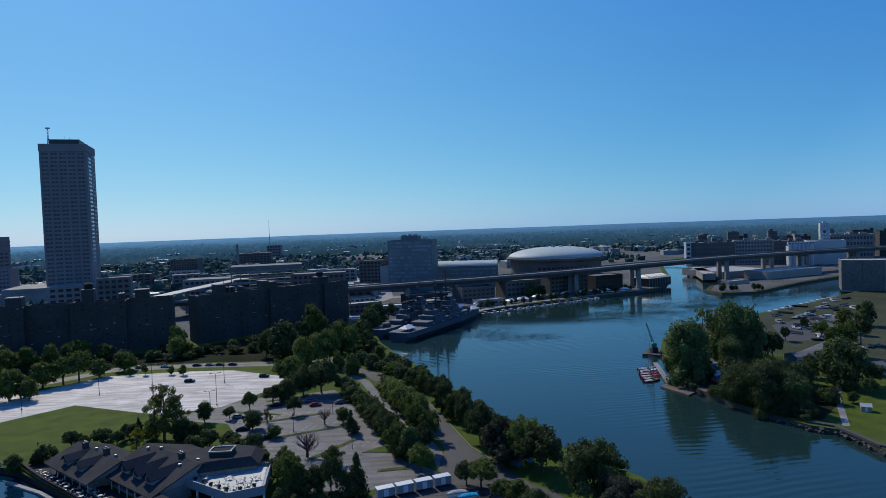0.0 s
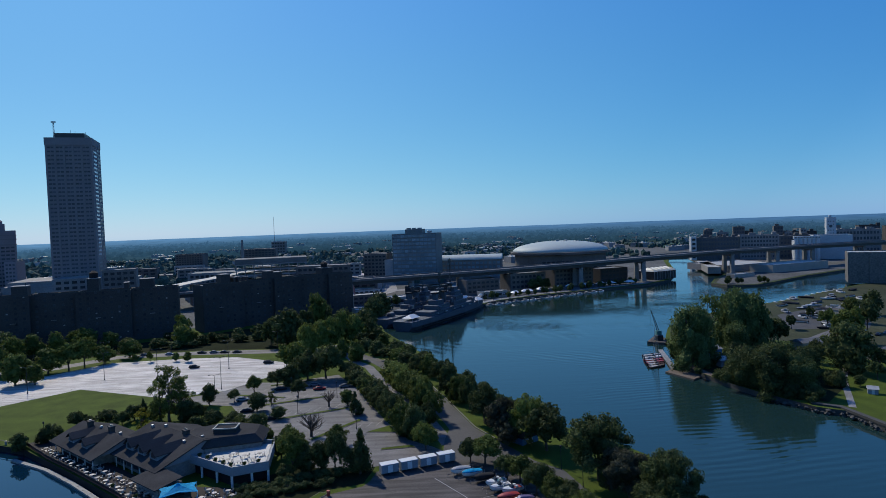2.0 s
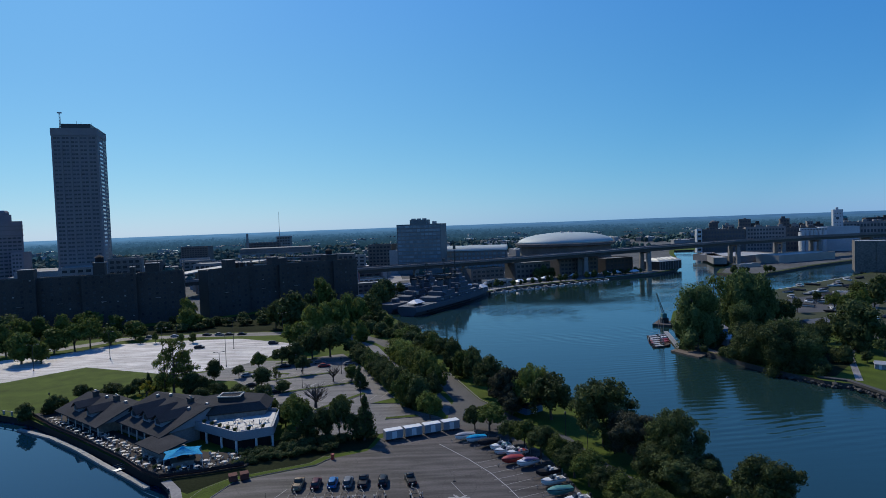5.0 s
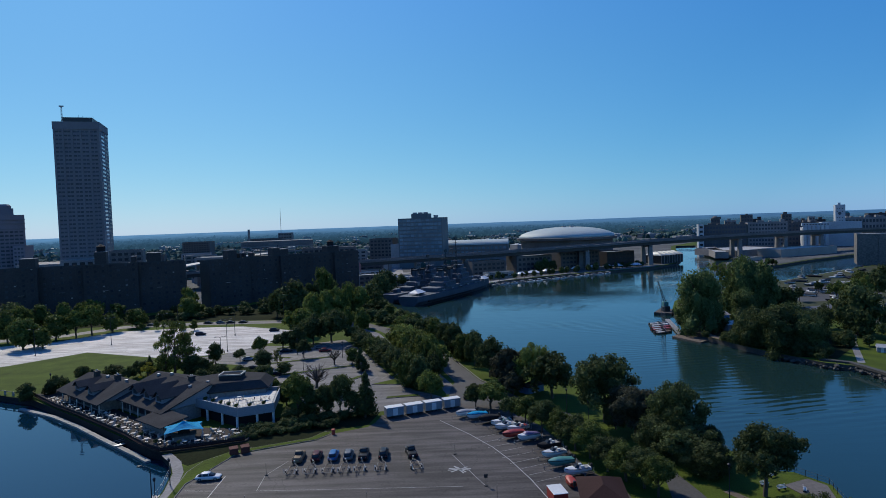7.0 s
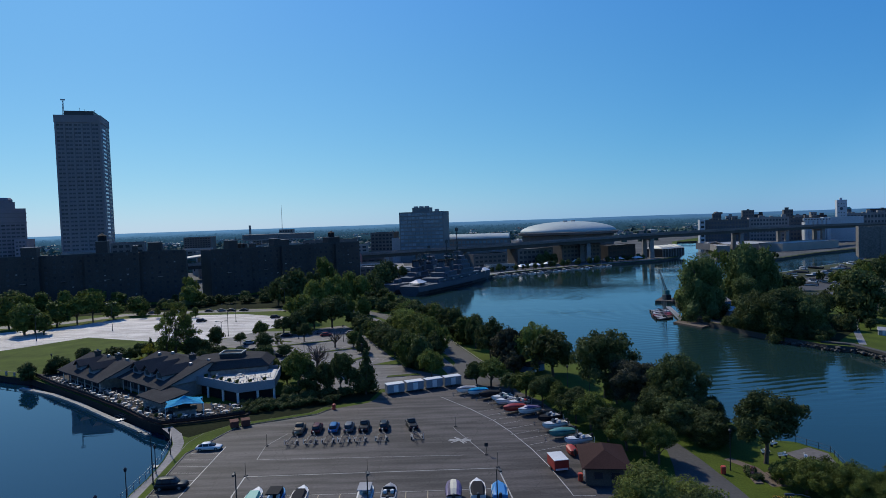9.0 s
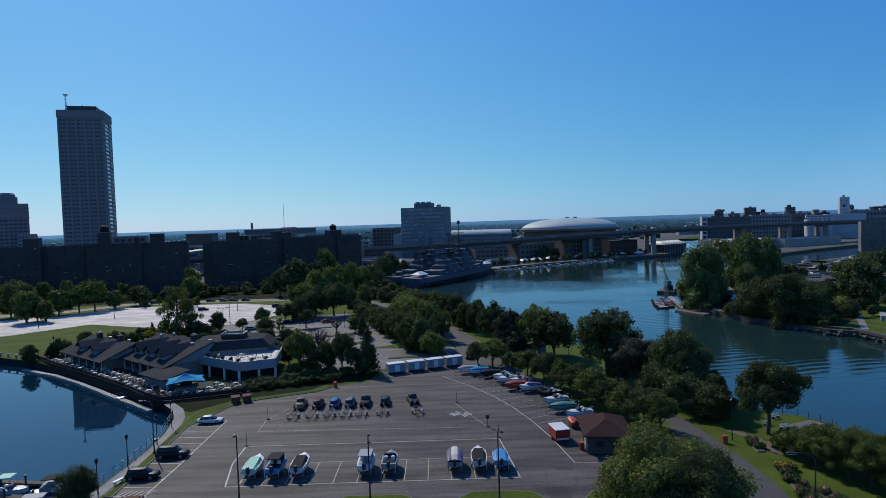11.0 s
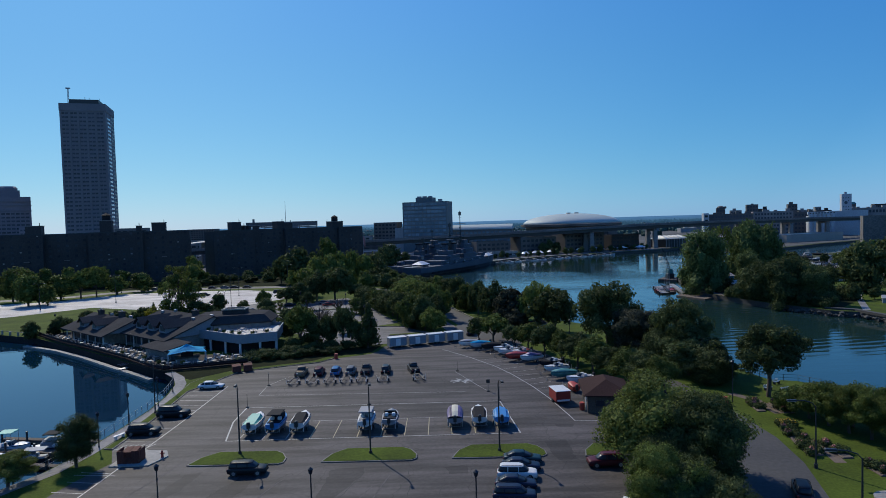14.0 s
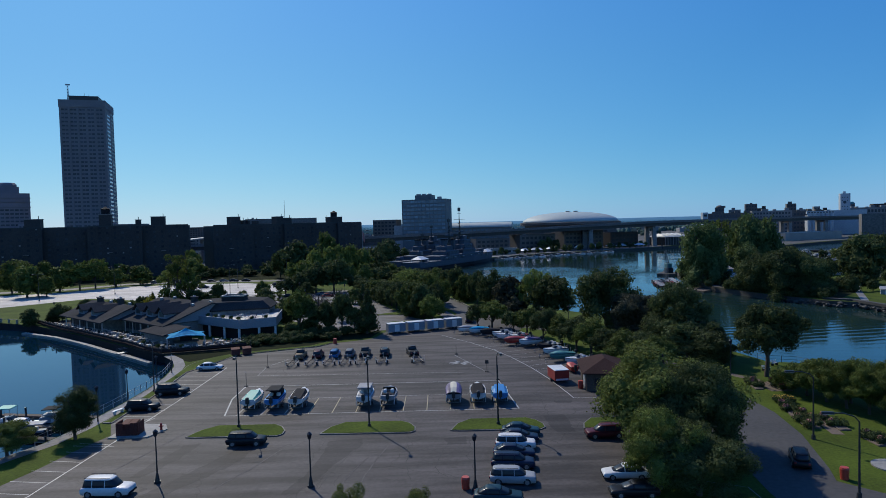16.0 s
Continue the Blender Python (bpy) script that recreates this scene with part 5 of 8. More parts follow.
    limb(trunk, (0, 0, 4.0), (0, 0, 8.2), 0.17, 0.05, 0.2, rs)
    made = (trunk.mesh("trunk", BARK), crown_mesh(lobes, leaves, size, seed, mt, 0.25 if kind in ("open", "yellow") else 0.5 if kind.startswith("broad") else 0.66, 0.45 if kind.startswith("willow") else 0) if lobes else None)
    _tree_mesh[kind, seed, fine] = made
    return made


TREE_LABEL = {"round": "leafy green deciduous tree", "light": "bright green leafy tree", "dark": "dense dark green leafy tree", "willow": "huge spreading willow on the bank", "willow_dark": "huge dark drooping tree at the water", "broad": "broad-crowned leafy green tree", "broad_light": "loose olive-green tree with a broad crown", "broad_dark": "broad-crowned dark green tree",
              "copper": "dark copper-leaved tree by the river", "yellow": "small yellow-green tree behind the roof", "bush": "broad dark thicket at the water", "cone": "dark pointed conical tree", "open": "airy green tree with open limbs", "bare": "bare grey tree without leaves"}
_rt = random.Random(21)


def plant(x, y, h, kind="round", wide=1.0, label="", group="", seed=None, z=0.0):
    shape = seed if seed is not None else _rt.randrange(6)
    if kind in ("round", "light", "dark") and shape % 2 and y < 400:   # every second tree is broader and looser
        kind, wide = {"round": "broad", "light": "broad_light", "dark": "broad_dark"}[kind], wide * 0.86
    trunk, crown = tree_parts(kind, shape, 3 if y < 80 else 2 if y < 135 else 1 if y < 240 else 0)
    ob = thing("tree" if kind != "bush" else "thicket", label or TREE_LABEL[kind], "tree", x, y, z, group=group)
    s = h / 9.8 * _rt.uniform(0.9, 1.08)
    wx, wy = wide * _rt.uniform(0.82, 1.2), wide * _rt.uniform(0.82, 1.2)
    ob.matrix_basis = pose(x, y, z, _rt.uniform(-3, 3), _rt.uniform(-3, 3), _rt.uniform(0, 360)) @ Matrix.Diagonal((s * wx, s * wy, s, 1))
    part("trunk", trunk, None, ob)
    if crown:
        part("crown", crown, None, ob)
    return ob


_tree_size = {}


def grow(x, y, h, w, kind, label="", group="", z=0.0, full=False, skirt=True):
    """A tree of the height h and the crown width w, in metres."""
    shape = _rt.randrange(6)
    if kind in ("round", "light", "dark") and shape % 2 and not full:   # every second tree is broader and looser
        kind = {"round": "broad", "light": "broad_light", "dark": "broad_dark"}[kind]
    key = kind, shape, 3 if y < 80 else 2 if y < 135 else 1 if y < 250 else 0
    trunk, crown = tree_parts(*key)
    if key not in _tree_size:
        v = np.array([q.co for q in (crown or trunk).vertices])
        _tree_size[key] = np.percentile(np.hypot(v[:, 0], v[:, 1]), 96), np.percentile(v[:, 2], 99.5)
    r, top = _tree_size[key]
    ob = thing("tree" if kind != "bush" else "thicket", label or TREE_LABEL[kind], "tree" if kind != "bush" else "shrub", x, y, z, group=group)
    wx = w / 2 / r
    ob.matrix_basis = pose(x, y, z, _rt.uniform(-3, 3), _rt.uniform(-3, 3), _rt.uniform(0, 360)) @ Matrix.Diagonal((wx * _rt.uniform(0.92, 1.1), wx * _rt.uniform(0.92, 1.1), h / top, 1))
    part("trunk", trunk, None, ob)
    if crown:
        c = part("crown", crown, None, ob)
        if skirt and kind not in ("open", "yellow", "bush"):            # full skirts, low over the ground
            c.matrix_basis = pose(0, 0, -1.7) @ Matrix.Diagonal((1.06, 1.06, 1.17, 1))
    return ob


# lot of trees and the restaurant's surroundings
for x, y, h, w, k in ((-54.1, 230.2, 6.6, 7.4, "dark"), (-43.4, 214.1, 6.2, 5.7, "dark"), (-53.8, 200.7, 6.0, 6.1, "dark"), (-50.6, 206.5, 4.8, 3.1, "open"), (-44.9, 191.2, 3.8, 4.8, "dark"), (-21.7, 191.6, 7.1, 4.4, "cone"), (-25.4, 202.5, 5.1, 4.7, "round"), (-24.3, 166.1, 5.3, 5.6, "round"), (-15.7, 145.2, 10.2, 5.8, "cone"),
                      (-21.7, 147.0, 9.3, 5.6, "broad_dark"), (-47.0, 176.0, 6.4, 6.6, "dark"), (-56.1, 184.2, 4.7, 5.9, "dark"), (-60.5, 222.8, 6.4, 6.0, "round"), (-64.5, 212.7, 4.2, 4.2, "dark"), (-71.8, 209.9, 7.2, 5.4, "dark"), (-31.7, 147.5, 10.2, 7.4, "broad"), (-35.2, 162.1, 7.1, 5.8, "light"), (-27.7, 146.2, 7.3, 5.2, "dark"), (-24.8, 146.8, 7.7, 4.9, "dark"), (-18.8, 146.6, 5.9, 4.2, "broad_dark"), (-36.6, 157.6, 6.0, 4.8, "dark")):
    grow(x, y, h, w, k, skirt=False)
for x, y, h, w in ((-31.3, 202.2, 5.5, 5.4), (-31.9, 173.4, 6.8, 8.1)):
    grow(x, y, h, w, "bare")
for x, y, h, w, k in ((-105.4, 191.9, 5.0, 5.5, "dark"), (-101.4, 191.3, 3.3, 4.1, "dark"), (-97.6, 194.6, 4.5, 6.6, "dark"), (-92.3, 192.7, 4.1, 4.1, "dark"), (-90.5, 196.9, 4.9, 6.0, "dark"), (-88.8, 200.1, 5.7, 3.2, "cone"), (-84.2, 187.3, 6.1, 5.0, "yellow"), (-83.2, 195.2, 4.0, 4.2, "dark"), (-105.6, 179.5, 5.1, 5.5, "dark"),
                      (-107.1, 177.9, 3.8, 3.8, "dark"), (-110.6, 173.4, 4.8, 4.6, "dark"), (-72.4, 191.9, 7.3, 6.2, "dark"), (-68.9, 191.4, 6.2, 5.1, "dark"), (-62.5, 186, 5.0, 6.0, "dark"), (-66, 181, 5.0, 5.5, "dark"), (-52, 178, 5.0, 5.5, "light"), (-44, 168, 5.5, 6.0, "round")):
    grow(x, y, h, w, k)
for x, y, h, w in ((-78.2, 192.8, 17.7, 10.5), (-74.9, 194.0, 13.4, 8.0), (-81.5, 194.4, 12.9, 7.0)):
    grow(x, y, h, w, "open", "tall airy poplar behind the restaurant")
for x, y, h, w in ((-41.5, 138.2, 1.8, 3.6), (-38.5, 138.6, 2.0, 4.0), (-35.5, 138.8, 2.0, 4.5), (-32, 140, 2.2, 5.0), (-28, 141.4, 2.4, 5.0), (-24, 143, 2.4, 5.0), (-20, 144.8, 2.2, 4.5), (-16.8, 146, 1.8, 3.6), (-33, 145, 3.0, 5.0), (-29, 147.5, 3.2, 5.0)):
    grow(x, y, h, w, "bush", "dense dark shrubbery beside the parking lot")
# beyond and beside the event lot
for x, y, h, w, k in ((-161.0, 251.4, 12.5, 10.3, "round"), (-159.2, 255.5, 8.6, 7.8, "round"), (-153.1, 250.8, 8.2, 6.7, "round"), (-159.8, 271.0, 10.6, 9.8, "round"), (-153.9, 276.1, 11.8, 10.9, "round"), (-150.3, 281.9, 13.3, 10.6, "round"), (-143.6, 286.3, 8.4, 8.7, "round"), (-138.1, 298.5, 9.0, 10.1, "round"), (-123.9, 287.1, 4.9, 3.3, "round"),
                      (-130.8, 287.3, 3.6, 3.3, "round"), (-111.9, 285.8, 4.1, 3.1, "round"), (-105.7, 283.4, 4.8, 3.5, "round"), (-190.7, 295.6, 12.3, 9.8, "round"), (-187.5, 307.3, 11.7, 9.8, "round"), (-179.7, 312.3, 11.6, 9.8, "round"), (-174.3, 325.1, 11.0, 12.8, "round"), (-160.1, 324.9, 8.7, 8.7, "round"), (-178.0, 268.3, 13.8, 9.6, "round")):
    grow(x, y, h, w, k, skirt=False)
for x, y, h, w, k in ((-67.7, 313.4, 18.5, 17.4, "dark"), (-76.5, 315.4, 14.7, 10.1, "dark"), (-59.5, 347.5, 21.8, 10.6, "round"), (-62.6, 330.9, 15.4, 10.0, "dark"), (-128, 338, 14.5, 8.5, "light"), (-124.1, 326.0, 10.8, 9.3, "light"), (-121.9, 331.7, 7.1, 7.1, "round"), (-136.1, 339.7, 5.1, 6.1, "dark"), (-56.2, 356.0, 14.4, 11.4, "dark"),
                      (-150, 322, 6, 7, "dark"), (-112, 335, 5, 6, "dark"), (-100, 340, 6, 7, "dark"), (-90, 345, 7, 8, "dark"), (-82, 352, 9, 10, "dark"), (-205, 312, 13, 15, "dark"), (-214, 300, 13, 14, "dark")):
    grow(x, y, h, w, k)
for i in range(13):
    grow(-143 + 6.2 * i + 2 * math.sin(i * 2.1), 314 + 2.4 * i + 4 * math.sin(i * 1.3), 3.4 + (i * 7 % 4) * 0.6, 6.5, "dark", "low dark tree before the brick slab")
for i in range(8):
    grow(-41.5 + 2.7 * i, 133.4 + 0.9 * i, 1.5 + 0.2 * (i % 3), 3.6, "bush", "clipped dark hedge beside the patio")
# grove before the river bend
for x, y, h, w, k in ((-54.3, 258.2, 11.6, 11.1, "round"), (-49.3, 232.6, 8.4, 7.1, "dark"), (-44.6, 238.6, 11.6, 9.8, "dark"), (-38.1, 240.9, 12.6, 11.6, "dark"), (-53.1, 285.9, 14.9, 9.2, "light"), (-46.4, 287.0, 15.5, 9.7, "light"), (-42.2, 293.9, 16.5, 8.9, "round"), (-36.3, 280.0, 8.6, 5.0, "round"), (-29.3, 270.4, 9.0, 7.7, "round"),
                      (-52.4, 301.5, 11.4, 8.1, "light"), (-42.0, 316.6, 15.9, 9.6, "round"), (-35.4, 318.2, 13.7, 9.7, "round"), (-31.3, 323.6, 8.1, 8.1, "dark"), (-42.5, 339.7, 14.0, 10.3, "dark"), (-32.0, 344.4, 13.3, 10.5, "dark"), (-30.0, 379.4, 15.0, 11.5, "dark"), (-28.0, 396.4, 16.4, 14.2, "dark"), (-27.6, 322.5, 11.0, 7.5, "dark"), (-47.4, 327.3, 11.8, 8.8, "dark")):
    grow(x, y, h, w, k)
# row between the lot and the lane, and the median
for x, y, h, w, k in ((-29.5, 241.1, 6.1, 7.3, "dark"), (-25.0, 228.4, 5.8, 6.9, "dark"), (-20.8, 218.3, 6.7, 7.0, "dark"), (-16.6, 206.3, 7.1, 7.0, "dark"), (-13.1, 194.4, 7.4, 6.9, "dark"), (-9.5, 180.5, 9.0, 7.4, "dark"), (-6.2, 171.2, 9.8, 7.3, "round"), (-2.8, 167.1, 9.5, 6.9, "dark"), (0.1, 171.3, 8.7, 6.1, "dark"), (-27, 235, 5.8, 6.5, "dark"), (-18.6, 212, 6.6, 6.6, "round"),
                      (-14.9, 200.4, 7.0, 6.6, "dark"), (-11.3, 187.4, 8.0, 7.0, "dark")):
    grow(x, y, h, w, k)
for x, y, h, w, k in ((-13.1, 236.4, 6.8, 7.6, "light"), (-8.7, 219.3, 9.5, 7.8, "light"), (-4.2, 207.0, 9.6, 7.4, "light"), (-0.4, 193.6, 10.0, 6.2, "round"), (1.6, 182.9, 9.0, 6.2, "round"), (-1.7, 185.8, 10.1, 6.0, "round"), (-0.4, 158.7, 7.1, 6.1, "broad"), (-11.2, 228.5, 8.2, 7.4, "light"), (-6.6, 213, 9.4, 7.2, "light"), (-2.4, 200, 9.6, 7.0, "light")):
    grow(x, y, h, w, k)
# bank trees
for x, y, h, w, k in ((-21.3, 280.5, 7.8, 6.5, "dark"), (-15.3, 269.8, 7.5, 7.7, "dark"), (-11.2, 263.4, 7.6, 6.6, "round"), (-7.1, 253.2, 7.8, 6.8, "dark"), (-3.0, 243.6, 8.6, 7.0, "dark"), (1.0, 237.5, 9.9, 6.4, "round"), (5.0, 224.1, 10.0, 6.0, "dark"), (7.6, 210.7, 12.4, 6.0, "dark"), (10.4, 200.7, 10.4, 6.1, "round"), (13.2, 192.8, 12.1, 4.8, "dark"),
                      (16.4, 177.9, 13.3, 7.0, "dark"), (19.8, 165.3, 12.6, 8.1, "copper"), (26.6, 160.2, 14.6, 8.6, "broad"), (29.6, 154.3, 13.2, 10.6, "broad_dark"), (37.2, 134.6, 17.0, 12.2, "broad_dark"), (-26.8, 291.9, 6.6, 6.3, "dark"), (-30, 303, 8, 7, "dark"), (21.4, 170.5, 10, 6, "dark"), (20.5, 159.5, 7.0, 6.0, "copper")):
    grow(x, y, h * 0.86, w * 1.12, k)
for x, y, h, w, k in ((-24, 318, 8, 7, "dark"), (-20, 303, 7.5, 6.5, "round"), (-13, 285, 7, 6.5, "dark"), (-7, 271, 7, 6.5, "dark"), (0, 253, 8, 6.5, "dark"), (8, 231, 8.5, 6.5, "dark"), (13, 211, 9, 6, "dark"), (18, 196, 8.5, 6, "dark"), (22, 182, 8, 6, "dark"),
                      (40.6, 124.6, 11.6, 9.4, "copper"), (45.6, 116.2, 15.2, 9.6, "broad_dark"), (41.6, 116.3, 8.6, 6.2, "dark"), (45.2, 110.8, 9.5, 10.9, "dark"), (49.5, 111.2, 7.7, 5.0, "dark"), (38.1, 129.8, 7.2, 4.6, "dark"), (46.5, 104.5, 7.0, 6.5, "dark")):
    grow(x, y, h * 0.86, w * 1.12, k)
plant(51.5, 96, 13.2, "broad_dark", 1.05, "spreading shade tree on the waterside lawn")
for x, y, h, w in ((50.2, 87.8, 3.6, 4.6), (51.3, 85.0, 5.0, 5.6), (52.0, 81.8, 5.8, 5.8), (52.8, 78.8, 6.3, 6.0), (53.9, 76.2, 6.7, 6.0), (55.3, 73.4, 6.7, 6.0), (54.8, 81.0, 5.8, 5.6), (56.8, 77.0, 6.4, 6.0), (57.6, 72.0, 6.4, 6.0), (53.8, 84.6, 4.8, 5.0)):
    grow(x, y, h, w, "broad", "low spreading green tree in a hedge row", "hedge row by the river")
# small trees between lot and road
for i, (x, y, h, w) in enumerate(((10.2, 149.0, 5.2, 4.6), (13.6, 147.6, 5.9, 6.1), (17.3, 138.2, 4.9, 4.6), (20.1, 135.9, 5.7, 5.2), (22.5, 128.9, 6.4, 5.2), (25.1, 124.5, 5.7, 5.2), (27.0, 118.6, 6.1, 5.5), (28.8, 114.4, 6.3, 5.5), (30.2, 108.1, 5.5, 5.2), (32.1, 103.8, 6.0, 5.8), (34.1, 100.7, 6.1, 5.8), (35.2, 97.4, 6.2, 5.2))):
    grow(x, y, h * 1.08, w * 1.2, "broad" if i % 2 else "broad_dark", skirt=False, label="small street tree in a row beside the road", group="street trees by the lot")
# the road-edge tree is added to widen the shadow on the road
for x, y, h, w, k, lab in ((25.6, 68.5, 11.0, 15.5, "broad_light", "large olive-green tree beside the lot"), (20.4, 56.2, 8.0, 7.4, "broad", "bright green tree beside the lot"), (26.9, 63.4, 10.2, 9.5, "broad_dark", "large dark green tree beside the lot"), (23.4, 54.6, 6.6, 8.4, "broad_dark", "leafy dark tree beside the lot"), (23.2, 60.8, 7.2, 7.0, "broad_dark", "leafy dark tree beside the lot"), (29.2, 66.6, 9.2, 7.0, "broad_dark", "leafy dark tree added to shade the road edge")):
    grow(x, y, h, w, k, lab)
grow(-44.1, 76.1, 6.4, 5.7, "dark", "round dark tree on the waterside grass", full=True, skirt=False)
grow(-49.0, 71.0, 3.8, 5.6, "broad_light", "small light green tree by the walk")
plant(-6.2, 42, 7.3, "open", 0.8, "young green tree in the lot")
plant(-1.4, 42, 6.7, "open", 0.8, "young green tree in the lot")
for x, y, h in ((104.5, 206.5, 5), (108, 197.5, 5), (111.5, 188.8, 5.5), (101, 213.5, 5), (114.5, 183, 4), (98, 222.5, 4.5), (95, 230, 4), (97, 238, 5), (101, 250, 6)):
    plant(x, y, h * 0.6, "bush", 0.85)
for x, y, h, k, w in ((140, 222, 9, "dark", 1.1), (147, 231, 10, "dark", 1.1), (151, 205, 6, "dark", 1.2), (160, 216, 9, "dark", 1.1), (140, 198, 4.5, "dark", 1.3)):
    plant(x, y, h, k, w)
# far bank
for x, y, h, w, k in ((102.6, 238, 23.0, 19.5, "willow"), (120, 262, 23.5, 11.0, "open"), (131, 262, 25.6, 15.5, "willow"), (137, 258, 23.5, 15.0, "willow"), (141, 272, 22, 13, "willow"), (124, 246, 14, 12, "willow"), (107, 204.6, 12.8, 13.5, "willow_dark"), (111.2, 197.5, 14.2, 14.5, "willow_dark"), (116.4, 193, 12.4, 12.5, "willow_dark"),
                      (118, 208, 13.5, 13, "willow_dark"), (121, 199.5, 10.8, 9.5, "willow_dark"), (127, 214, 12.0, 12, "willow_dark"), (134, 217, 9.5, 10, "willow_dark")):
    grow(x, y, h, w, k)
for x, y, h, w in ((110, 216, 9.5, 0.95), (126, 205, 7, 0.9), (122, 223, 10, 0.95), (104, 241, 5, 0.8), (110, 234, 5, 0.8), (133, 199, 6.2, 0.9), (102.5, 214, 3, 0.85), (99.5, 226, 2.5, 0.8), (98, 240, 4, 0.8), (101, 247, 6, 0.8), (120, 235, 9, 0.9), (130, 236, 9, 0.9)):
    plant(x, y, h, "bush", w)
for x, y, h, k in ((146, 212, 5, "dark"), (180, 262, 15, "round"), (196, 300, 10, "round"), (150, 262, 14, "dark"), (178, 300, 8, "dark"), (205, 285, 16, "dark"), (216, 312, 15, "round"), (240, 330, 14, "dark"), (206, 330, 6, "dark"),
                   (247, 506, 6, "dark"), (251, 512, 7, "dark"), (256, 507, 6, "dark"), (262, 512, 5, "dark"), (274, 506, 7, "dark"), (280, 510, 6, "dark"), (90, 520, 11, "dark"), (96, 524, 12, "dark"), (102, 522, 10, "dark"), (-20, 452, 10, "dark"), (-28, 440, 10, "round"), (-33, 425, 11, "dark"), (-10, 470, 8, "round"), (280, 505, 5, "dark")):
    plant(x, y, h, k)

grow(149.6, 217.6, 17.6, 15.5, "dark", "big dark shade tree beside the lawn path", full=True)
sheet("sand_shore", [(101.2, 217.5), (99.3, 226), (98.8, 238), (102, 238), (102.5, 226), (104.5, 218)], 0.03, SOIL, "bare brown shore behind the jetty", "ground")
# dark sheet carries the shade below the bank trees in its colour
sheet("bank_undergrowth", [(100.5, 224), (104, 210), (107.5, 198), (112, 187), (120, 183), (133, 196), (146, 214), (138, 232), (120, 244), (104, 250), (100, 238)], 0.02, SHADELAWN, "dark undergrowth below the bank trees, shade in its colour", "ground")
for i in range(17):
    t = i / 16
    x, y = (101 + 6 * t * 2, 214 - 14 * t * 2) if t < 0.5 else (107 + 8 * (t - 0.5) * 2, 200 - 16 * (t - 0.5) * 2)
    grow(x + 1.6 + 1.2 * math.sin(i * 1.7), y + 1.5, 3.2 + 1.6 * math.sin(i * 2.3) ** 2, 5.6, "bush", "dark overhanging thicket at the water")

# ---- vehicles ----
def wheel_part(parent, x, y, r=0.34, w=0.22, rim=True):
    t = part("wheel", Geo().tube((x, y - w / 2, r), (x, y + w / 2, r), r, r, 14), RUBBER, parent)
    if rim:
        part("rim", Geo().tube((x, y - w / 2 - 0.015, r), (x, y + w / 2 + 0.015, r), r * 0.6, r * 0.6, 10), METAL, t)


def car(x, y, turn, kind, col, label, z=0.02):
    """A parked car that points along +x before it is turned."""
    ob = thing("car" if kind != "pickup" else "pickup_truck", label, "car" if kind != "pickup" else "truck", x, y, z, turn)
    L, W, H, belt = {"sedan": (4.75, 1.84, 1.46, 0.92), "suv": (4.75, 1.92, 1.68, 1.0), "van": (5.1, 2.0, 1.92, 1.08), "pickup": (5.6, 2.0, 1.85, 1.12)}[kind]
    ob.matrix_basis = ob.matrix_basis @ Matrix.Scale(0.93, 4)
    paint = car_paint(col)
    g = Geo()
    rings = []
    nose = belt * (0.84 if kind == "sedan" else 0.94)
    for t, z0, s, z1 in ((0, 0.50, 0.80, belt * 0.74), (0.015, 0.36, 0.88, belt * 0.86), (0.05, 0.28, 0.94, belt * 0.95), (0.16, 0.24, 0.99, belt), (0.45, 0.22, 1.0, belt), (0.68, 0.22, 1.0, belt * 0.99), (0.74, 0.22, 1.0, (belt + nose) / 2 + 0.04), (0.9, 0.26, 0.97, nose), (0.965, 0.27, 0.92, nose * 0.95), (0.99, 0.30, 0.86, nose * 0.88), (1.0, 0.38, 0.80, nose * 0.78)):
        px, w = (t - 0.5) * L, W / 2 * s
        mid = z0 + (z1 - z0) * 0.55
        rings.append([(px, -w * 0.88, z0), (px, w * 0.88, z0), (px, w * 0.97, z0 + 0.08), (px, w, mid), (px, w * 0.97, z1 - 0.10), (px, w * 0.90, z1 - 0.02), (px, w * 0.6, z1 + 0.02), (px, -w * 0.6, z1 + 0.02), (px, -w * 0.90, z1 - 0.02), (px, -w * 0.97, z1 - 0.10), (px, -w, mid), (px, -w * 0.97, z0 + 0.08)])
    g.loft(rings)
    part("body", g, paint, ob, smooth=True)
    if kind == "pickup":
        c0, c1, r0, r1 = -0.55, 1.35, -0.35, 0.6
        part("bed", Geo().box(-L / 2 + 0.15, -0.5, -W * 0.42, W * 0.42, belt - 0.02, belt + 0.01), BLACKCANVAS, ob, "open dark load bed")
    elif kind == "sedan":
        c0, c1, r0, r1 = -2.05, 1.35, -1.2, 0.22
    else:
        c0, c1, r0, r1 = -L / 2 + 0.1, 1.45, -L / 2 + 0.38, 0.7
    wb, wt = W * 0.44, W * 0.35

    def plan(u, shrink=1.0):
        """Rounded outline of the cabin at the height share u."""
        e = u ** 1.15
        a, b, w = c0 + (r0 - c0) * e, c1 + (r1 - c1) * e, (wb + (wt - wb) * u) * shrink
        m, h, z = (a + b) / 2, (b - a) / 2 * shrink, belt - 0.04 + (H - 0.07 - belt + 0.04) * u
        pts = []
        for k in range(20):
            t = math.tau * (k + 0.5) / 20
            c, q = math.cos(t), math.sin(t)
            pts.append((m + h * math.copysign(abs(c) ** 0.45, c), w * math.copysign(abs(q) ** 0.45, q), z))
        return pts

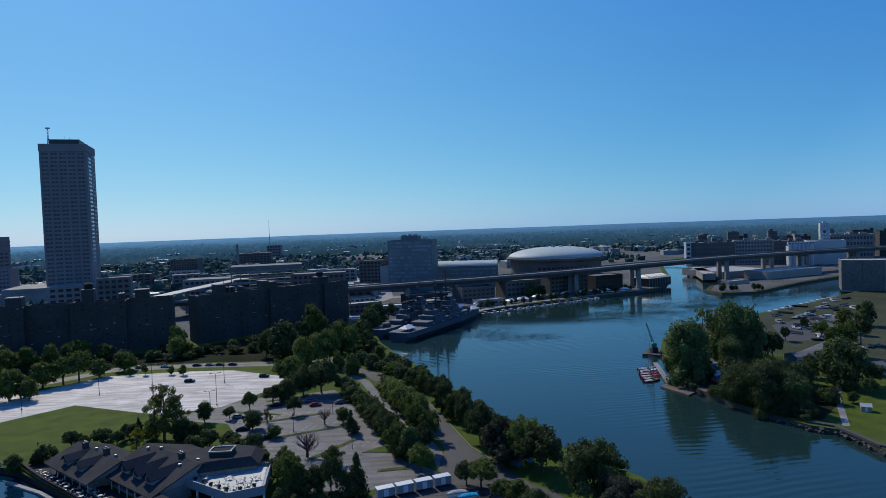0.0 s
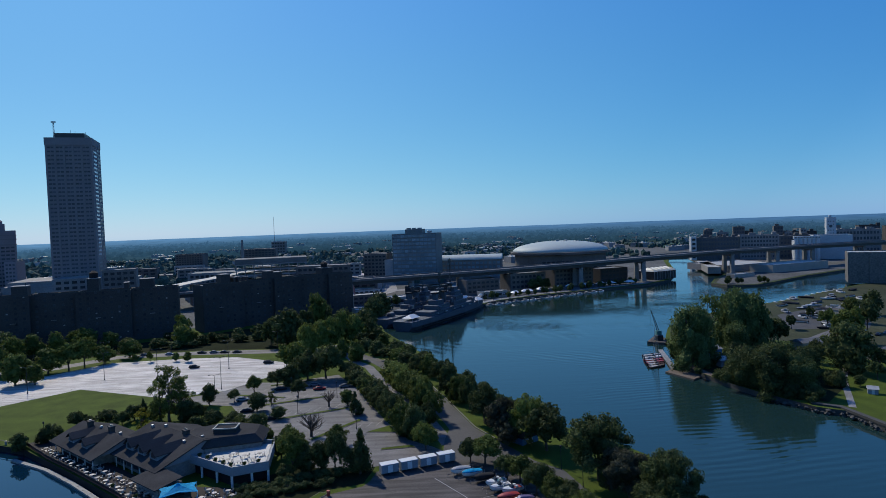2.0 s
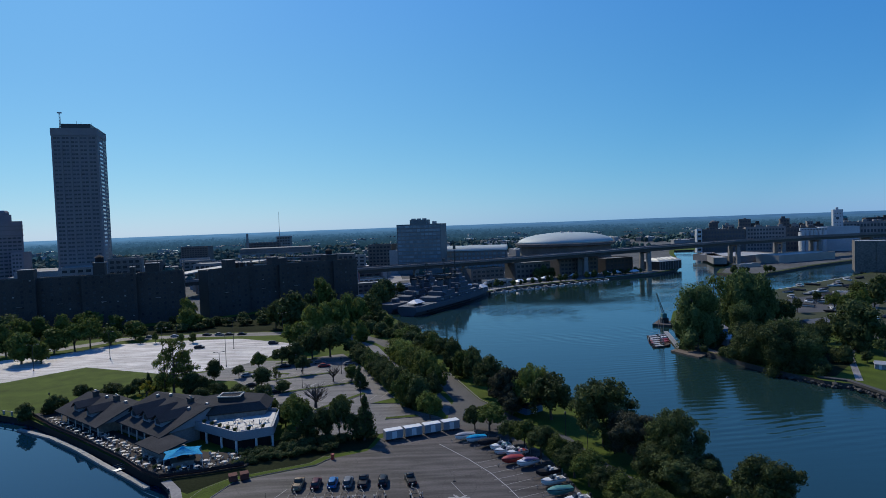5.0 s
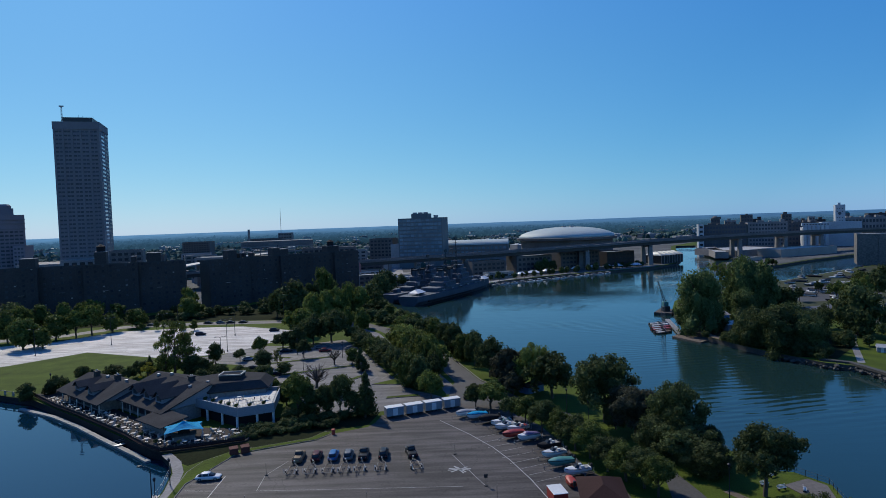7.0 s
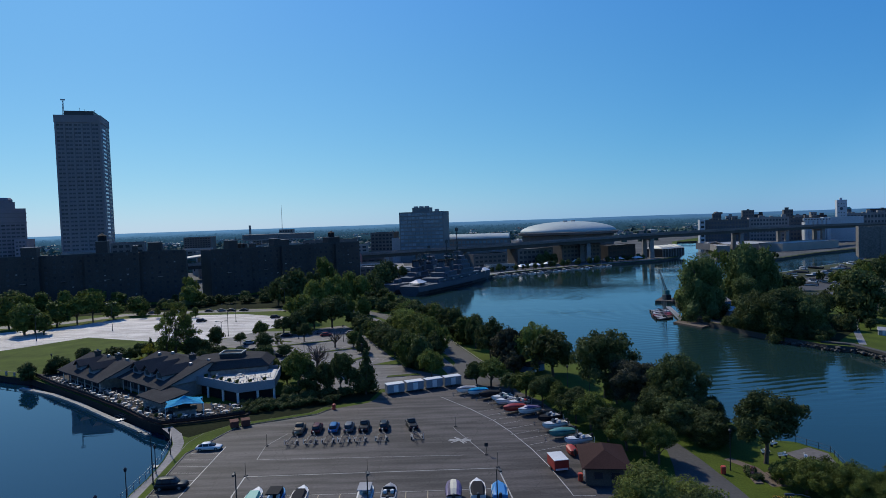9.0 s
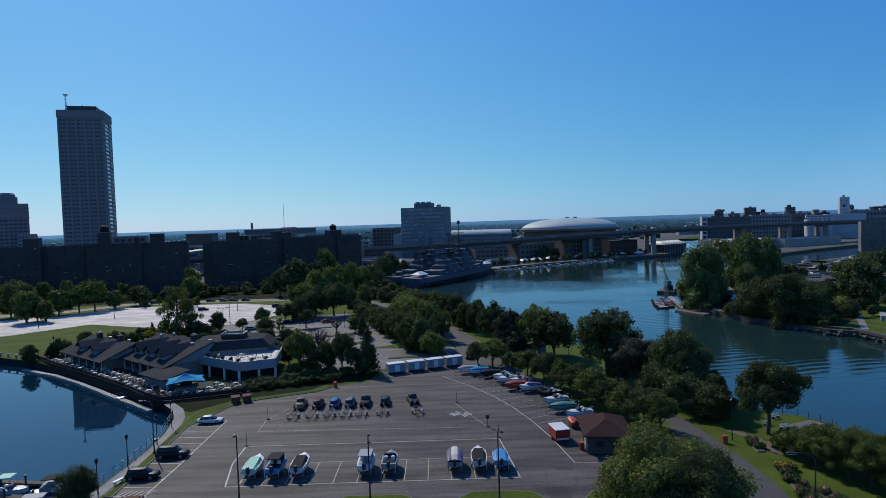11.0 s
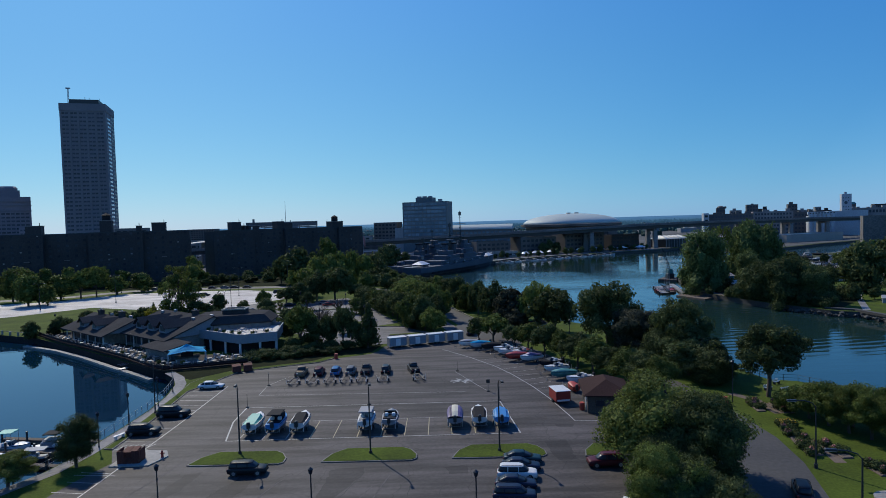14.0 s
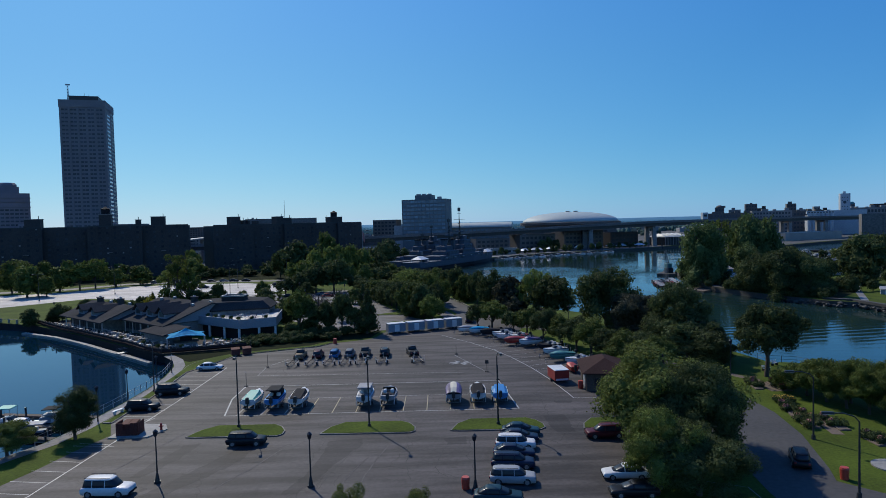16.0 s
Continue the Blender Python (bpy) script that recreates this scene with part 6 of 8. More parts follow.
    part("cabin_glass", Geo().loft([plan(u) for u in (0, 0.35, 0.7, 0.9)]), DARKGLASS, ob, "dark tinted windows", True)
    cap = [plan(0.88, 1.01), plan(0.96, 0.99)] + [[(x, y, H - 0.07 + dz) for x, y, _ in plan(1.0, sh)] for sh, dz in ((0.93, 0.02), (0.75, 0.055), (0.4, 0.07))]
    part("roof", Geo().loft(cap), paint, ob, smooth=True)
    for sx in () if y > 130 else (c0 * 0.5 + c1 * 0.5,) if kind == "pickup" else (c0 * 0.68 + c1 * 0.32, c0 * 0.34 + c1 * 0.66):
        for s in (-1, 1):
            part("pillar", Geo().tube((sx, s * (wb + 0.0), belt), (sx, s * (wt + 0.02), H - 0.08), 0.05, 0.05, 4), paint, ob)
    for sx in (-L * 0.31, L * 0.31):
        for s in (-1, 1):
            wheel_part(ob, sx, s * (W / 2 - 0.12), 0.33 if kind == "sedan" else 0.38, rim=y < 190)
    if y > 190:
        return ob
    for s in (-1, 1):
        part("headlight", Geo().bbox(L / 2 - 0.16, L / 2 - 0.02, s * W * 0.3 - 0.18, s * W * 0.3 + 0.18, belt * 0.58, belt * 0.72, 0.03), LAMPGLASS, ob)
        part("tail_light", Geo().bbox(-L / 2 - 0.01, -L / 2 + 0.1, s * W * 0.34 - 0.12, s * W * 0.34 + 0.12, belt * 0.66, belt * 0.86, 0.03), RED, ob)
    if kind in ("suv", "van"):
        for s in (-1, 1):
            part("roof_rail", Geo().tube((r0 + 0.1, s * wt * 0.9, H + 0.04), (r1 - 0.1, s * wt * 0.9, H + 0.04), 0.025, 0.025, 5), DARKMETAL, ob)
    part("bumper", Geo().bbox(L / 2 - 0.1, L / 2 + 0.06, -W * 0.4, W * 0.4, 0.34, 0.52, 0.05), BLACKCANVAS, ob)
    return ob


BLACKP, NAVYP, WHITEP, SILVER, TEALP, MAROON, GREYP, TAN, BLUEP, REDP = ((0.012, 0.012, 0.014), (0.010, 0.018, 0.040), (0.52, 0.52, 0.51), (0.26, 0.265, 0.27), (0.012, 0.035, 0.045), (0.07, 0.012, 0.015), (0.12, 0.125, 0.13), (0.20, 0.14, 0.08), (0.02, 0.12, 0.27), (0.25, 0.03, 0.025))
car(-22.2, 72.2, 0, "suv", BLACKP, "black sport utility car parked beside a grass island")
car(-31.6, 59.3, -3, "van", WHITEP, "large white sport utility car on the lot")
for x, y, kind, col, lab in ((9.9, 73.0, "sedan", TEALP, "dark teal sedan in a parked row"), (9.4, 70.7, "sedan", NAVYP, "dark blue sedan in a parked row"), (8.7, 68.4, "suv", WHITEP, "white sport utility car in a parked row"), (8.2, 65.9, "sedan", NAVYP, "navy blue sedan in a parked row"),
                             (7.7, 62.9, "suv", NAVYP, "dark blue crossover in a parked row"), (7.2, 59.1, "suv", SILVER, "silver-white crossover in a parked row"), (5.4, 55.2, "sedan", TEALP, "dark green-blue sedan in a parked row")):
    car(x, y, -7, kind, col, lab)
car(18.2, 59.4, 176, "sedan", WHITEP, "white sedan parked under a large tree")
car(17.8, 55.4, 176, "sedan", BLACKP, "black sedan parked under a large tree")
car(19.4, 71.0, 180, "suv", MAROON, "dark maroon sport utility car beside a tree")
car(-40.4, 112.3, 3, "sedan", WHITEP, "white sedan parked by the waterside grass")
car(-40.4, 95.8, 2, "van", BLACKP, "long black sport utility car by the waterside grass")
car(-41.3, 87.8, 2, "suv", BLACKP, "black sport utility car by the waterside grass")
car(36.6, 61.6, 66, "suv", BLACKP, "dark car on the shaded road")
car(8.9, 158.2, 80, "van", NAVYP, "dark van at the lot entrance")
for x, y, c, lab in ((-133, 302.5, GREYP, "grey car on the back street"), (-121, 302, SILVER, "silver car on the back street"), (-106, 302, BLACKP, "black car on the back street"), (-100, 301.6, GREYP, "grey car on the back street"),
                     (-95, 301, BLACKP, "black car on the back street"), (-89, 300.4, BLACKP, "black car on the back street")):
    car(x, y, -3, "sedan", c, lab)
car(-98, 269.5, 5, "suv", BLACKP, "black car alone on the pale event lot", 0.04)
car(-67.5, 272.6, 0, "suv", BLACKP, "black car at the event lot edge", 0.04)
car(-37.8, 224, 10, "sedan", REDP, "red sedan in the tree-filled lot")
for x, y, c in ((-56.7, 200, BLACKP), (-47.5, 190.5, BLACKP), (-40.5, 230, GREYP), (-52, 226, BLACKP), (-29, 226, GREYP), (-62, 214, SILVER)):
    car(x, y, 12, "sedan", c, "car parked in the tree-filled lot")


# ---- boats and trailers ----
def boat_trailer(x, y, turn, length=6.2, z=0.02):
    """A steel boat trailer; its coupling points along +x."""
    ob = thing("boat_trailer", "galvanised steel boat trailer with black tyres", "trailer", x, y, z, turn, "boat trailers on the lot")
    for s in (-1, 1):
        part("side_rail", Geo().tube((-length / 2, s * 0.75, 0.55), (length * 0.2, s * 0.7, 0.55), 0.06, 0.06, 5).tube((length * 0.2, s * 0.7, 0.55), (length / 2 - 0.3, 0, 0.5), 0.06, 0.05, 5), TRAILERSTEEL, ob)
    for xx in (-length / 2 + 0.1, -0.6, length * 0.2):
        part("cross_member", Geo().tube((xx, -0.75, 0.55), (xx, 0.75, 0.55), 0.05, 0.05, 5), TRAILERSTEEL, ob)
    part("drawbar", Geo().tube((length / 2 - 0.5, 0, 0.5), (length / 2 + 0.6, 0, 0.48), 0.06, 0.05, 5), TRAILERSTEEL, ob)
    part("bunk", Geo().box(-length / 2 + 0.3, length * 0.25, 0.4, 0.52, 0.6, 0.7), WOOD, ob)
    part("bunk", Geo().box(-length / 2 + 0.3, length * 0.25, -0.52, -0.4, 0.6, 0.7), WOOD, ob)
    part("winch_post", Geo().tube((length / 2 - 0.7, 0, 0.5), (length / 2 - 0.9, 0, 1.25), 0.05, 0.05, 5).box(length / 2 - 1.05, length / 2 - 0.75, -0.12, 0.12, 1.15, 1.35), METAL, ob)
    part("jockey_wheel", Geo().tube((length / 2 + 0.3, -0.04, 0.1), (length / 2 + 0.3, 0.04, 0.1), 0.1, 0.1, 8).tube((length / 2 + 0.3, 0, 0.1), (length / 2 + 0.3, 0, 0.8), 0.03, 0.03, 5), METAL, ob)
    for s in (-1, 1):
        wheel_part(ob, -0.9, s * 0.98, 0.3, 0.2)
        part("mudguard", Geo().bbox(-1.35, -0.45, s * 0.98 - 0.14, s * 0.98 + 0.14, 0.6, 0.68, 0.04), TRAILERSTEEL, ob)
        part("guide_post", Geo().tube((-length / 2 + 0.2, s * 0.95, 0.5), (-length / 2 + 0.2, s * 0.98, 1.5), 0.035, 0.035, 6), WHITE, ob)
    return ob


def motorboat(x, y, turn, hull, top, label, length=6.0, z=0.72, style="cover", beam=2.3, pitch=0.0, group="boats on trailers"):
    """A small boat whose bow points along +x."""
    ob = thing("motorboat", label, "boat", x, y, z, turn, group)
    B = beam / 2
    rings, deck = [], []
    for t, w, keel, sheer in ((0, 0.86, 0.05, 0.88), (0.2, 0.95, 0.0, 0.9), (0.5, 1.0, 0.0, 0.96), (0.72, 0.87, 0.04, 1.0), (0.88, 0.56, 0.2, 1.02), (0.97, 0.2, 0.5, 1.04), (1.0, 0.04, 0.85, 1.05)):
        px = (t - 0.5) * length
        b = B * w
        rings.append([(px, 0, keel), (px, b * 0.75, keel + 0.22 * (1 - t)), (px, b, keel + (sheer - keel) * 0.55), (px, b * 0.98, sheer), (px, -b * 0.98, sheer), (px, -b, keel + (sheer - keel) * 0.55), (px, -b * 0.75, keel + 0.22 * (1 - t))])
        deck.append((px, b, sheer))
    part("hull", Geo().loft(rings), hull, ob)
    part("rub_rail", Geo().loft([[(px, s * b, sh - 0.06), (px, s * (b + 0.03), sh - 0.02), (px, s * b, sh + 0.03)] for px, b, sh in deck for s in (1,)]).loft([[(px, -b, sh + 0.03), (px, -b - 0.03, sh - 0.02), (px, -b, sh - 0.06)] for px, b, sh in deck]), BLACKCANVAS, ob)
    if style == "tonneau":                                    # a flat taut cover over the cockpit, pale foredeck before it
        part("foredeck", Geo().loft([[(px, b * 0.97, sh + 0.02), (px, b * 0.5, sh + 0.14), (px, -b * 0.5, sh + 0.14), (px, -b * 0.97, sh + 0.02)] for px, b, sh in deck[2:]]), hull, ob)
        part("cover", Geo().loft([[(q, b * 0.86, sh + 0.05), (q, b * 0.6, sh + z), (q, -b * 0.6, sh + z), (q, -b * 0.86, sh + 0.05)] for (q, z), (_, b, sh) in zip(((-length * 0.49, 0.10), (-length * 0.3, 0.26), (-length * 0.05, 0.42), (length * 0.12, 0.5), (length * 0.22, 0.2)), deck[:5])]), top, ob, "taut canvas cockpit cover")
        for q in (-1, 1):
            part("side_rail", Geo().tube((-length * 0.45, q * B * 0.9, 1.0), (length * 0.2, q * B * 0.9, 1.12), 0.03, 0.03, 5), METAL, ob)
    elif style in ("cover", "striped"):
        hump = [0.06, 0.22, 0.40, 0.34, 0.16, 0.06, 0.02] if style == "cover" else [0.3, 0.7, 0.8, 0.66, 0.3, 0.1, 0.02]
        cr = []
        for (px, b, sh), h in zip(deck, hump):
            cr.append([(px, b * math.cos(a), sh + 0.02 + h * math.sin(a)) for a in [math.pi * i / 8 for i in range(9)]])
        if style == "striped":
            for k, m in ((0, PURPLE), (2, STRIPE), (5, PURPLE)):
                seg = [[r[i] for i in range(k, min(k + 4, 9))] for r in cr]
                part("cover_panel", Geo().loft(seg, caps=False, closed=False), m, ob, "stitched canvas panel")
            part("cover_lining", Geo().loft([[(p[0], p[1], p[2] - 0.03) for p in r] for r in cr]), BLACKCANVAS, ob)
        else:
            part("cover", Geo().loft(cr), top, ob, "taut canvas boat cover")
    else:
        part("foredeck", Geo().loft([[(px, b * 0.96, sh + 0.01), (px, 0, sh + 0.16), (px, -b * 0.96, sh + 0.01)] for px, b, sh in deck[2:]]), hull if hull is not NAVY else GEL, ob)
        part("cockpit", Geo().box(-length * 0.42, 0, -B * 0.75, B * 0.75, 0.9, 0.98), top, ob, "dark cockpit well")
        ws = part("windscreen", Geo().loft([[(0.1, -B * 0.8, 1.0), (0.6, -B * 0.5, 1.05), (0.6, B * 0.5, 1.05), (0.1, B * 0.8, 1.0)], [(-0.15, -B * 0.72, 1.5), (0.2, -B * 0.45, 1.52), (0.2, B * 0.45, 1.52), (-0.15, B * 0.72, 1.5)]]), DARKGLASS, ob)
        for s in (-1, 1) if y < 200 else ():
            part("seat", Geo().bbox(-1.1, -0.5, s * 0.5 - 0.25, s * 0.5 + 0.25, 0.98, 1.4, 0.08), GEL, ob)
        if style == "cabin":
            part("cabin", Geo().bbox(-0.7, 1.0, -B * 0.72, B * 0.72, 0.95, 1.7, 0.15), top, ob)
            part("canopy", Geo().bbox(-2.2, 0.6, -B * 0.8, B * 0.8, 1.95, 2.05, 0.05), top, ob)
    part("outboard", Geo().bbox(-length / 2 - 0.5, -length / 2 - 0.05, -0.22, 0.22, 0.5, 1.35, 0.08).box(-length / 2 - 0.35, -length / 2 - 0.2, -0.06, 0.06, -0.1, 0.5), DARKMETAL, ob, "black outboard engine")
    return ob


# front row, sterns towards the islands
for x, hull, top, style, lab in ((-25.7, GEL, AQUA, "tonneau", "white motorboat under an aqua cover on a trailer"), (-22.5, GELBLUE, BLACKCANVAS, "cabin", "bright blue cabin boat with a dark cockpit"), (-19.2, GEL, BLACKCANVAS, "tonneau", "small white boat under a black cover"),
                                 (-9.9, GEL, GREYCANVAS, "cabin", "pale grey cabin cruiser on a trailer"), (-6.6, GREYCANVAS, BLACKCANVAS, "open", "small grey open boat with a dark windscreen"), (2.5, GREYCANVAS, PURPLE, "striped", "boat under a purple and cream striped cover"),
                                 (5.9, GEL, BLACKCANVAS, "tonneau", "white motorboat under a black cover on a trailer"), (8.9, GELBLUE, GELBLUE, "tonneau", "small boat under a deep blue cover")):
    boat_trailer(x, 88.0, 88)
    motorboat(x, 88.0 if x < 8 else 87.2, 88, hull, top, lab, 4.4 if x > 8 else 5.4 if style != "open" or x < -20 else 4.7, 0.72, style, 2.35)
# towing rigs with empty trailers
for i, (x, c, k, lab) in enumerate(((-25.9, TAN, "pickup", "brown pickup truck with an empty boat trailer"), (-22.5, MAROON, "suv", "dark maroon sport utility car with an empty trailer"), (-19.3, BLUEP, "suv", "bright blue sport utility car with an empty trailer"),
                                    (-16.4, GREYP, "suv", "grey sport utility car with an empty trailer"), (-13.5, BLACKP, "pickup", "black pickup truck with an empty trailer"), (-9.7, BLACKP, "suv", "black sport utility car with an empty trailer"), (-4.4, BLACKP, "pickup", "dark pickup truck alone with a trailer"))):
    turn = 90 if i < 6 else 102
    car(x, 120.2, turn, k, c, lab)
    boat_trailer(x + (0.9 if i == 6 else 0), 114.3, turn, 5.4)
# boats along the curved edge
for x, y, a, hull, top, style, lab in ((7.4, 142.2, 22, GEL, GREYCANVAS, "cover", "boat under a grey cover by the trailers"), (9.8, 140.2, 22, GEL, BLUECANVAS, "cover", "boat under a bright blue cover"), (12.2, 137.6, 22, BLACKCANVAS, BLACKCANVAS, "cover", "boat under a dark cover"),
                                       (14.6, 134.6, 22, GEL, TEAL, "open", "white and teal speedboat on a trailer"), (15.2, 132.0, 22, GEL, GREYCANVAS, "open", "white speedboat on a trailer"), (17.6, 130.4, 22, GEL, RED, "open", "white and red speedboat on a trailer"),
                                       (16.2, 126.9, 22, RED, RED, "cover", "red speedboat under a red cover"), (19.0, 125.0, 22, GEL, PURPLE, "tonneau", "white speedboat under a dull purple cover"), (22.0, 119.6, 20, BLACKCANVAS, GREYCANVAS, "open", "black open speedboat on a trailer"),
                                       (22.2, 115.4, 18, GEL, CREAM, "open", "long white speedboat on a trailer"), (22.6, 111.0, 16, TEAL, TEAL, "cover", "boat under a dark teal cover"), (24.6, 107.0, 14, GEL, GREYCANVAS, "open", "white sports boat on a trailer")):
    boat_trailer(x, y, a + 180, 5.8)
    motorboat(x, y, a + 180, hull, top, lab, 4.9, 0.5, style, 1.85)
motorboat(22.6, 103.2, 100, ORANGE, ORANGE, "small upturned red-orange rowing boat by the shed", 2.9, 0.1, "cover", 1.5)

ob = thing("box_trailer", "red box trailer with a white roof", "trailer", 19.2, 97.2, 0.02, 8)
ob.matrix_basis = ob.matrix_basis @ Matrix.Diagonal((1.05, 0.95, 0.8, 1))
part("body", Geo().bbox(-1.1, 1.1, -1.9, 1.9, 0.55, 2.5, 0.06), RED, ob)
part("roof", Geo().bbox(-1.14, 1.14, -1.94, 1.94, 2.5, 2.6, 0.04), WHITE, ob)
part("door_panel", Geo().box(-0.95, 0.95, -1.93, -1.9, 0.6, 0.95), WHITE, ob, "pale lower door panel")
part("drawbar", Geo().tube((0, 1.9, 0.6), (0, 3.1, 0.55), 0.05, 0.05, 5), METAL, ob)
for s in (-1, 1):
    part("wheel", Geo().tube((s * 1.12 - 0.1, 0, 0.33), (s * 1.12 + 0.1, 0, 0.33), 0.33, 0.33, 12), RUBBER, ob)

for i in range(4):
    x, y = -9.0 + 4.45 * i, 145.0 + 1.65 * i
    ob = thing("storage_trailer", "white box trailer parked in a row", "trailer", x, y, 0.02, 20.5, "white box trailers in a row")
    ob.matrix_basis = ob.matrix_basis @ Matrix.Diagonal((0.94, 0.9, 0.84, 1))
    # body bluer and darker than its white roof: shade of the fronts painted in
    part("body", Geo().bbox(-2.2, 2.2, -1.2, 1.2, 0.5, 2.75, 0.08), BLUEWHITE, ob)
    part("roof", Geo().bbox(-2.24, 2.24, -1.24, 1.24, 2.75, 2.86, 0.05), WHITE, ob)
    part("door", Geo().box(-0.6, 0.6, -1.23, -1.2, 0.6, 2.5), WHITE, ob)
    for s in (-0.5, 0.5):
        for q in (-1.1, 1.1):
            part("wheel", Geo().tube((s, q - 0.1, 0.3), (s, q + 0.1, 0.3), 0.3, 0.3, 12), RUBBER, ob)
    for q in (-1.9, 1.9):
        part("jack", Geo().tube((q, 0, 0), (q, 0, 0.5), 0.06, 0.06, 6), METAL, ob)


# ---- lamps, bins, small furniture ----
def tall_lamp(x, y, h, turn, label="tall dark street lamp with a curved arm", double=False, reach=1.0):
    ob = thing("street_lamp", label, "street lamp", x, y, 0, turn, "tall lamps of the lots")
    part("base", Geo().tube((0, 0, 0), (0, 0, 0.5), 0.24, 0.2, 8), DARKMETAL, ob)
    part("pole", Geo().tube((0, 0, 0.4), (0, 0, h - 0.6), 0.11, 0.07, 8), DARKMETAL, ob)
    for s in ((1, -1) if double else (1,)):
        g = Geo()
        s *= reach
        pts = [(0, 0, h - 0.7), (s * 0.25, 0, h - 0.25), (s * 0.8, 0, h), (s * 1.5, 0, h)]
        for p, q in zip(pts, pts[1:]):
            g.tube(p, q, 0.06, 0.055, 6)
        a = part("arm", g, DARKMETAL, ob)
        part("lamp_head", Geo().bbox(min(s * 1.3, s * 2.0), max(s * 1.3, s * 2.0), -0.17, 0.17, h - 0.1, h + 0.1, 0.06), DARKMETAL, a)
        part("lens", Geo().box(min(s * 1.35, s * 1.95), max(s * 1.35, s * 1.95), -0.13, 0.13, h - 0.14, h - 0.1), LAMPGLASS, a)


def post_lamp(x, y, h=5.0, z=0.0, label="black lantern post with a flared base", base=0.55):
    ob = thing("lamp_post", label, "lamp post", x, y, z, 0, "lantern posts")
    part("base", Geo().tube((0, 0, 0), (0, 0, 0.2), base * 0.62, base * 0.62, 8).tube((0, 0, 0.2), (0, 0, 1.05), base * 0.45, 0.1, 8), DARKMETAL, ob)
    part("pole", Geo().tube((0, 0, 1.0), (0, 0, h - 0.5), 0.08, 0.06, 8), DARKMETAL, ob)
    part("lantern", Geo().loft([[(r * math.cos(t), r * math.sin(t), zz) for t in [math.tau * i / 8 for i in range(8)]] for zz, r in ((h - 0.5, 0.1), (h - 0.42, 0.17), (h - 0.05, 0.24), (h, 0.26))]), DARKGLASS, ob)
    part("cap", Geo().tube((0, 0, h), (0, 0, h + 0.22), 0.27, 0.04, 8), DARKMETAL, ob)


for x, y in ((-25, 78.5), (-8.4, 77.1), (7.6, 76.4)):
    tall_lamp(x, y, 9.2, -80)
tall_lamp(37.1, 53.4, 7.5, 165, reach=1.5)
tall_lamp(42.0, 68.2, 7.6, 170, "slender dark park lamp with a curved arm", reach=1.5)
tall_lamp(-43.9, 97.5, 8.4, 180)
for x, y in ((-28, 61.8), (-12.3, 59.6), (3.5, 57.6)):
    post_lamp(x, y, 5.2)
for x, y in ((44.9, 93.9),):
    post_lamp(x, y, 6.2, 0, "slim dark lamp post on the lawn", 0.16)
for x, y, h in ((-128.2, 254.7, 11), (-147.7, 237.3, 10), (-74.5, 231, 12), (-82.3, 265.7, 12), (-106.3, 252.5, 12), (-67.5, 291, 11), (-121, 304, 9), (-146, 292, 9), (-76.2, 228.9, 6)):
    tall_lamp(x, y, h, 20, "tall twin-armed lamp on the event lot", True)
for x, y in ((-30, 212), (-47, 221), (-20, 178), (-40, 196), (-108, 180), (30.5, 142), (33, 132)):
    post_lamp(x, y, 5.5, 0, "slim dark lamp post", 0.25)


def bin_(x, y, m, label, r=0.4, h=1.15):
    ob = thing("litter_bin", label, "bin", x, y, 0.02)
    part("drum", Geo().tube((0, 0, 0), (0, 0, h * 0.85), r * 0.9, r, 12), m, ob)
    part("lid", Geo().tube((0, 0, h * 0.85), (0, 0, h), r * 1.06, r * 0.9, 12), m, ob)


for x, y in ((21.6, 92.4), (38.4, 57.4), (43.3, 92.8), (2.6, 58.0), (-21.4, 134.0)):
    bin_(x, y, ORANGE, "orange-red drum litter bin")
for x, y in ((-39.6, 124.4), (-37.6, 125.2)):
    ob = thing("waste_container", "brown-red waste container with a sloped lid", "bin", x, y, 0.02, 25)
    part("body", Geo().bbox(-0.8, 0.8, -0.6, 0.6, 0.1, 1.2, 0.08), REDBOARD, ob)
    part("lid", Geo().loft([[(-0.83, -0.63, 1.2), (0.83, -0.63, 1.2), (0.83, 0.63, 1.2), (-0.83, 0.63, 1.2)], [(-0.83, -0.6, 1.3), (0.83, -0.6, 1.3), (0.83, 0.63, 1.55), (-0.83, 0.63, 1.55)]]), REDBOARD, ob)
    for s in (-0.6, 0.6):
        part("caster", Geo().tube((s, -0.1, 0.06), (s, 0.1, 0.06), 0.07, 0.07, 8), RUBBER, ob)

# dumpster enclosure
setting("dumpster_pad", Geo().prism([(-40, 75.6), (-35.2, 75.6), (-34, 78.6), (-35, 80.6), (-39.8, 81.2)], 0, 0.16), CONCRETE, "raised concrete pad with kerb", "pavement")
ob = thing("dumpster_screen", "low red-brown timber screen round a dumpster", "fence", -39.3, 76.3, 0.16)
for i in range(6):
    part("board", Geo().box(i * 0.44, i * 0.44 + 0.40, 0, 0.06, 0, 0.62 if 1 < i < 4 else 1.55), REDBOARD, ob)
for i in range(4):
    part("board", Geo().box(0, 0.06, 0.1 + i * 0.44, 0.5 + i * 0.44, 0, 1.55), REDBOARD, ob)
    part("board", Geo().box(2.60, 2.66, 0.1 + i * 0.44, 0.5 + i * 0.44, 0, 1.55), REDBOARD, ob)
ob = thing("dumpster", "red-brown steel dumpster with sloped lids", "dumpster", -38.85, 77.4, 0.16)
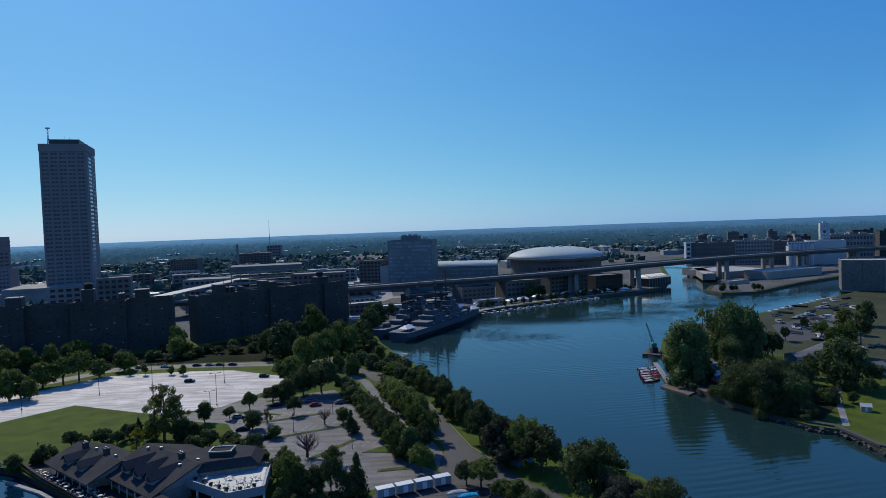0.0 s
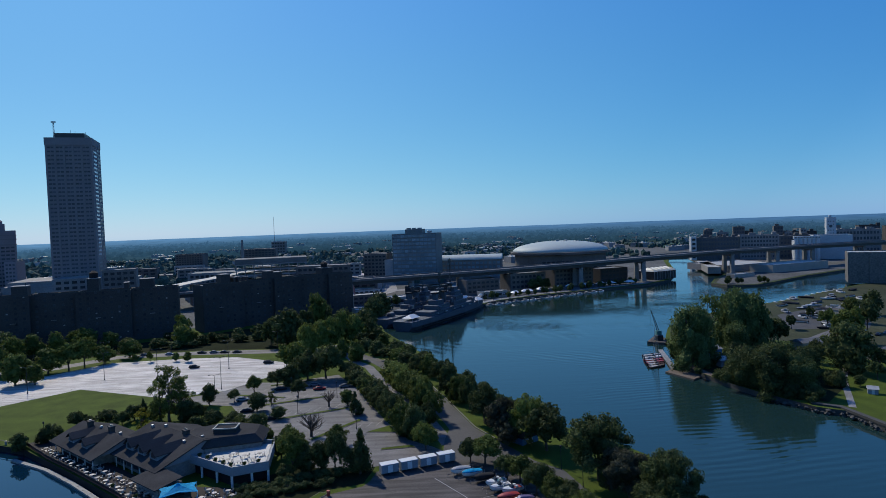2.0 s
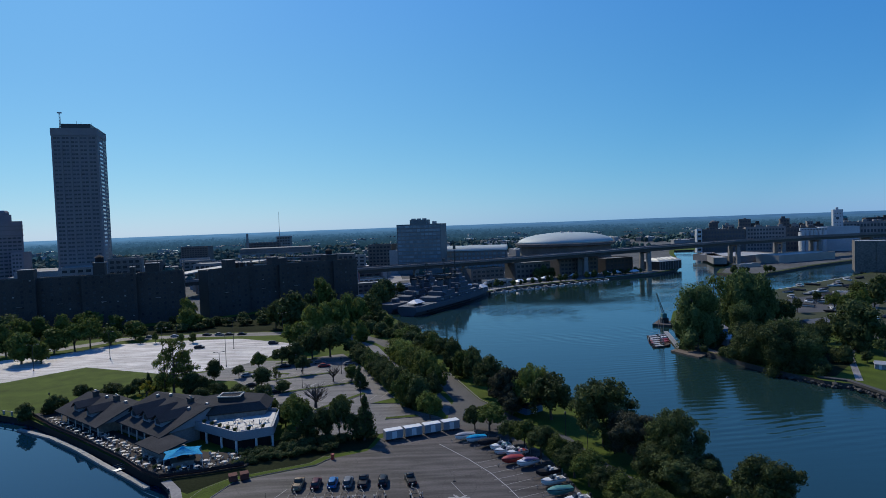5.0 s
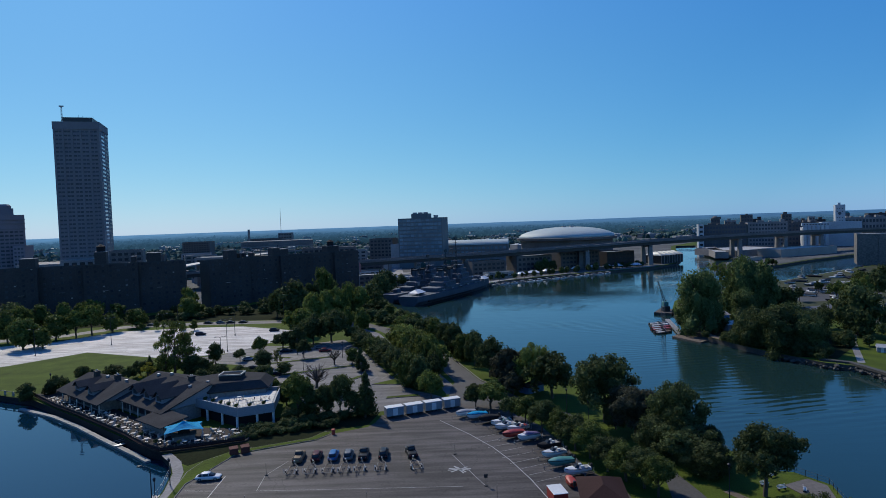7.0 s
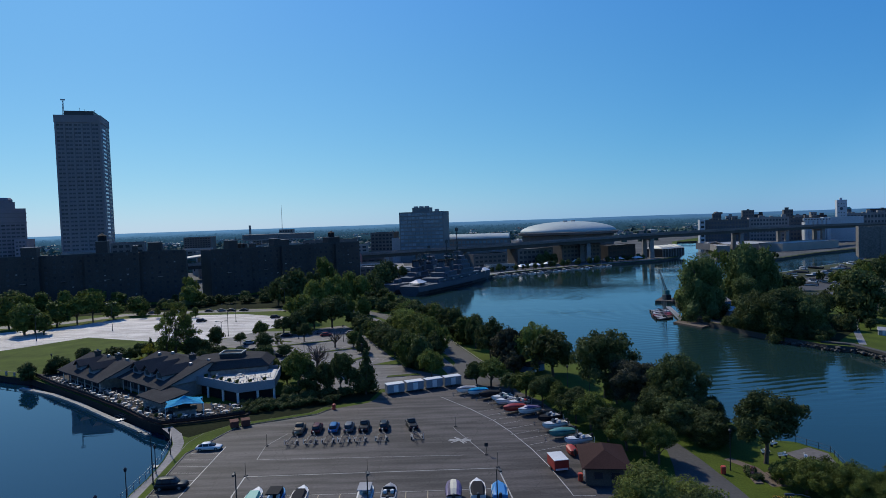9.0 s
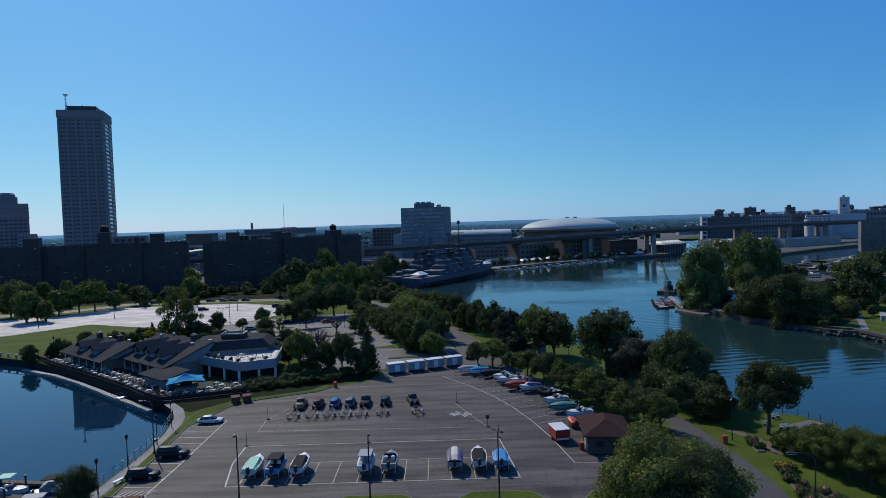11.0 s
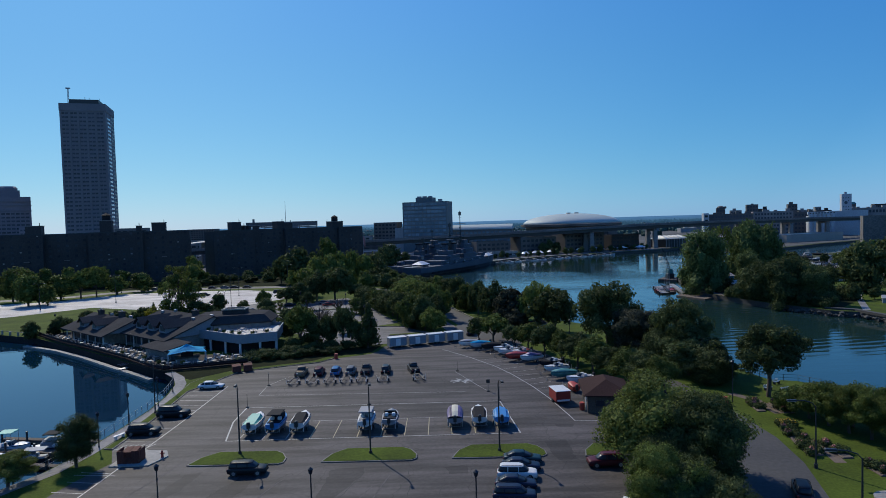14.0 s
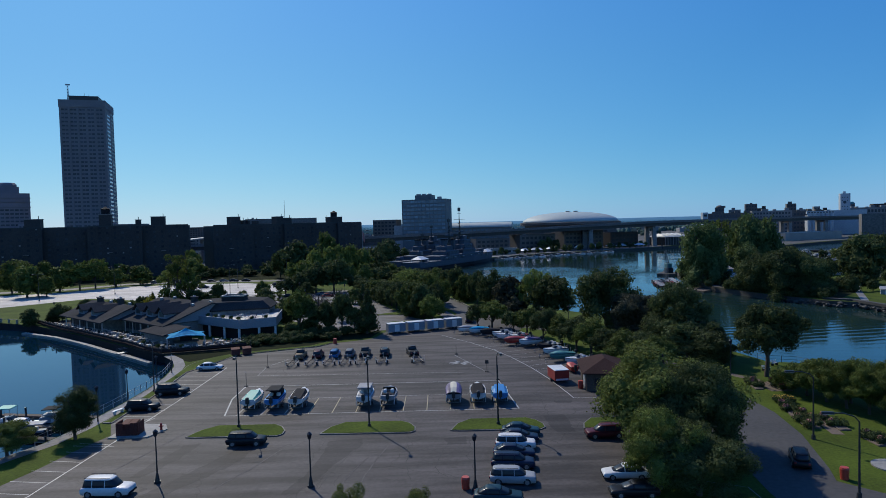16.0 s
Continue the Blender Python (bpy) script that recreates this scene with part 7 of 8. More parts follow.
part("body", Geo().loft([[(0, -0.7, 0.1), (1.7, -0.7, 0.1), (1.7, 0.7, 0.1), (0, 0.7, 0.1)], [(-0.05, -0.8, 1.25), (1.75, -0.8, 1.25), (1.75, 0.8, 1.45), (-0.05, 0.8, 1.45)]]), REDBOARD, ob)
for q in (0, 0.88):
    part("lid", Geo().loft([[(q, -0.78, 1.26), (q + 0.84, -0.78, 1.26), (q + 0.84, 0.78, 1.46), (q, 0.78, 1.46)], [(q, -0.78, 1.32), (q + 0.84, -0.78, 1.32), (q + 0.84, 0.78, 1.52), (q, 0.78, 1.52)]]), REDBOARD, ob)
part("skid", Geo().box(0.1, 1.6, -0.5, -0.4, 0, 0.1).box(0.1, 1.6, 0.4, 0.5, 0, 0.1), DARKMETAL, ob)
ob = thing("fire_hydrant", "red fire hydrant on the kerbed pad", "hydrant", -34.6, 78.2, 0.16)
part("barrel", Geo().tube((0, 0, 0), (0, 0, 0.75), 0.16, 0.14, 10).tube((-0.28, 0, 0.5), (0.28, 0, 0.5), 0.08, 0.08, 8), RED, ob)
part("bonnet", Geo().dome((0, 0, 0.75), 0.16, 0.16, 0.14, 10, 3), RED, ob)

# shed by the boats
ob = thing("garage_shed", "small brown shed with a hipped shingle roof", "shed", 25.6, 94.6, 0.02, -8)
part("wall", Geo().box(-3.0, 3.0, -4.4, 4.4, 0, 2.65), WOOD, ob, "dark brown board wall")
part("roof", Geo().loft([[(-3.6, -5.0, 2.6), (3.6, -5.0, 2.6), (3.6, 5.0, 2.6), (-3.6, 5.0, 2.6)], [(-3.6, -5.0, 2.74), (3.6, -5.0, 2.74), (3.6, 5.0, 2.74), (-3.6, 5.0, 2.74)], [(-0.05, -1.6, 4.3), (0.05, -1.6, 4.3), (0.05, 1.6, 4.3), (-0.05, 1.6, 4.3)]]), REDROOF, ob)
d = part("garage_door", Geo().box(-3.06, -3.0, -3.4, -0.6, 0.1, 2.4), BLUEWHITE, ob, "pale blue roller door")
for i in range(4):
    part("door_panel", Geo().box(-3.09, -3.06, -3.3, -0.7, 0.2 + 0.55 * i, 0.68 + 0.55 * i), BLUEWHITE, d)
part("side_door", Geo().box(-3.05, -3.0, 1.2, 2.2, 0, 2.1), DARKMETAL, ob)
windows(ob, (-2.4, -4.4, 1.0), 0, 2, 1, 2.4, 1.0, 1.2, 0.9, DARKGLASS)

# small signs and posts on the lot
for x, y, h in ((-30.2, 99.5, 2.2), (9.9, 98.9, 2.4), (-30.3, 113, 2.2), (8.6, 104.4, 2.0), (-10.8, 98.9, 2.2), (4.0, 119.5, 1.9), (-37.5, 127.5, 2.2), (6, 153.5, 1.8)):
    ob = thing("sign_post", "thin steel sign post in a weighted base", "sign", x, y, 0.02)
    part("base", Geo().tube((0, 0, 0), (0, 0, 0.14), 0.32, 0.28, 10), RUBBER, ob)
    part("post", Geo().tube((0, 0, 0.1), (0, 0, h), 0.035, 0.035, 6), DARKMETAL, ob)
    if x == 8.6:
        part("plate", Geo().box(-0.3, 0.3, -0.05, -0.03, h - 0.6, h), DARKMETAL, ob, "dark square sign plate")
    else:
        part("cap", Geo().tube((0, 0, h), (0, 0, h + 0.05), 0.06, 0.03, 6), METAL, ob)

# ---- waterfront restaurant ----
def gable(parent, x0, x1, y0, y1, eave, ridge, m, over=0.6, name="roof"):
    """A gable roof with its ridge along x and a visible thickness."""
    ym = (y0 + y1) / 2
    g = Geo()
    for a, b in ((y0 - over, ym), (y1 + over, ym)):
        za = eave - over * (ridge - eave) / (ym - y0)
        up = [(x0 - over, a, za), (x1 + over, a, za), (x1 + over, b, ridge), (x0 - over, b, ridge)]
        lo = [(x, y, z - 0.25) for x, y, z in up]
        f = up if a < b else up[::-1]
        l = lo if a < b else lo[::-1]
        g.loft([l, f])
    part(name, g, m, parent)
    part("gable_wall", Geo().loft([[(x0, y0, eave), (x0, y1, eave), (x0, ym, ridge - 0.25)], [(x1, y0, eave), (x1, y1, eave), (x1, ym, ridge - 0.25)]]), BLUEWHITE, parent)


def dormer(parent, x, y, z, w=3.4, d=8, h=1.7):
    b = part("dormer", Geo().box(x - w / 2, x + w / 2, y, y + d, z - 0.9, z + 0.5), BLUEWHITE, parent, "pale dormer cheek and face")
    g = Geo()
    for s in (-1, 1):
        up = [(x + s * (w / 2 + 0.4), y - 0.6, z + 0.3), (x, y - 0.6, z + h), (x, y + d, z + h), (x + s * (w / 2 + 0.4), y + d, z + 0.3)]
        up = up if s < 0 else up[::-1]
        g.loft([[(a, q, c - 0.15) for a, q, c in up][::-1], up[::-1]])
    part("dormer_roof", g, SHINGLE, b)
    part("dormer_gable", Geo().loft([[(x - w / 2, y, z + 0.4), (x + w / 2, y, z + 0.4), (x, y, z + h - 0.2)], [(x - w / 2, y + d, z + 0.4), (x + w / 2, y + d, z + 0.4), (x, y + d, z + h - 0.2)]]), BLUEWHITE, b)
    part("dormer_window", Geo().box(x - 1.0, x + 1.0, y - 0.05, y, z - 0.5, z + 0.7), DARKGLASS, b)


def restaurant():
    ob = thing("restaurant", "rambling waterfront restaurant with grey shingle roofs and dormers", "restaurant", -62, 143, 0, -40.9)
    part("wall", Geo().box(-25, -0.5, 2.0, 23, 0, 3.4).box(-46, -25, -2.5, 11, 0, 3.1), DARKCONC, ob)
    gable(ob, -25, 0, 0.6, 24.4, 3.6, 7.5, SHINGLE)
    gable(ob, -47, -22, -4.2, 12, 3.3, 6.3, SHINGLE, name="side_roof")
    for x in (-17.5, -11.5, -5.5):
        dormer(ob, x, 2.8, 5.3, 3.4, 8, 2.0)
    for x in (-38.5, -30.5):
        dormer(ob, x, -2.6, 4.7, 3.2, 6, 1.7)
    for x, y, z in ((-30.9, 4.4, 7.3), (-41.3, 3.4, 7.2), (-8, 12.5, 8.2)):
        c = part("chimney", Geo().box(x - 0.8, x + 0.8, y - 0.55, y + 0.55, 4, z), BRICK, ob)
        part("chimney_cap", Geo().bbox(x - 0.95, x + 0.95, y - 0.7, y + 0.7, z, z + 0.25, 0.05), BRICK, c)
        for s in (-0.4, 0.4):
            part("flue", Geo().tube((x + s, y, z + 0.25), (x + s, y, z + 0.6), 0.18, 0.16, 8), METAL, c)
    for x, y, z in ((-18, 12.5, 7.4), (-22, 11, 7), (-3, 14, 6.9), (-26, 4.5, 6.2), (-36, 4, 6.2), (-4.4, 10, 6.6), (-2, 16, 6.2)):
        part("roof_vent", Geo().bbox(x - 0.4, x + 0.4, y - 0.35, y + 0.35, z - 0.7, z + 0.6, 0.08), METAL, ob)
    for i in range(6):
        part("veranda_post", Geo().box(-46 + i * 4.6 - 0.1, -46 + i * 4.6 + 0.1, -3.8, -3.6, 0, 3.3), WHITE, ob)
        part("veranda_post", Geo().box(-21 + i * 4.1 - 0.1, -21 + i * 4.1 + 0.1, 0.9, 1.1, 0, 3.5), WHITE, ob)
    windows(ob, (-24, 2.0, 0.6), 0, 7, 1, 3.2, 2.4, 2.4, 2.0, DARKGLASS)
    windows(ob, (-46, -2.5, 0.6), 0, 7, 1, 3.0, 2.4, 2.4, 2.0, DARKGLASS)
    part("bar_roof", Geo().loft([[(-3, -4.0, 2.5), (8.5, -4.0, 2.5), (8.5, 2.5, 3.4), (-3, 2.5, 3.4)], [(-3, -4.0, 2.7), (8.5, -4.0, 2.7), (8.5, 2.5, 3.7), (-3, 2.5, 3.7)]]), SHINGLE, ob)
    part("bar_wall", Geo().box(-2, 8, -3.0, 2.5, 0, 2.5), DARKCONC, ob)
    return ob


restaurant()


def deck_wing():
    ob = thing("deck_wing", "restaurant wing with a white-walled roof terrace", "building")
    low = [(-56.6, 152), (-44.4, 142.2), (-37.4, 145), (-39.5, 157), (-52, 160), (-60, 155)]
    top = [(-57.4, 150.8), (-43.6, 140.3), (-36.1, 143.4), (-38, 158), (-52, 161.5), (-61.5, 155)]
    # black colour stands in for dark glass and shade under the overhang
    part("wall", Geo().prism(low, 0, 2.7), BLACKCANVAS, ob, "recessed dark-glass ground floor, overhang shade painted in")
    # white fascia and parapet take a blue tone darkened for shade
    part("terrace_slab", Geo().prism(top, 2.7, 3.9), BLUEWHITE, ob, "broad white fascia band")
    for (x0, y0), (x1, y1) in zip(top, top[1:] + top[:1]):
        d = Vector((x1 - x0, y1 - y0)).normalized()
        n = Vector((-d.y, d.x)) * 0.25
        part("terrace_wall", Geo().prism([(x0, y0), (x1, y1), (x1 + n.x, y1 + n.y), (x0 + n.x, y0 + n.y)], 3.9, 4.75), BLUEWHITE, ob, "white terrace parapet")
    part("terrace_floor", Geo().prism([(-56.4, 151), (-43.8, 141.2), (-37, 144), (-38.8, 157), (-51.5, 160), (-60, 154.4)], 3.9, 4.0), PALEROOF, ob, "sunlit pale terrace floor")
    for x, y in ((-43.8, 140.7), (-48.2, 144.1), (-52.8, 147.6), (-39.8, 142.3), (-36.5, 143.9)):
        part("column", Geo().box(x - 0.22, x + 0.22, y - 0.1, y + 0.34, 0, 2.7), WHITE, ob)
    up = [(-60.5, 157.5), (-53.5, 152.2), (-41, 155.5), (-41.5, 164), (-52, 168), (-61, 163)]
    part("upper_wall", Geo().prism(up, 3.9, 5.4), DARKCONC, ob)
    cx, cy = -50, 160
    part("mansard", Geo().loft([[(cx + (x - cx) * s, cy + (y - cy) * s, z) for x, y in up] for z, s in ((5.2, 1.06), (5.5, 1.08), (7.2, 0.84))]), SHINGLE, ob, "dark sloped mansard roof")
    part("rooflight", Geo().bbox(-53, -47.5, 157, 161, 7.2, 8.2, 0.2), SHINGLE, ob, "dark roof box")
    for x0, x1, y0, y1 in ((-53.1, -47.4, 156.9, 157.2), (-53.1, -47.4, 160.8, 161.1), (-53.1, -52.8, 157.2, 160.8), (-47.7, -47.4, 157.2, 160.8)):
        part("rim", Geo().box(x0, x1, y0, y1, 8.2, 8.5), CREAM, ob, "pale metal rim")


deck_wing()
setting("patio_deck", Geo().prism([(-112, 178), (-98.6, 165), (-85.4, 154), (-68.4, 139), (-60.6, 131), (-55, 126.8), (-47, 128.9), (-39.4, 131.6), (-37.5, 137), (-44, 140), (-62, 143.5), (-84, 163), (-104, 181)], 0, 0.35), DECKWOOD, "dark wooden patio deck round the restaurant", "deck")


def canopy():
    ob = thing("patio_canopy", "square blue fabric canopy over the patio bar", "canopy", -53.2, 134.4, 0.35, 22)
    r = []
    for z, q in ((2.3, 1.0), (2.36, 0.99), (2.62, 0.74), (2.95, 0.46), (3.4, 0.2), (3.75, 0.05), (3.85, 0.01)):
        r.append([(3.9 * q * x, 2.9 * q * y, z + (0.34 if k % 2 and q > 0.9 else 0.12 if k % 2 and q > 0.4 else 0)) for k, (x, y) in enumerate(((-1, -1), (0, -0.8), (1, -1), (0.84, 0), (1, 1), (0, 0.8), (-1, 1), (-0.84, 0)))])
    part("fabric", Geo().loft(r), BLUECANVAS, ob, "bright blue tensioned fabric")
    for x in (-3.7, 3.7):
        for y in (-2.7, 2.7):
            part("post", Geo().tube((x, y, 0), (x, y, 2.4), 0.07, 0.07, 8), WHITE, ob)
    b = part("bar_counter", Geo().bbox(-2.2, 2.2, -1.6, 1.6, 0, 1.1, 0.06), DARKCONC, ob)
    part("counter_top", Geo().bbox(-2.5, 2.5, -1.9, 1.9, 1.1, 1.2, 0.04), WOOD, b)
    part("bar_shelf", Geo().box(-1.2, 1.2, -0.4, 0.4, 1.2, 2.0), BLACKCANVAS, b)


canopy()
TABLE_TOP = Geo().tube((0, 0, 0.70), (0, 0, 0.75), 0.55, 0.55, 12).mesh("tabletop", PATIOWOOD)
TABLE_LEG = Geo().tube((0, 0, 0), (0, 0, 0.04), 0.3, 0.3, 8).tube((0, 0, 0.04), (0, 0, 0.7), 0.05, 0.05, 6).mesh("pedestal", METAL)
SEAT = Geo().bbox(-0.24, 0.24, -0.24, 0.24, 0.42, 0.48, 0.03).mesh("seat", PATIOWOOD)
BACK = Geo().bbox(-0.24, 0.24, 0.2, 0.26, 0.48, 0.92, 0.02).mesh("backrest", PATIOWOOD)
LEG = Geo().tube((0, -0.2, 0), (0, -0.2, 0.42), 0.025, 0.025, 5).tube((0, 0.2, 0), (0, 0.2, 0.42), 0.025, 0.025, 5).tube((0, -0.2, 0.2), (0, 0.2, 0.2), 0.02, 0.02, 4).mesh("leg_frame", METAL)
_p = random.Random(13)


def table_set(x, y, z, chairs=4):
    ob = thing("patio_table", "round pale wooden patio table on a metal pedestal", "table", x, y, z, 0, "patio tables")
    part("tabletop", TABLE_TOP, None, ob)
    part("pedestal", TABLE_LEG, None, ob)
    a0 = _p.uniform(0, 90)
    for k in range(chairs):
        a = radians(a0 + 360 / chairs * k)
        c = thing("patio_chair", "pale wooden patio chair at a round table", "chair", x + 0.85 * math.cos(a), y + 0.85 * math.sin(a), z, math.degrees(a) - 90, "patio chairs")
        part("seat", SEAT, None, c)
        part("backrest", BACK, None, c)
        for lx in (-0.2, 0.2):
            at_local(part("leg_frame", LEG, None, c), lx, 0, 0)


for i in range(19):                                           # along the water
    t = i / 18
    bx, by = -60.5 - 42 * t, 133.2 + 38 * t
    for k in range(2 if i < 11 else 1):
        table_set(bx + 2.0 * k + _p.uniform(-0.4, 0.4), by + 2.1 * k + _p.uniform(-0.4, 0.4), 0.35, 3 if i < 11 else 2)
for x, y in ((-57.5, 132.2), (-55, 131), (-51.6, 130.6), (-49, 131), (-46.5, 131.6), (-44, 132.8), (-42, 134.5), (-48.3, 134), (-46.2, 136), (-43.5, 137), (-48, 138), (-58.5, 136), (-59.5, 138.5)):
    table_set(x, y, 0.35, 3)
for x, y in ((-51.5, 149.6), (-48.6, 147.4), (-46, 145.8), (-43.4, 144.2), (-40.6, 145.6), (-39.6, 149), (-42.8, 148), (-46, 150)):
    table_set(x, y, 4.0, 2)
for x, y, z in ((-44.4, 142.2, 4.0), (-46.6, 143.9, 4.0), (-49, 145.7, 4.0), (-51.4, 147.6, 4.0), (-53.8, 149.4, 4.0), (-41.4, 142.4, 4.0), (-38.6, 143.8, 4.0), (-57.8, 131, 0.35), (-52.5, 129.9, 0.35), (-63, 136, 0.35), (-71, 142.5, 0.35)):
    ob = thing("planter_tub", "dark round planter with low shrubs", "planter", x, y, z)
    part("tub", Geo().tube((0, 0, 0), (0, 0, 0.5), 0.35, 0.45, 10), DARKCONC, ob)
    part("shrub", crown_mesh([(0, 0, 0.8, 0.45, 0.4), (0.2, 0.1, 1.0, 0.3, 0.3)], 160, 0.12, 3, LEAF_DARK), None, ob)

# patio front rail
ob = thing("patio_rail", "dark timber rail and panels along the patio edge", "railing", kind="structure")
edge = [(-111.5, 177), (-98.4, 164.7), (-85.2, 153.7), (-68.2, 138.7), (-60.4, 130.8), (-55.1, 126.7), (-47, 128.8), (-39.5, 131.5)]
for (x0, y0), (x1, y1) in zip(edge, edge[1:]):
    L = math.hypot(x1 - x0, y1 - y0)
    n = max(2, int(L / 2.2))
    part("rail", Geo().tube((x0, y0, 1.4), (x1, y1, 1.4), 0.05, 0.05, 5), WOOD, ob)
    for k in range(n):
        t = k / n
        part("post", Geo().box(x0 + (x1 - x0) * t - 0.07, x0 + (x1 - x0) * t + 0.07, y0 + (y1 - y0) * t - 0.07, y0 + (y1 - y0) * t + 0.07, 0.35, 1.45), WOOD, ob)
    part("skirt", Geo().tube((x0, y0, 0.75), (x1, y1, 0.75), 0.32, 0.32, 4), REDROOF, ob)
    part("fascia", Geo().tube((x0, y0, 1.12), (x1, y1, 1.12), 0.12, 0.12, 4), DECKWOOD, ob)

# floating dock in the basin
ob = thing("floating_dock", "long narrow pale floating dock beside the seawall", "dock", kind="structure")
line = [(-110.5, 170), (-96.5, 161.2), (-84.8, 151.5), (-72.2, 139.8), (-62.2, 131), (-57.5, 126.6)]
k = 0
for (x0, y0), (x1, y1) in zip(line, line[1:]):
    n = 5
    for i in range(n):
        t0, t1 = i / n + 0.004, (i + 1) / n - 0.004
        part("dock_panel", Geo().prism(strip_pts([(x0 + (x1 - x0) * t0, y0 + (y1 - y0) * t0), (x0 + (x1 - x0) * t1, y0 + (y1 - y0) * t1)], 1.15), -1.75, -1.3), CONCRETE, ob)
g = Geo()
solo("gangway", Geo().box(-0.6, 0.6, 0, 6, 0, 0.12).tube((-0.6, 0, 1), (-0.6, 6, 1), 0.04, 0.04, 5).tube((0.6, 0, 1), (0.6, 6, 1), 0.04, 0.04, 5), METAL, "grey metal gangway down to the dock", "gangway", -68.5, 135.8, -1.2, -35)

# promenade railing
ob = thing("promenade_rail", "dark metal railing along the seawall walk", "railing", kind="structure")
line = [(-58.5, 49.5), (-49.5, 70.2), (-47.7, 74), (-46.7, 80), (-46.2, 92), (-46.2, 100), (-47, 108), (-48.7, 116), (-51.2, 122)]
for (x0, y0), (x1, y1) in zip(line, line[1:]):
    n = max(2, round(math.hypot(x1 - x0, y1 - y0) / 2.2))
    for zz in (0.6, 1.1):
        part("rail", Geo().tube((x0, y0, zz), (x1, y1, zz), 0.025, 0.025, 5), METAL, ob)
    for k in range(n):
        part("post", Geo().tube((x0 + (x1 - x0) * k / n, y0 + (y1 - y0) * k / n, 0), (x0 + (x1 - x0) * k / n, y0 + (y1 - y0) * k / n, 1.15), 0.05, 0.05, 6), METAL, ob)
for x, y in ((-46.5, 110.5), (-45.4, 102), (-45.6, 92.5), (-45.0, 83)):
    post_lamp(x, y, 4.6, 0.03, "slim waterside lamp post", 0.18)
ob = thing("north_rail", "pale posts and rail along the basin edge", "railing", kind="structure")
for i in range(26):
    x, y = -111 - 3.4 * i, 175.2 + 1.75 * i
    part("post", Geo().box(x - 0.2, x + 0.2, y - 0.2, y + 0.2, 0, 1.1), CREAM, ob)
part("rail", Geo().tube((-111, 175.2, 1.0), (-196, 219, 1.0), 0.08, 0.08, 5), DARKMETAL, ob)
solo("bench", Geo().bbox(-0.9, 0.9, -0.25, 0.25, 0.4, 0.5, 0.04).box(-0.7, -0.55, -0.2, 0.2, 0, 0.4).box(0.55, 0.7, -0.2, 0.2, 0, 0.4), WHITE, "white slab bench beside the walk", "bench", -43.8, 86.0, 0.19, 70)
# moored boats and slips in the near basin
for i, (x, y, a) in enumerate(((-60.8, 84.4, 8), (-54.6, 83.4, 190), (-60.4, 88.9, 4), (-54.4, 87.8, 186), (-66.2, 89.8, 10), (-67, 85.2, 185))):
    ob = motorboat(x, y, a, (GEL, BLACKCANVAS, GEL, NAVY, GEL, CREAM)[i], GREYCANVAS, "motorboat moored at a slip dock", 4.9, -2.1, "open" if i % 2 == 0 else "cabin", 2.2, group="boats moored in the basin")
    if i in (2, 3):
        part("bimini", Geo().bbox(-1.5, 0.5, -1.0, 1.0, 2.75, 2.85, 0.04), AQUA if i == 2 else BLACKCANVAS, ob, "aqua canvas sun top" if i == 2 else "black canvas sun top")
        for u in (-1.4, 0.4):
            for v in (-0.9, 0.9):
                part("pole", Geo().tube((u, v, 0.7), (u, v, 2.75), 0.03, 0.03, 5), METAL, ob)
for i in range(3):
    ob = thing("slip_dock", "narrow wooden slip dock on dark piles", "dock", -46.8, 79.6 + 4.6 * i, -1.1, 170, "slip docks")
    part("deck", Geo().box(0, 17, -0.5, 0.5, -0.4, 0.0), WOOD, ob)
    for u in (3, 8, 12.5, 16.6):
        part("pile", Geo().tube((u, 0.62, -1.6), (u, 0.62, 1.3), 0.15, 0.14, 8), DARKMETAL, ob)

for x, y, a in ((-48.6, 109.6, 20),):
    ob = thing("swim_float", "small white floating platform by the walk", "float", x, y, -1.85, a)
    ob.matrix_basis = ob.matrix_basis @ Matrix.Scale(0.65, 4)
    part("deck", Geo().bbox(-1.2, 1.2, -0.9, 0.9, 0.3, 0.48, 0.05), CREAM, ob)
    for s in (-0.8, 0.8):
        part("pontoon", Geo().tube((s, -0.9, 0.15), (s, 0.9, 0.15), 0.22, 0.22, 8), GREYCANVAS, ob)
# ---- waterside garden ----
def flower_bed(x, y, w, d, turn, material, label):
    ob = thing("flower_bed", label, "flower bed", x, y, 0, turn)
    part("soil", Geo().bbox(-w / 2, w / 2, -d / 2, d / 2, 0, 0.16, 0.08), SOIL, ob)
    lobes = [(_p.uniform(-w / 2, w / 2), _p.uniform(-d / 2, d / 2), 0.4, 0.55, 0.5) for _ in range(int(w * d * 1.1) + 3)]
    lobes = [(a, b, 0.42, _p.uniform(0.42, 0.68), _p.uniform(0.36, 0.62)) for a, b, *_ in lobes]
    part("shrub", crown_mesh(lobes, 1400, 0.12, int(abs(x * 7)), LEAF_DARK), None, ob)
    part("blossom", crown_mesh([(a, b, c + r * 0.75, 0.52 if material is MARIGOLD else 0.34, 0.24) for a, b, c, _, r in (lobes if material is MARIGOLD else lobes[::3])], 260, 0.08, int(abs(y * 5)), material, 0.3), None, ob)


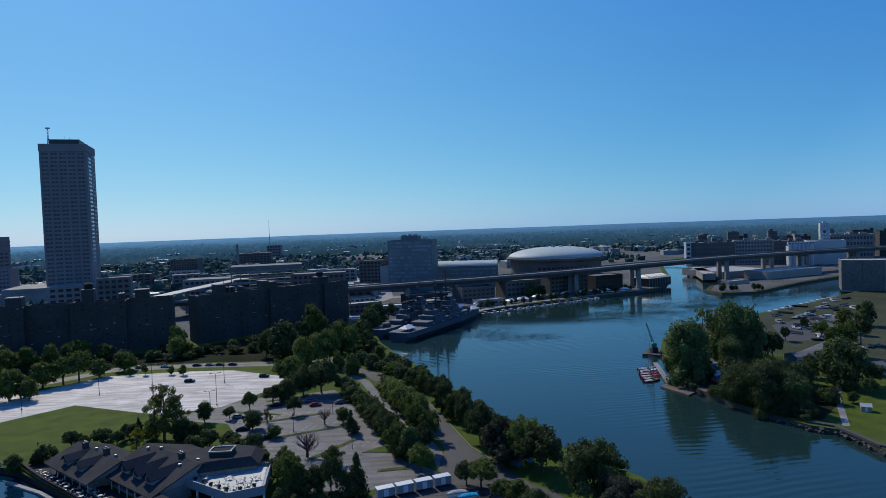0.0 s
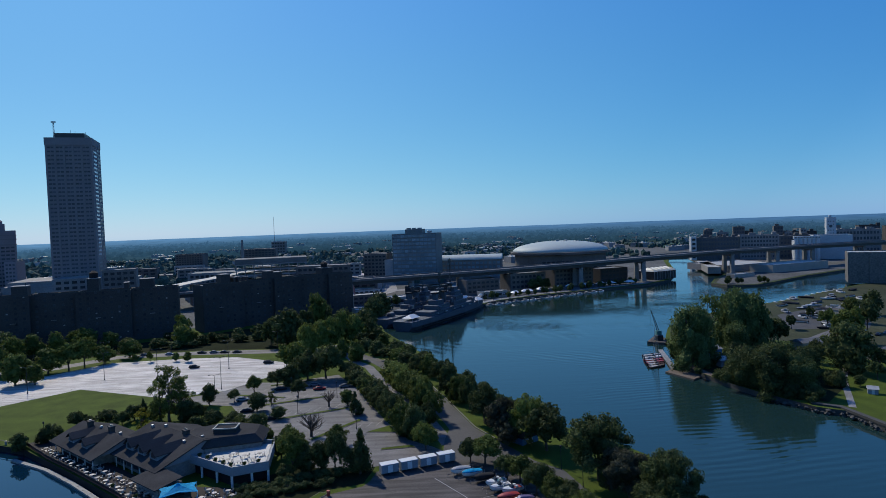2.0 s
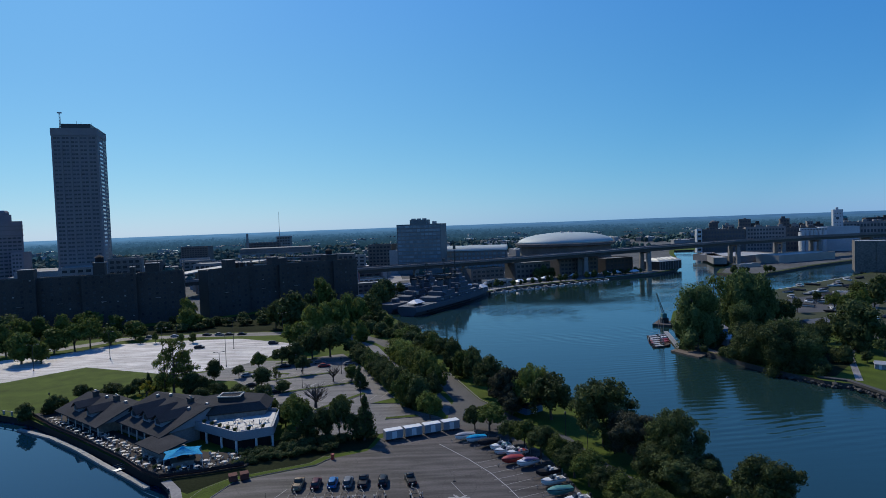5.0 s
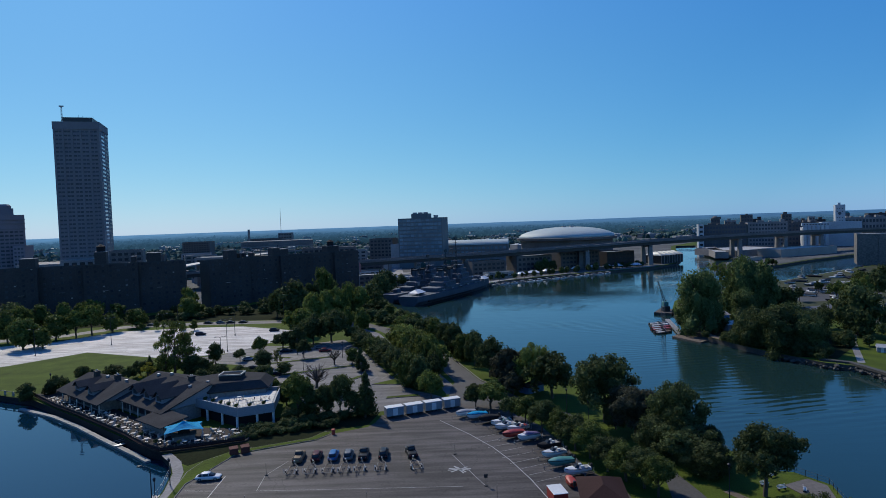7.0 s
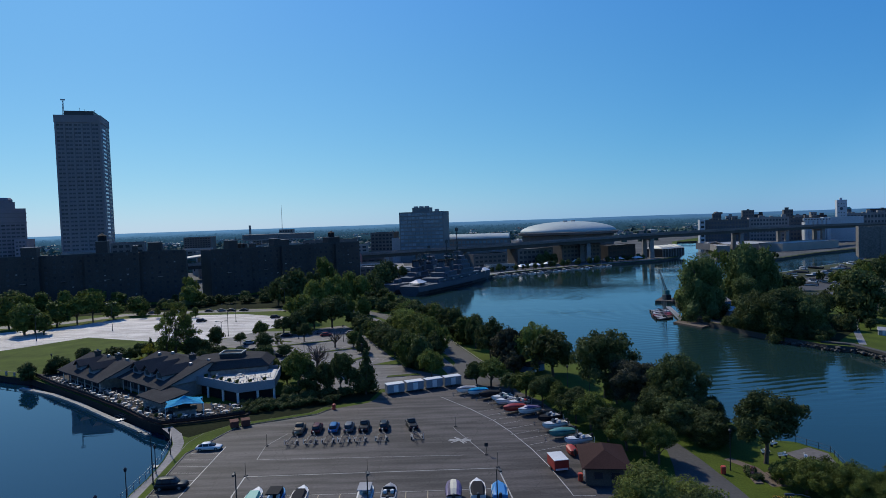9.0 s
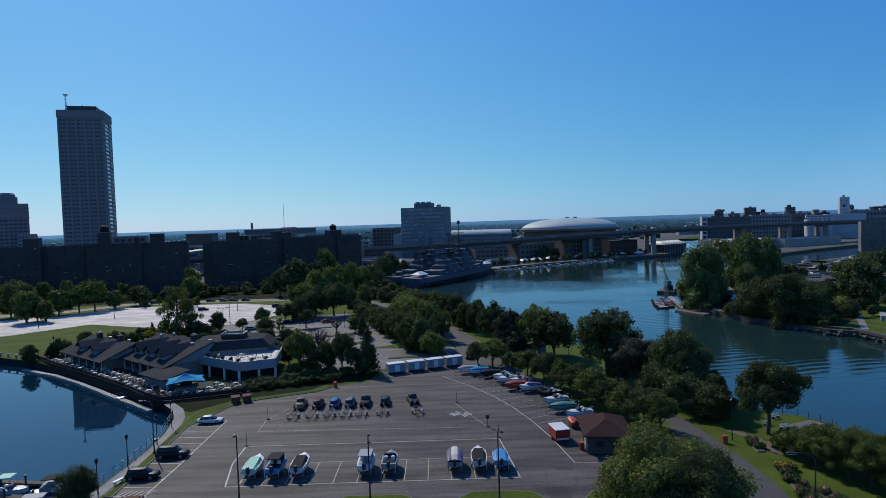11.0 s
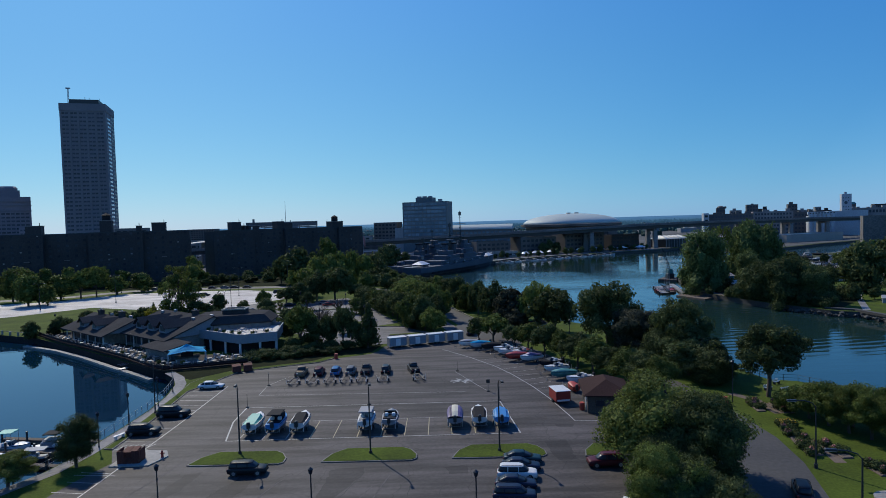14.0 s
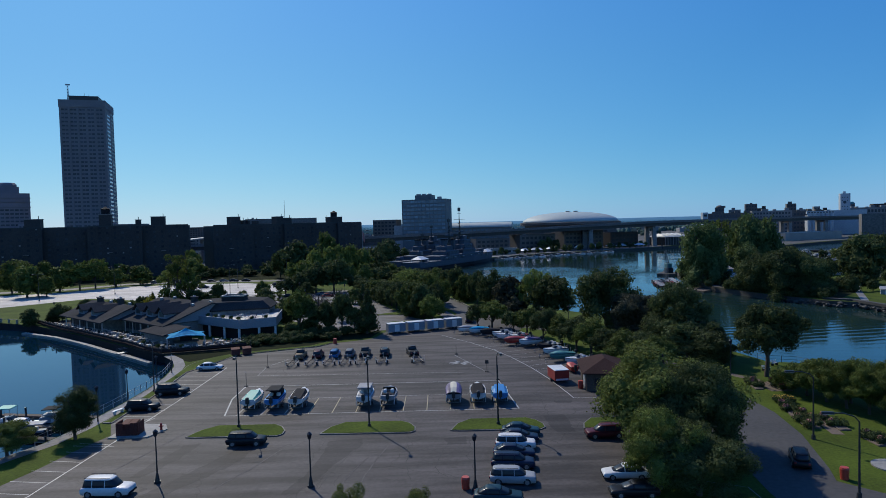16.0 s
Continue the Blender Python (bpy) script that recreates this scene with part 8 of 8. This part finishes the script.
for x, y, w, d, a, m, lab in ((47.0, 91.2, 5.2, 1.2, 82, FLOWER, "low hedge bed beside the garden path"), (50.1, 90, 5, 1.5, 88, FLOWER, "flower bed with pink blossom on the lawn"), (46.6, 82.3, 1.6, 1.3, 0, MARIGOLD, "patch of yellow flowers"),
                              (45.5, 79, 4.2, 1.5, 80, FLOWER, "dark clipped shrub bed"), (44.7, 74.4, 5.6, 1.7, 80, FLOWER, "long hedge bed with dark shrubs"), (47.3, 72.8, 4.6, 1.3, 88, FLOWER, "bed of pink and white flowers beside a path"), (48.4, 67, 3.4, 2, 88, FLOWER, "dense dark red flower bed")):
    flower_bed(x, y, w, d, a, m, lab)
sheet("garden_path", strip_pts([(46.6, 98.5), (48.7, 94.2), (48.6, 87.6)], 1.5), 0.02, SOIL, "brown gravel path through the garden", "path")
sheet("garden_path_2", strip_pts([(46.8, 75.6), (46.2, 72.5), (45.6, 69.4)], 1.3), 0.02, SOIL, "brown gravel path between flower beds", "path")
setting("lookout_terrace", Geo().prism([(56.5, 99.5), (61.5, 101.5), (63, 98.6), (61.2, 93), (57.8, 94)], 0, 0.12), REDBRICK, "brick lookout terrace at the water", "pavement")
setting("plaza_ring", Geo().tube((44.9, 60.0, 0), (44.9, 60.0, 0.12), 1.8, 1.8, 28), CONCRETE, "round pale paving ring on the lawn", "pavement")
ob = thing("river_rail", "dark metal railing along the river wall", "railing", kind="structure")
line = [(53.5, 118), (55.2, 112), (56.8, 105.8), (60.9, 104.2), (63.6, 99), (61.7, 92), (61.7, 75), (65, 52)]
for (x0, y0), (x1, y1) in zip(line, line[1:]):
    n = max(2, round(math.hypot(x1 - x0, y1 - y0) / 2.0))
    for zz in (0.55, 1.1):
        part("rail", Geo().tube((x0, y0, zz), (x1, y1, zz), 0.025, 0.025, 5), DARKMETAL, ob)
    for k in range(n):
        part("post", Geo().tube((x0 + (x1 - x0) * k / n, y0 + (y1 - y0) * k / n, 0), (x0 + (x1 - x0) * k / n, y0 + (y1 - y0) * k / n, 1.15), 0.04, 0.04, 6), DARKMETAL, ob)
for x, y, a in ((53.4, 99.6, 20), (55.2, 97.8, 15), (58.4, 97, 60), (58.8, 87.3, 60), (56.6, 103, 30)):
    ob = thing("park_bench", "white wooden park bench facing the river", "bench", x, y, 0.02, a, "benches on the lawn")
    for k in range(3):
        part("slat", Geo().box(-0.8, 0.8, -0.2 + 0.15 * k, -0.08 + 0.15 * k, 0.42, 0.46), WHITE, ob)
    for k in range(2):
        part("slat", Geo().box(-0.8, 0.8, 0.24, 0.28, 0.55 + 0.18 * k, 0.67 + 0.18 * k), WHITE, ob)
    for s in (-0.6, 0.6):
        part("leg", Geo().box(s - 0.04, s + 0.04, -0.2, 0.28, 0, 0.42), DARKMETAL, ob)
# boathouse among the bank trees
ob = thing("blue_boathouse", "small blue boathouse under the bank trees", "shed", 25.5, 161.5, 0, 35)
ob.matrix_basis = ob.matrix_basis @ Matrix.Scale(0.7, 4)
part("wall", Geo().box(-4, 4, -2.5, 2.5, 0, 2.6), BLUEWALL, ob)
part("roof", Geo().loft([[(-4.4, -3, 2.5), (4.4, -3, 2.5), (4.4, 3, 2.5), (-4.4, 3, 2.5)], [(-4.2, -0.05, 3.7), (4.2, -0.05, 3.7), (4.2, 0.05, 3.7), (-4.2, 0.05, 3.7)]]), SHINGLE, ob)
part("door", Geo().box(-1, 1, -2.55, -2.5, 0, 2.2), WHITE, ob)

# ---- far bank across the channel ----
setting("stone_quay", Geo().prism([(113.5, 181.5), (119, 176.5), (120.2, 160), (141, 136), (142, 138), (121.8, 161), (120.4, 177.5), (114.4, 183)], -0.2, 0.5), ROCK, "rough grey stone quay wall cap", "wall")
_q = random.Random(31)
ob = thing("rock_revetment", "grey tumbled rocks along the bank", "rocks", kind="structure")
rocks = []
for k in range(3):
    rs = np.random.RandomState(k)
    rocks.append(Geo().add(ICO_V * (1 + 0.16 * rs.randn(len(ICO_V), 1)) * (1, 0.8, 0.6), ICO_F).mesh("rock", ROCK))
bank = [(140, 135), (120.5, 158), (119.5, 174), (113.7, 179), (110.4, 187), (106.5, 196)]
for (x0, y0), (x1, y1) in zip(bank, bank[1:]):
    for k in range(int(math.hypot(x1 - x0, y1 - y0) / 0.7)):
        t = _q.random()
        r = part("rock", rocks[k % 3], None, ob)
        s = _q.uniform(0.4, 0.9)
        r.matrix_basis = pose(x0 + (x1 - x0) * t + _q.uniform(-0.9, 0.5), y0 + (y1 - y0) * t + _q.uniform(-0.5, 0.5), _q.uniform(-1.8, -0.5), 0, 0, _q.uniform(0, 360)) @ Matrix.Diagonal((s, s, s, 1))
setting("timber_jetty", Geo().prism([(90, 233.2), (95.1, 220.2), (100.5, 224.5), (96.6, 238.9)], -2.0, -1.2), SOIL, "broad weathered timber jetty", "dock")
setting("finger_pier", Geo().prism([(93.6, 236.4), (95.9, 236.6), (103.6, 271.4), (101.7, 271.8)], -1.5, -1.0), PALE, "pale narrow finger pier", "dock")
setting("crane_pier", Geo().prism([(103, 288.6), (109.7, 284), (114.8, 295), (110.7, 300.9)], -1.9, -0.6), WOOD, "dark timber crane pier", "dock")
ob = thing("dock_crane", "dark lattice dock crane on a timber pier", "crane", 109.4, 291, -0.6, 0)
part("base", Geo().bbox(-1.6, 1.6, -1.6, 1.6, 0, 2.4, 0.2), DARKMETAL, ob)
part("cab", Geo().bbox(-1.1, 1.1, -1.0, 1.6, 2.4, 4.4, 0.2), TEAL, ob)
g = Geo()
for s in (-0.45, 0.45):
    for q in (-0.3, 0.3):
        g.tube((s, q, 3.5), (-3.4 + s * 0.3, q * 0.4, 14), 0.09, 0.06, 4)
for k in range(9):
    t = k / 9
    g.tube((0.45 - 3.4 * t, -0.3, 3.5 + 10.5 * t), (-0.45 - 3.4 * (t + 0.1), -0.25, 3.5 + 10.5 * (t + 0.1)), 0.04, 0.04, 4)
part("jib", g, DARKMETAL, ob)
part("cable", Geo().tube((-3.4, 0, 14), (-4.2, 0, 3), 0.03, 0.03, 4), DARKMETAL, ob)


def sailboat(x, y, turn, hull, label, mast=11):
    ob = motorboat(x, y, turn, hull, GREYCANVAS, label, 8.5, -2.1, "open", 2.8, group="boats by the jetty")
    part("mast", Geo().tube((0.8, 0, 1), (0.8, 0, mast), 0.07, 0.05, 6), METAL, ob)
    part("boom", Geo().tube((0.8, 0, 2.3), (-3.2, 0, 2.2), 0.06, 0.06, 6), METAL, ob)


for x, y, h in ((92.6, 250.5, RED), (91.8, 247.0, REDROOF), (93.6, 254.5, RED), (95.2, 259.5, GEL), (90.8, 243.6, WOOD), (96.0, 263.5, GREYCANVAS)):
    sailboat(x, y, 15 + (y * 7 % 30) - 15, h, "small sailing boat moored at the jetty", 9 + (x % 3) * 2)
ob = thing("lawn_shed", "small white gabled garden shed on the lawn", "shed", 138, 189.5, 0, -30)
ob.matrix_basis = ob.matrix_basis @ Matrix.Scale(0.75, 4)
part("wall", Geo().box(-1.8, 1.8, -1.5, 1.5, 0, 2.2), BLUEWHITE, ob)
part("roof", Geo().loft([[(-2.1, -1.9, 2.1), (2.1, -1.9, 2.1), (2.1, 1.9, 2.1), (-2.1, 1.9, 2.1)], [(-2.1, -0.04, 3.3), (2.1, -0.04, 3.3), (2.1, 0.04, 3.3), (-2.1, 0.04, 3.3)]]), PALEROOF, ob)
part("door", Geo().box(-0.5, 0.5, -1.55, -1.5, 0, 1.9), WHITE, ob)
for x, y, w, d, h, m, lab in ((112.8, 244.4, 6, 5, 4.5, GELBLUE, "blue-walled hut among the willows"), (113.2, 233.6, 7, 4, 2.6, DARKCONC, "low hut with a pale roof at the bank"), (160, 256, 14, 7, 3.4, CREAM, "long low club house by the boatyard"), (172, 232, 8, 6, 3.6, CREAM, "small pale house standing on the lawn"), (225, 330, 12, 8, 4, CREAM, "grey-roofed office of the boatyard")):
    ob = thing("bank_hut", lab, "hut", x, y, 0, 12)
    part("wall", Geo().box(-w / 2, w / 2, -d / 2, d / 2, 0, h), m, ob)
    part("roof", Geo().loft([[(-w / 2 - 0.4, -d / 2 - 0.4, h), (w / 2 + 0.4, -d / 2 - 0.4, h), (w / 2 + 0.4, d / 2 + 0.4, h), (-w / 2 - 0.4, d / 2 + 0.4, h)], [(-w / 2, -0.1, h + 1.2), (w / 2, -0.1, h + 1.2), (w / 2, 0.1, h + 1.2), (-w / 2, 0.1, h + 1.2)]]), PALEROOF if w < 7.5 else TARFLAT, ob)
    windows(ob, (-w / 2, -d / 2, 0.8), 0, max(2, int(w / 2.5)), 1, w / max(2, int(w / 2.5)), 1.4, 1.2, 1.0, DARKGLASS)
for i, (x, y) in enumerate(((217.9, 376.5), (240.4, 403.7), (251, 407.5), (259, 396.8), (266, 394.4), (276, 390.6), (228.7, 354.4), (211.5, 340.9), (210.7, 318.3), (196.4, 300.4), (192.5, 318.9), (240.5, 356.5), (303, 436), (288, 428), (227, 384), (233.4, 371.3), (245, 385), (270, 410), (255, 370), (222, 362), (280, 405), (205, 352), (262, 383))):
    motorboat(x, y, 30 + 50 * (i % 4), (GEL, GREYCANVAS, BLACKCANVAS, GEL, NAVY)[i % 5], GREYCANVAS if i % 2 else BLACKCANVAS, "laid-up cabin cruiser in the boatyard", 9.5, 0.05, "cabin" if i % 2 else "cover", 3.2, group="boats laid up in the yard")
for i in range(12):
    x, y = 226 + 7.4 * i, 392 + 5.2 * i
    motorboat(x - 3, y + 3, 125, GEL, GREYCANVAS, "white cruiser moored at the marina edge", 9.5, -2.0, "cabin", 3.2, group="boats moored at the far marina")
for i in range(20):
    x, y = _q.uniform(190, 262), 0
    y = 292 + (x - 190) * 1.15 + _q.uniform(-22, 26)
    motorboat(x, y, _q.uniform(0, 180), (GEL, GREYCANVAS, BLACKCANVAS, CREAM, GEL)[i % 5], (GREYCANVAS, BLACKCANVAS, CREAM)[i % 3], "laid-up boat among trailers in the yard", _q.uniform(6, 9), 0.06, "cover" if i % 3 else "open", 2.5, group="boats laid up in the yard")
for i in range(9):
    car(186 + 6 * (i % 5), 268 + 9 * (i // 5) + 3 * (i % 5), 40, "sedan", (SILVER, BLACKP, WHITEP, NAVYP)[i % 4], "car parked near the boatyard", 0.04)


# ---- museum ships ----
def warship(x, y, turn, L, B, label, tall):
    ob = thing("warship", label, "ship", x, y, -1.7, turn)
    rings = []
    for t, w, sheer, k in ((0, 0.82, 5.2, -0.6), (0.05, 0.95, 5.2, -1), (0.3, 1.0, 5.0, -1), (0.6, 1.0, 5.4, -1), (0.8, 0.72, 6.4, -1), (0.93, 0.32, 7.4, -0.5), (1.0, 0.03, 8.2, 3.0)):
        px, b = t * L, B / 2 * w
        rings.append([(px, -b * 0.6, k), (px, b * 0.6, k), (px, b, 2.2), (px, b, sheer), (px, -b, sheer), (px, -b, 2.2)])
    part("hull", Geo().loft(rings), NAVY, ob)
    part("boot_stripe", Geo().box(L * 0.1, L * 0.6, -B / 2 - 0.02, B / 2 + 0.02, 1.2, 2.0), BLACKCANVAS, ob)
    lev = [(0.22, 0.76, 0.38, 5.0, 7.6), (0.30, 0.46, 0.32, 7.6, 10.2), (0.50, 0.66, 0.34, 7.6, 10.4), (0.33, 0.40, 0.24, 10.2, 13.0), (0.52, 0.64, 0.28, 10.4, 13.4), (0.54, 0.62, 0.24, 13.4, 16.2), (0.555, 0.60, 0.18, 16.2, 18.6)]
    for a, b, w, z0, z1 in lev:
        d = part("deckhouse", Geo().bbox(a * L, b * L, -B * w, B * w, z0, z1, 0.3), NAVY, ob)
        for k in range(int((b - a) * L / 3)):
            part("porthole", Geo().box(a * L + 1 + 3 * k, a * L + 1.8 + 3 * k, -B * w - 0.06, -B * w, z0 + 1.4, z0 + 2.1), DARKGLASS, d)
    for f in (0.36, 0.46):
        part("funnel", Geo().loft([[(f * L + dx * 1.2, dy * 0.9 * 1.6, z) for dx, dy in ((-1, -1), (1, -1), (1.4, 0), (1, 1), (-1, 1), (-1.4, 0))] for z in (7.6, 16.5)]), NAVY, ob)
        part("funnel_cap", Geo().box(f * L - 1.8, f * L + 1.8, -1.6, 1.6, 16.5, 17.3), BLACKCANVAS, ob)
    for f, top in ((0.42, tall * 0.8), (0.55, tall)):
        m = part("mast", Geo().tube((f * L, 0, 11), (f * L, 0, top), 0.5, 0.16, 6).tube((f * L - 2.5, 0, 11), (f * L, 0, top * 0.75), 0.25, 0.15, 5).tube((f * L + 2.5, 0, 11), (f * L, 0, top * 0.75), 0.25, 0.15, 5), DARKMETAL, ob)
        part("yard", Geo().tube((f * L, -4, top * 0.78), (f * L, 4, top * 0.78), 0.1, 0.1, 5).tube((f * L - 2, 0, top * 0.88), (f * L + 2, 0, top * 0.88), 0.1, 0.1, 5), DARKMETAL, m)
        part("radar", Geo().box(f * L - 1.6, f * L + 1.6, -0.2, 0.2, top * 0.92, top * 0.98), DARKMETAL, m)
    for f in (0.12, 0.72, 0.82):
        t = part("gun_turret", Geo().bbox(f * L - 2, f * L + 2, -1.9, 1.9, 5.4 if f < 0.5 else 7.0, 7.6 if f < 0.5 else 9.2, 0.5), NAVY, ob)
        for s in (-0.6, 0.6):
            z = 6.7 if f < 0.5 else 8.3
            part("gun_barrel", Geo().tube((f * L + (2 if f > 0.5 else -2), s, z), (f * L + (6 if f > 0.5 else -6), s, z + 0.6), 0.16, 0.12, 6), DARKMETAL, t)
    rs = random.Random(int(L))
    for k in range(16):
        f, z = rs.uniform(0.2, 0.76), rs.choice((5.2, 8.0, 11.0))
        w = rs.uniform(0.6, 1.8)
        if z > 8.5:
            f = rs.uniform(0.34, 0.64)
        y0 = rs.choice((-1, 1)) * B * rs.uniform(0.2, 0.42)
        part("deck_locker", Geo().bbox(f * L - w, f * L + w, y0 - 0.7, y0 + 0.7, z - 0.3, z + rs.uniform(1.0, 2.2), 0.15), NAVY if k % 4 else CREAM, ob)
    for k in range(5):
        f = 0.28 + 0.1 * k
        part("life_raft", Geo().tube((f * L - 1, -B * 0.42, 6.0), (f * L + 1, -B * 0.42, 6.0), 0.5, 0.5, 8), CREAM, ob, "pale raft canister")
    for f, top in ((0.42, tall * 0.72), (0.55, tall * 0.8)):
        g = Geo()
        for k in range(6):
            a, b2 = 11 + (top - 11) * k / 6, 11 + (top - 11) * (k + 1) / 6
            w0, w1 = 2.4 * (1 - k / 7), 2.4 * (1 - (k + 1) / 7)
            g.tube((f * L - w0, 0, a), (f * L + w1, 0, b2), 0.1, 0.1, 4).tube((f * L + w0, 0, a), (f * L - w1, 0, b2), 0.1, 0.1, 4).tube((f * L, -w0, a), (f * L, w1, b2), 0.1, 0.1, 4)
        part("lattice", g, DARKMETAL, ob)
        part("platform", Geo().bbox(f * L - 2, f * L + 2, -2, 2, top * 0.7, top * 0.7 + 0.8, 0.1), NAVY, ob)
    g = Geo()
    for s in (-1, 1):
        for k in range(24):
            g.tube((L * (0.02 + 0.03 * k), s * B * 0.46, 4.8), (L * (0.02 + 0.03 * k), s * B * 0.46, 5.9), 0.05, 0.05, 4)
        g.tube((L * 0.02, s * B * 0.46, 5.9), (L * 0.72, s * B * 0.46, 5.9), 0.05, 0.05, 4)
    part("guard_rail", g, DARKMETAL, ob)
    return ob


warship(-12.5, 352, 60, 108, 15, "grey museum cruiser moored along the wharf", 37.2)
warship(-25, 366, 60, 88, 11, "grey museum destroyer moored inside a cruiser", 26)
for x, y, z, w in ((-7.5, 358, 3.0, 9), (36, 428, 3.2, 8)):
    ob = thing("deck_awning", "white peaked awning over a ship's deck", "awning", x, y, z, 60)
    part("fabric", Geo().loft([[(-w / 2, -w / 2.6, 2.0), (w / 2, -w / 2.6, 2.0), (w / 2, w / 2.6, 2.0), (-w / 2, w / 2.6, 2.0)], [(-w / 4, -0.1, 3.8), (w / 4, -0.1, 3.8), (w / 4, 0.1, 3.8), (-w / 4, 0.1, 3.8)]]), WHITE, ob)
    for sx in (-1, 1):
        for sy in (-1, 1):
            part("post", Geo().tube((sx * w * 0.45, sy * w * 0.36, -0.1), (sx * w * 0.45, sy * w * 0.36, 2.0), 0.08, 0.08, 6), WHITE, ob)

# wharf buildings, boats and promenade
for x, y, w, d, h, m, roof, lab in ((-52, 458, 26, 14, 8, REDBRICK, PALEROOF, "low brick building on the wharf"), (-30, 452, 22, 12, 6, CITYWALL, PALEROOF, "pale-roofed shed on the wharf"), (-6, 462, 24, 14, 7, REDBRICK, PALEROOF, "brick museum hall by the ships"), (34, 500, 30, 16, 12, REDBRICK, TARFLAT, "dark brick warehouse under the bridge"),
                                    (44, 474, 22, 9, 5, CREAM, PALEROOF, "white-roofed open pavilion on the wharf"), (72, 520, 34, 18, 14, REDBRICK, TARFLAT, "dark brick warehouse under the bridge"), (112, 536, 40, 20, 16, REDBRICK, TARFLAT, "brown warehouse beside the arena"),
                                    (156, 552, 30, 20, 13, BRICK, TARFLAT, "dark terminal building by the river"), (-66, 486, 34, 16, 9, CITYWALL, PALEROOF, "pale-roofed store beside the highway"), (-10, 500, 36, 14, 8, BRICK, PALEROOF, "low dark building under the highway"), (-44, 408, 16, 10, 4, CREAM, PALEROOF, "low white ticket pavilion")):
    # labels call the dark-brick ones shaded; that shade is in the colour
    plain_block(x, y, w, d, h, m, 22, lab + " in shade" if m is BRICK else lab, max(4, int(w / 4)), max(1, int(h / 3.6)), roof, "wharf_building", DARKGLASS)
for i in range(15):
    t = i / 14
    x, y = 47 + 96 * t, 447 + 58 * t
    motorboat(x, y, 30 + 8 * (i % 3), GEL if i % 3 else CREAM, GREYCANVAS if i % 2 else CREAM, "white pleasure boat moored at the wharf", 9.0, -2.0, "cabin", 3.0, group="boats moored at the wharf")
for i in range(22):
    t = i / 21
    post_lamp(44 + 140 * t, 456 + 80 * t, 6.0, 0.06, "white lamp standard on the wharf", 0.3)
for i in range(26):
    plant(40 + 145 * (i / 25) + _q.uniform(-2, 2), 464 + 76 * (i / 25) + _q.uniform(-2, 5), _q.uniform(4, 7), "dark", 1.0, "small tree on the riverside wharf", "trees on the wharf")
for i in range(22):
    x = _q.uniform(-70, 30)
    car(x, 440 + 0.38 * (x + 70) + _q.uniform(-2, 30), 20, "sedan", (SILVER, BLACKP, WHITEP, NAVYP, GREYP)[i % 5], "car parked near the wharf", 0.08)
for i in range(12):
    x, y = 30 + 13 * i + _q.uniform(-3, 3), 462 + 6.6 * i + _q.uniform(0, 10)
    w = _q.uniform(2.5, 5)
    ob = thing("market_tent", "white peaked tent on the riverside wharf", "tent", x, y, 0.1, _q.uniform(0, 60), "tents on the wharf")
    part("fabric", Geo().loft([[(-w, -w * 0.7, 2.3), (w, -w * 0.7, 2.3), (w, w * 0.7, 2.3), (-w, w * 0.7, 2.3)], [(-w * 0.5, -0.1, 3.9), (w * 0.5, -0.1, 3.9), (w * 0.5, 0.1, 3.9), (-w * 0.5, 0.1, 3.9)]]), WHITE, ob)
    g = Geo()
    for sx in (-1, 1):
        for sy in (-1, 1):
            g.tube((sx * w * 0.95, sy * w * 0.66, 0), (sx * w * 0.95, sy * w * 0.66, 2.3), 0.06, 0.06, 5)
    part("frame", g, METAL, ob)
ob = thing("flagpole", "tall flagpole with a limp striped flag", "flagpole", -44, 396, 0)
part("pole", Geo().tube((0, 0, 0), (0, 0, 22), 0.16, 0.08, 8), METAL, ob)
part("flag", Geo().loft([[(0.1 + 0.3 * k, 0.15 * math.sin(k * 1.7), 21.5 - 0.5 * k), (0.1 + 0.3 * k, 0.15 * math.sin(k * 1.7), 16.5 - 0.6 * k), (0.14 + 0.3 * k, 0.15 * math.sin(k * 1.7) + 0.05, 19)] for k in range(5)]), FLOWER, ob, "faded red and white cloth")
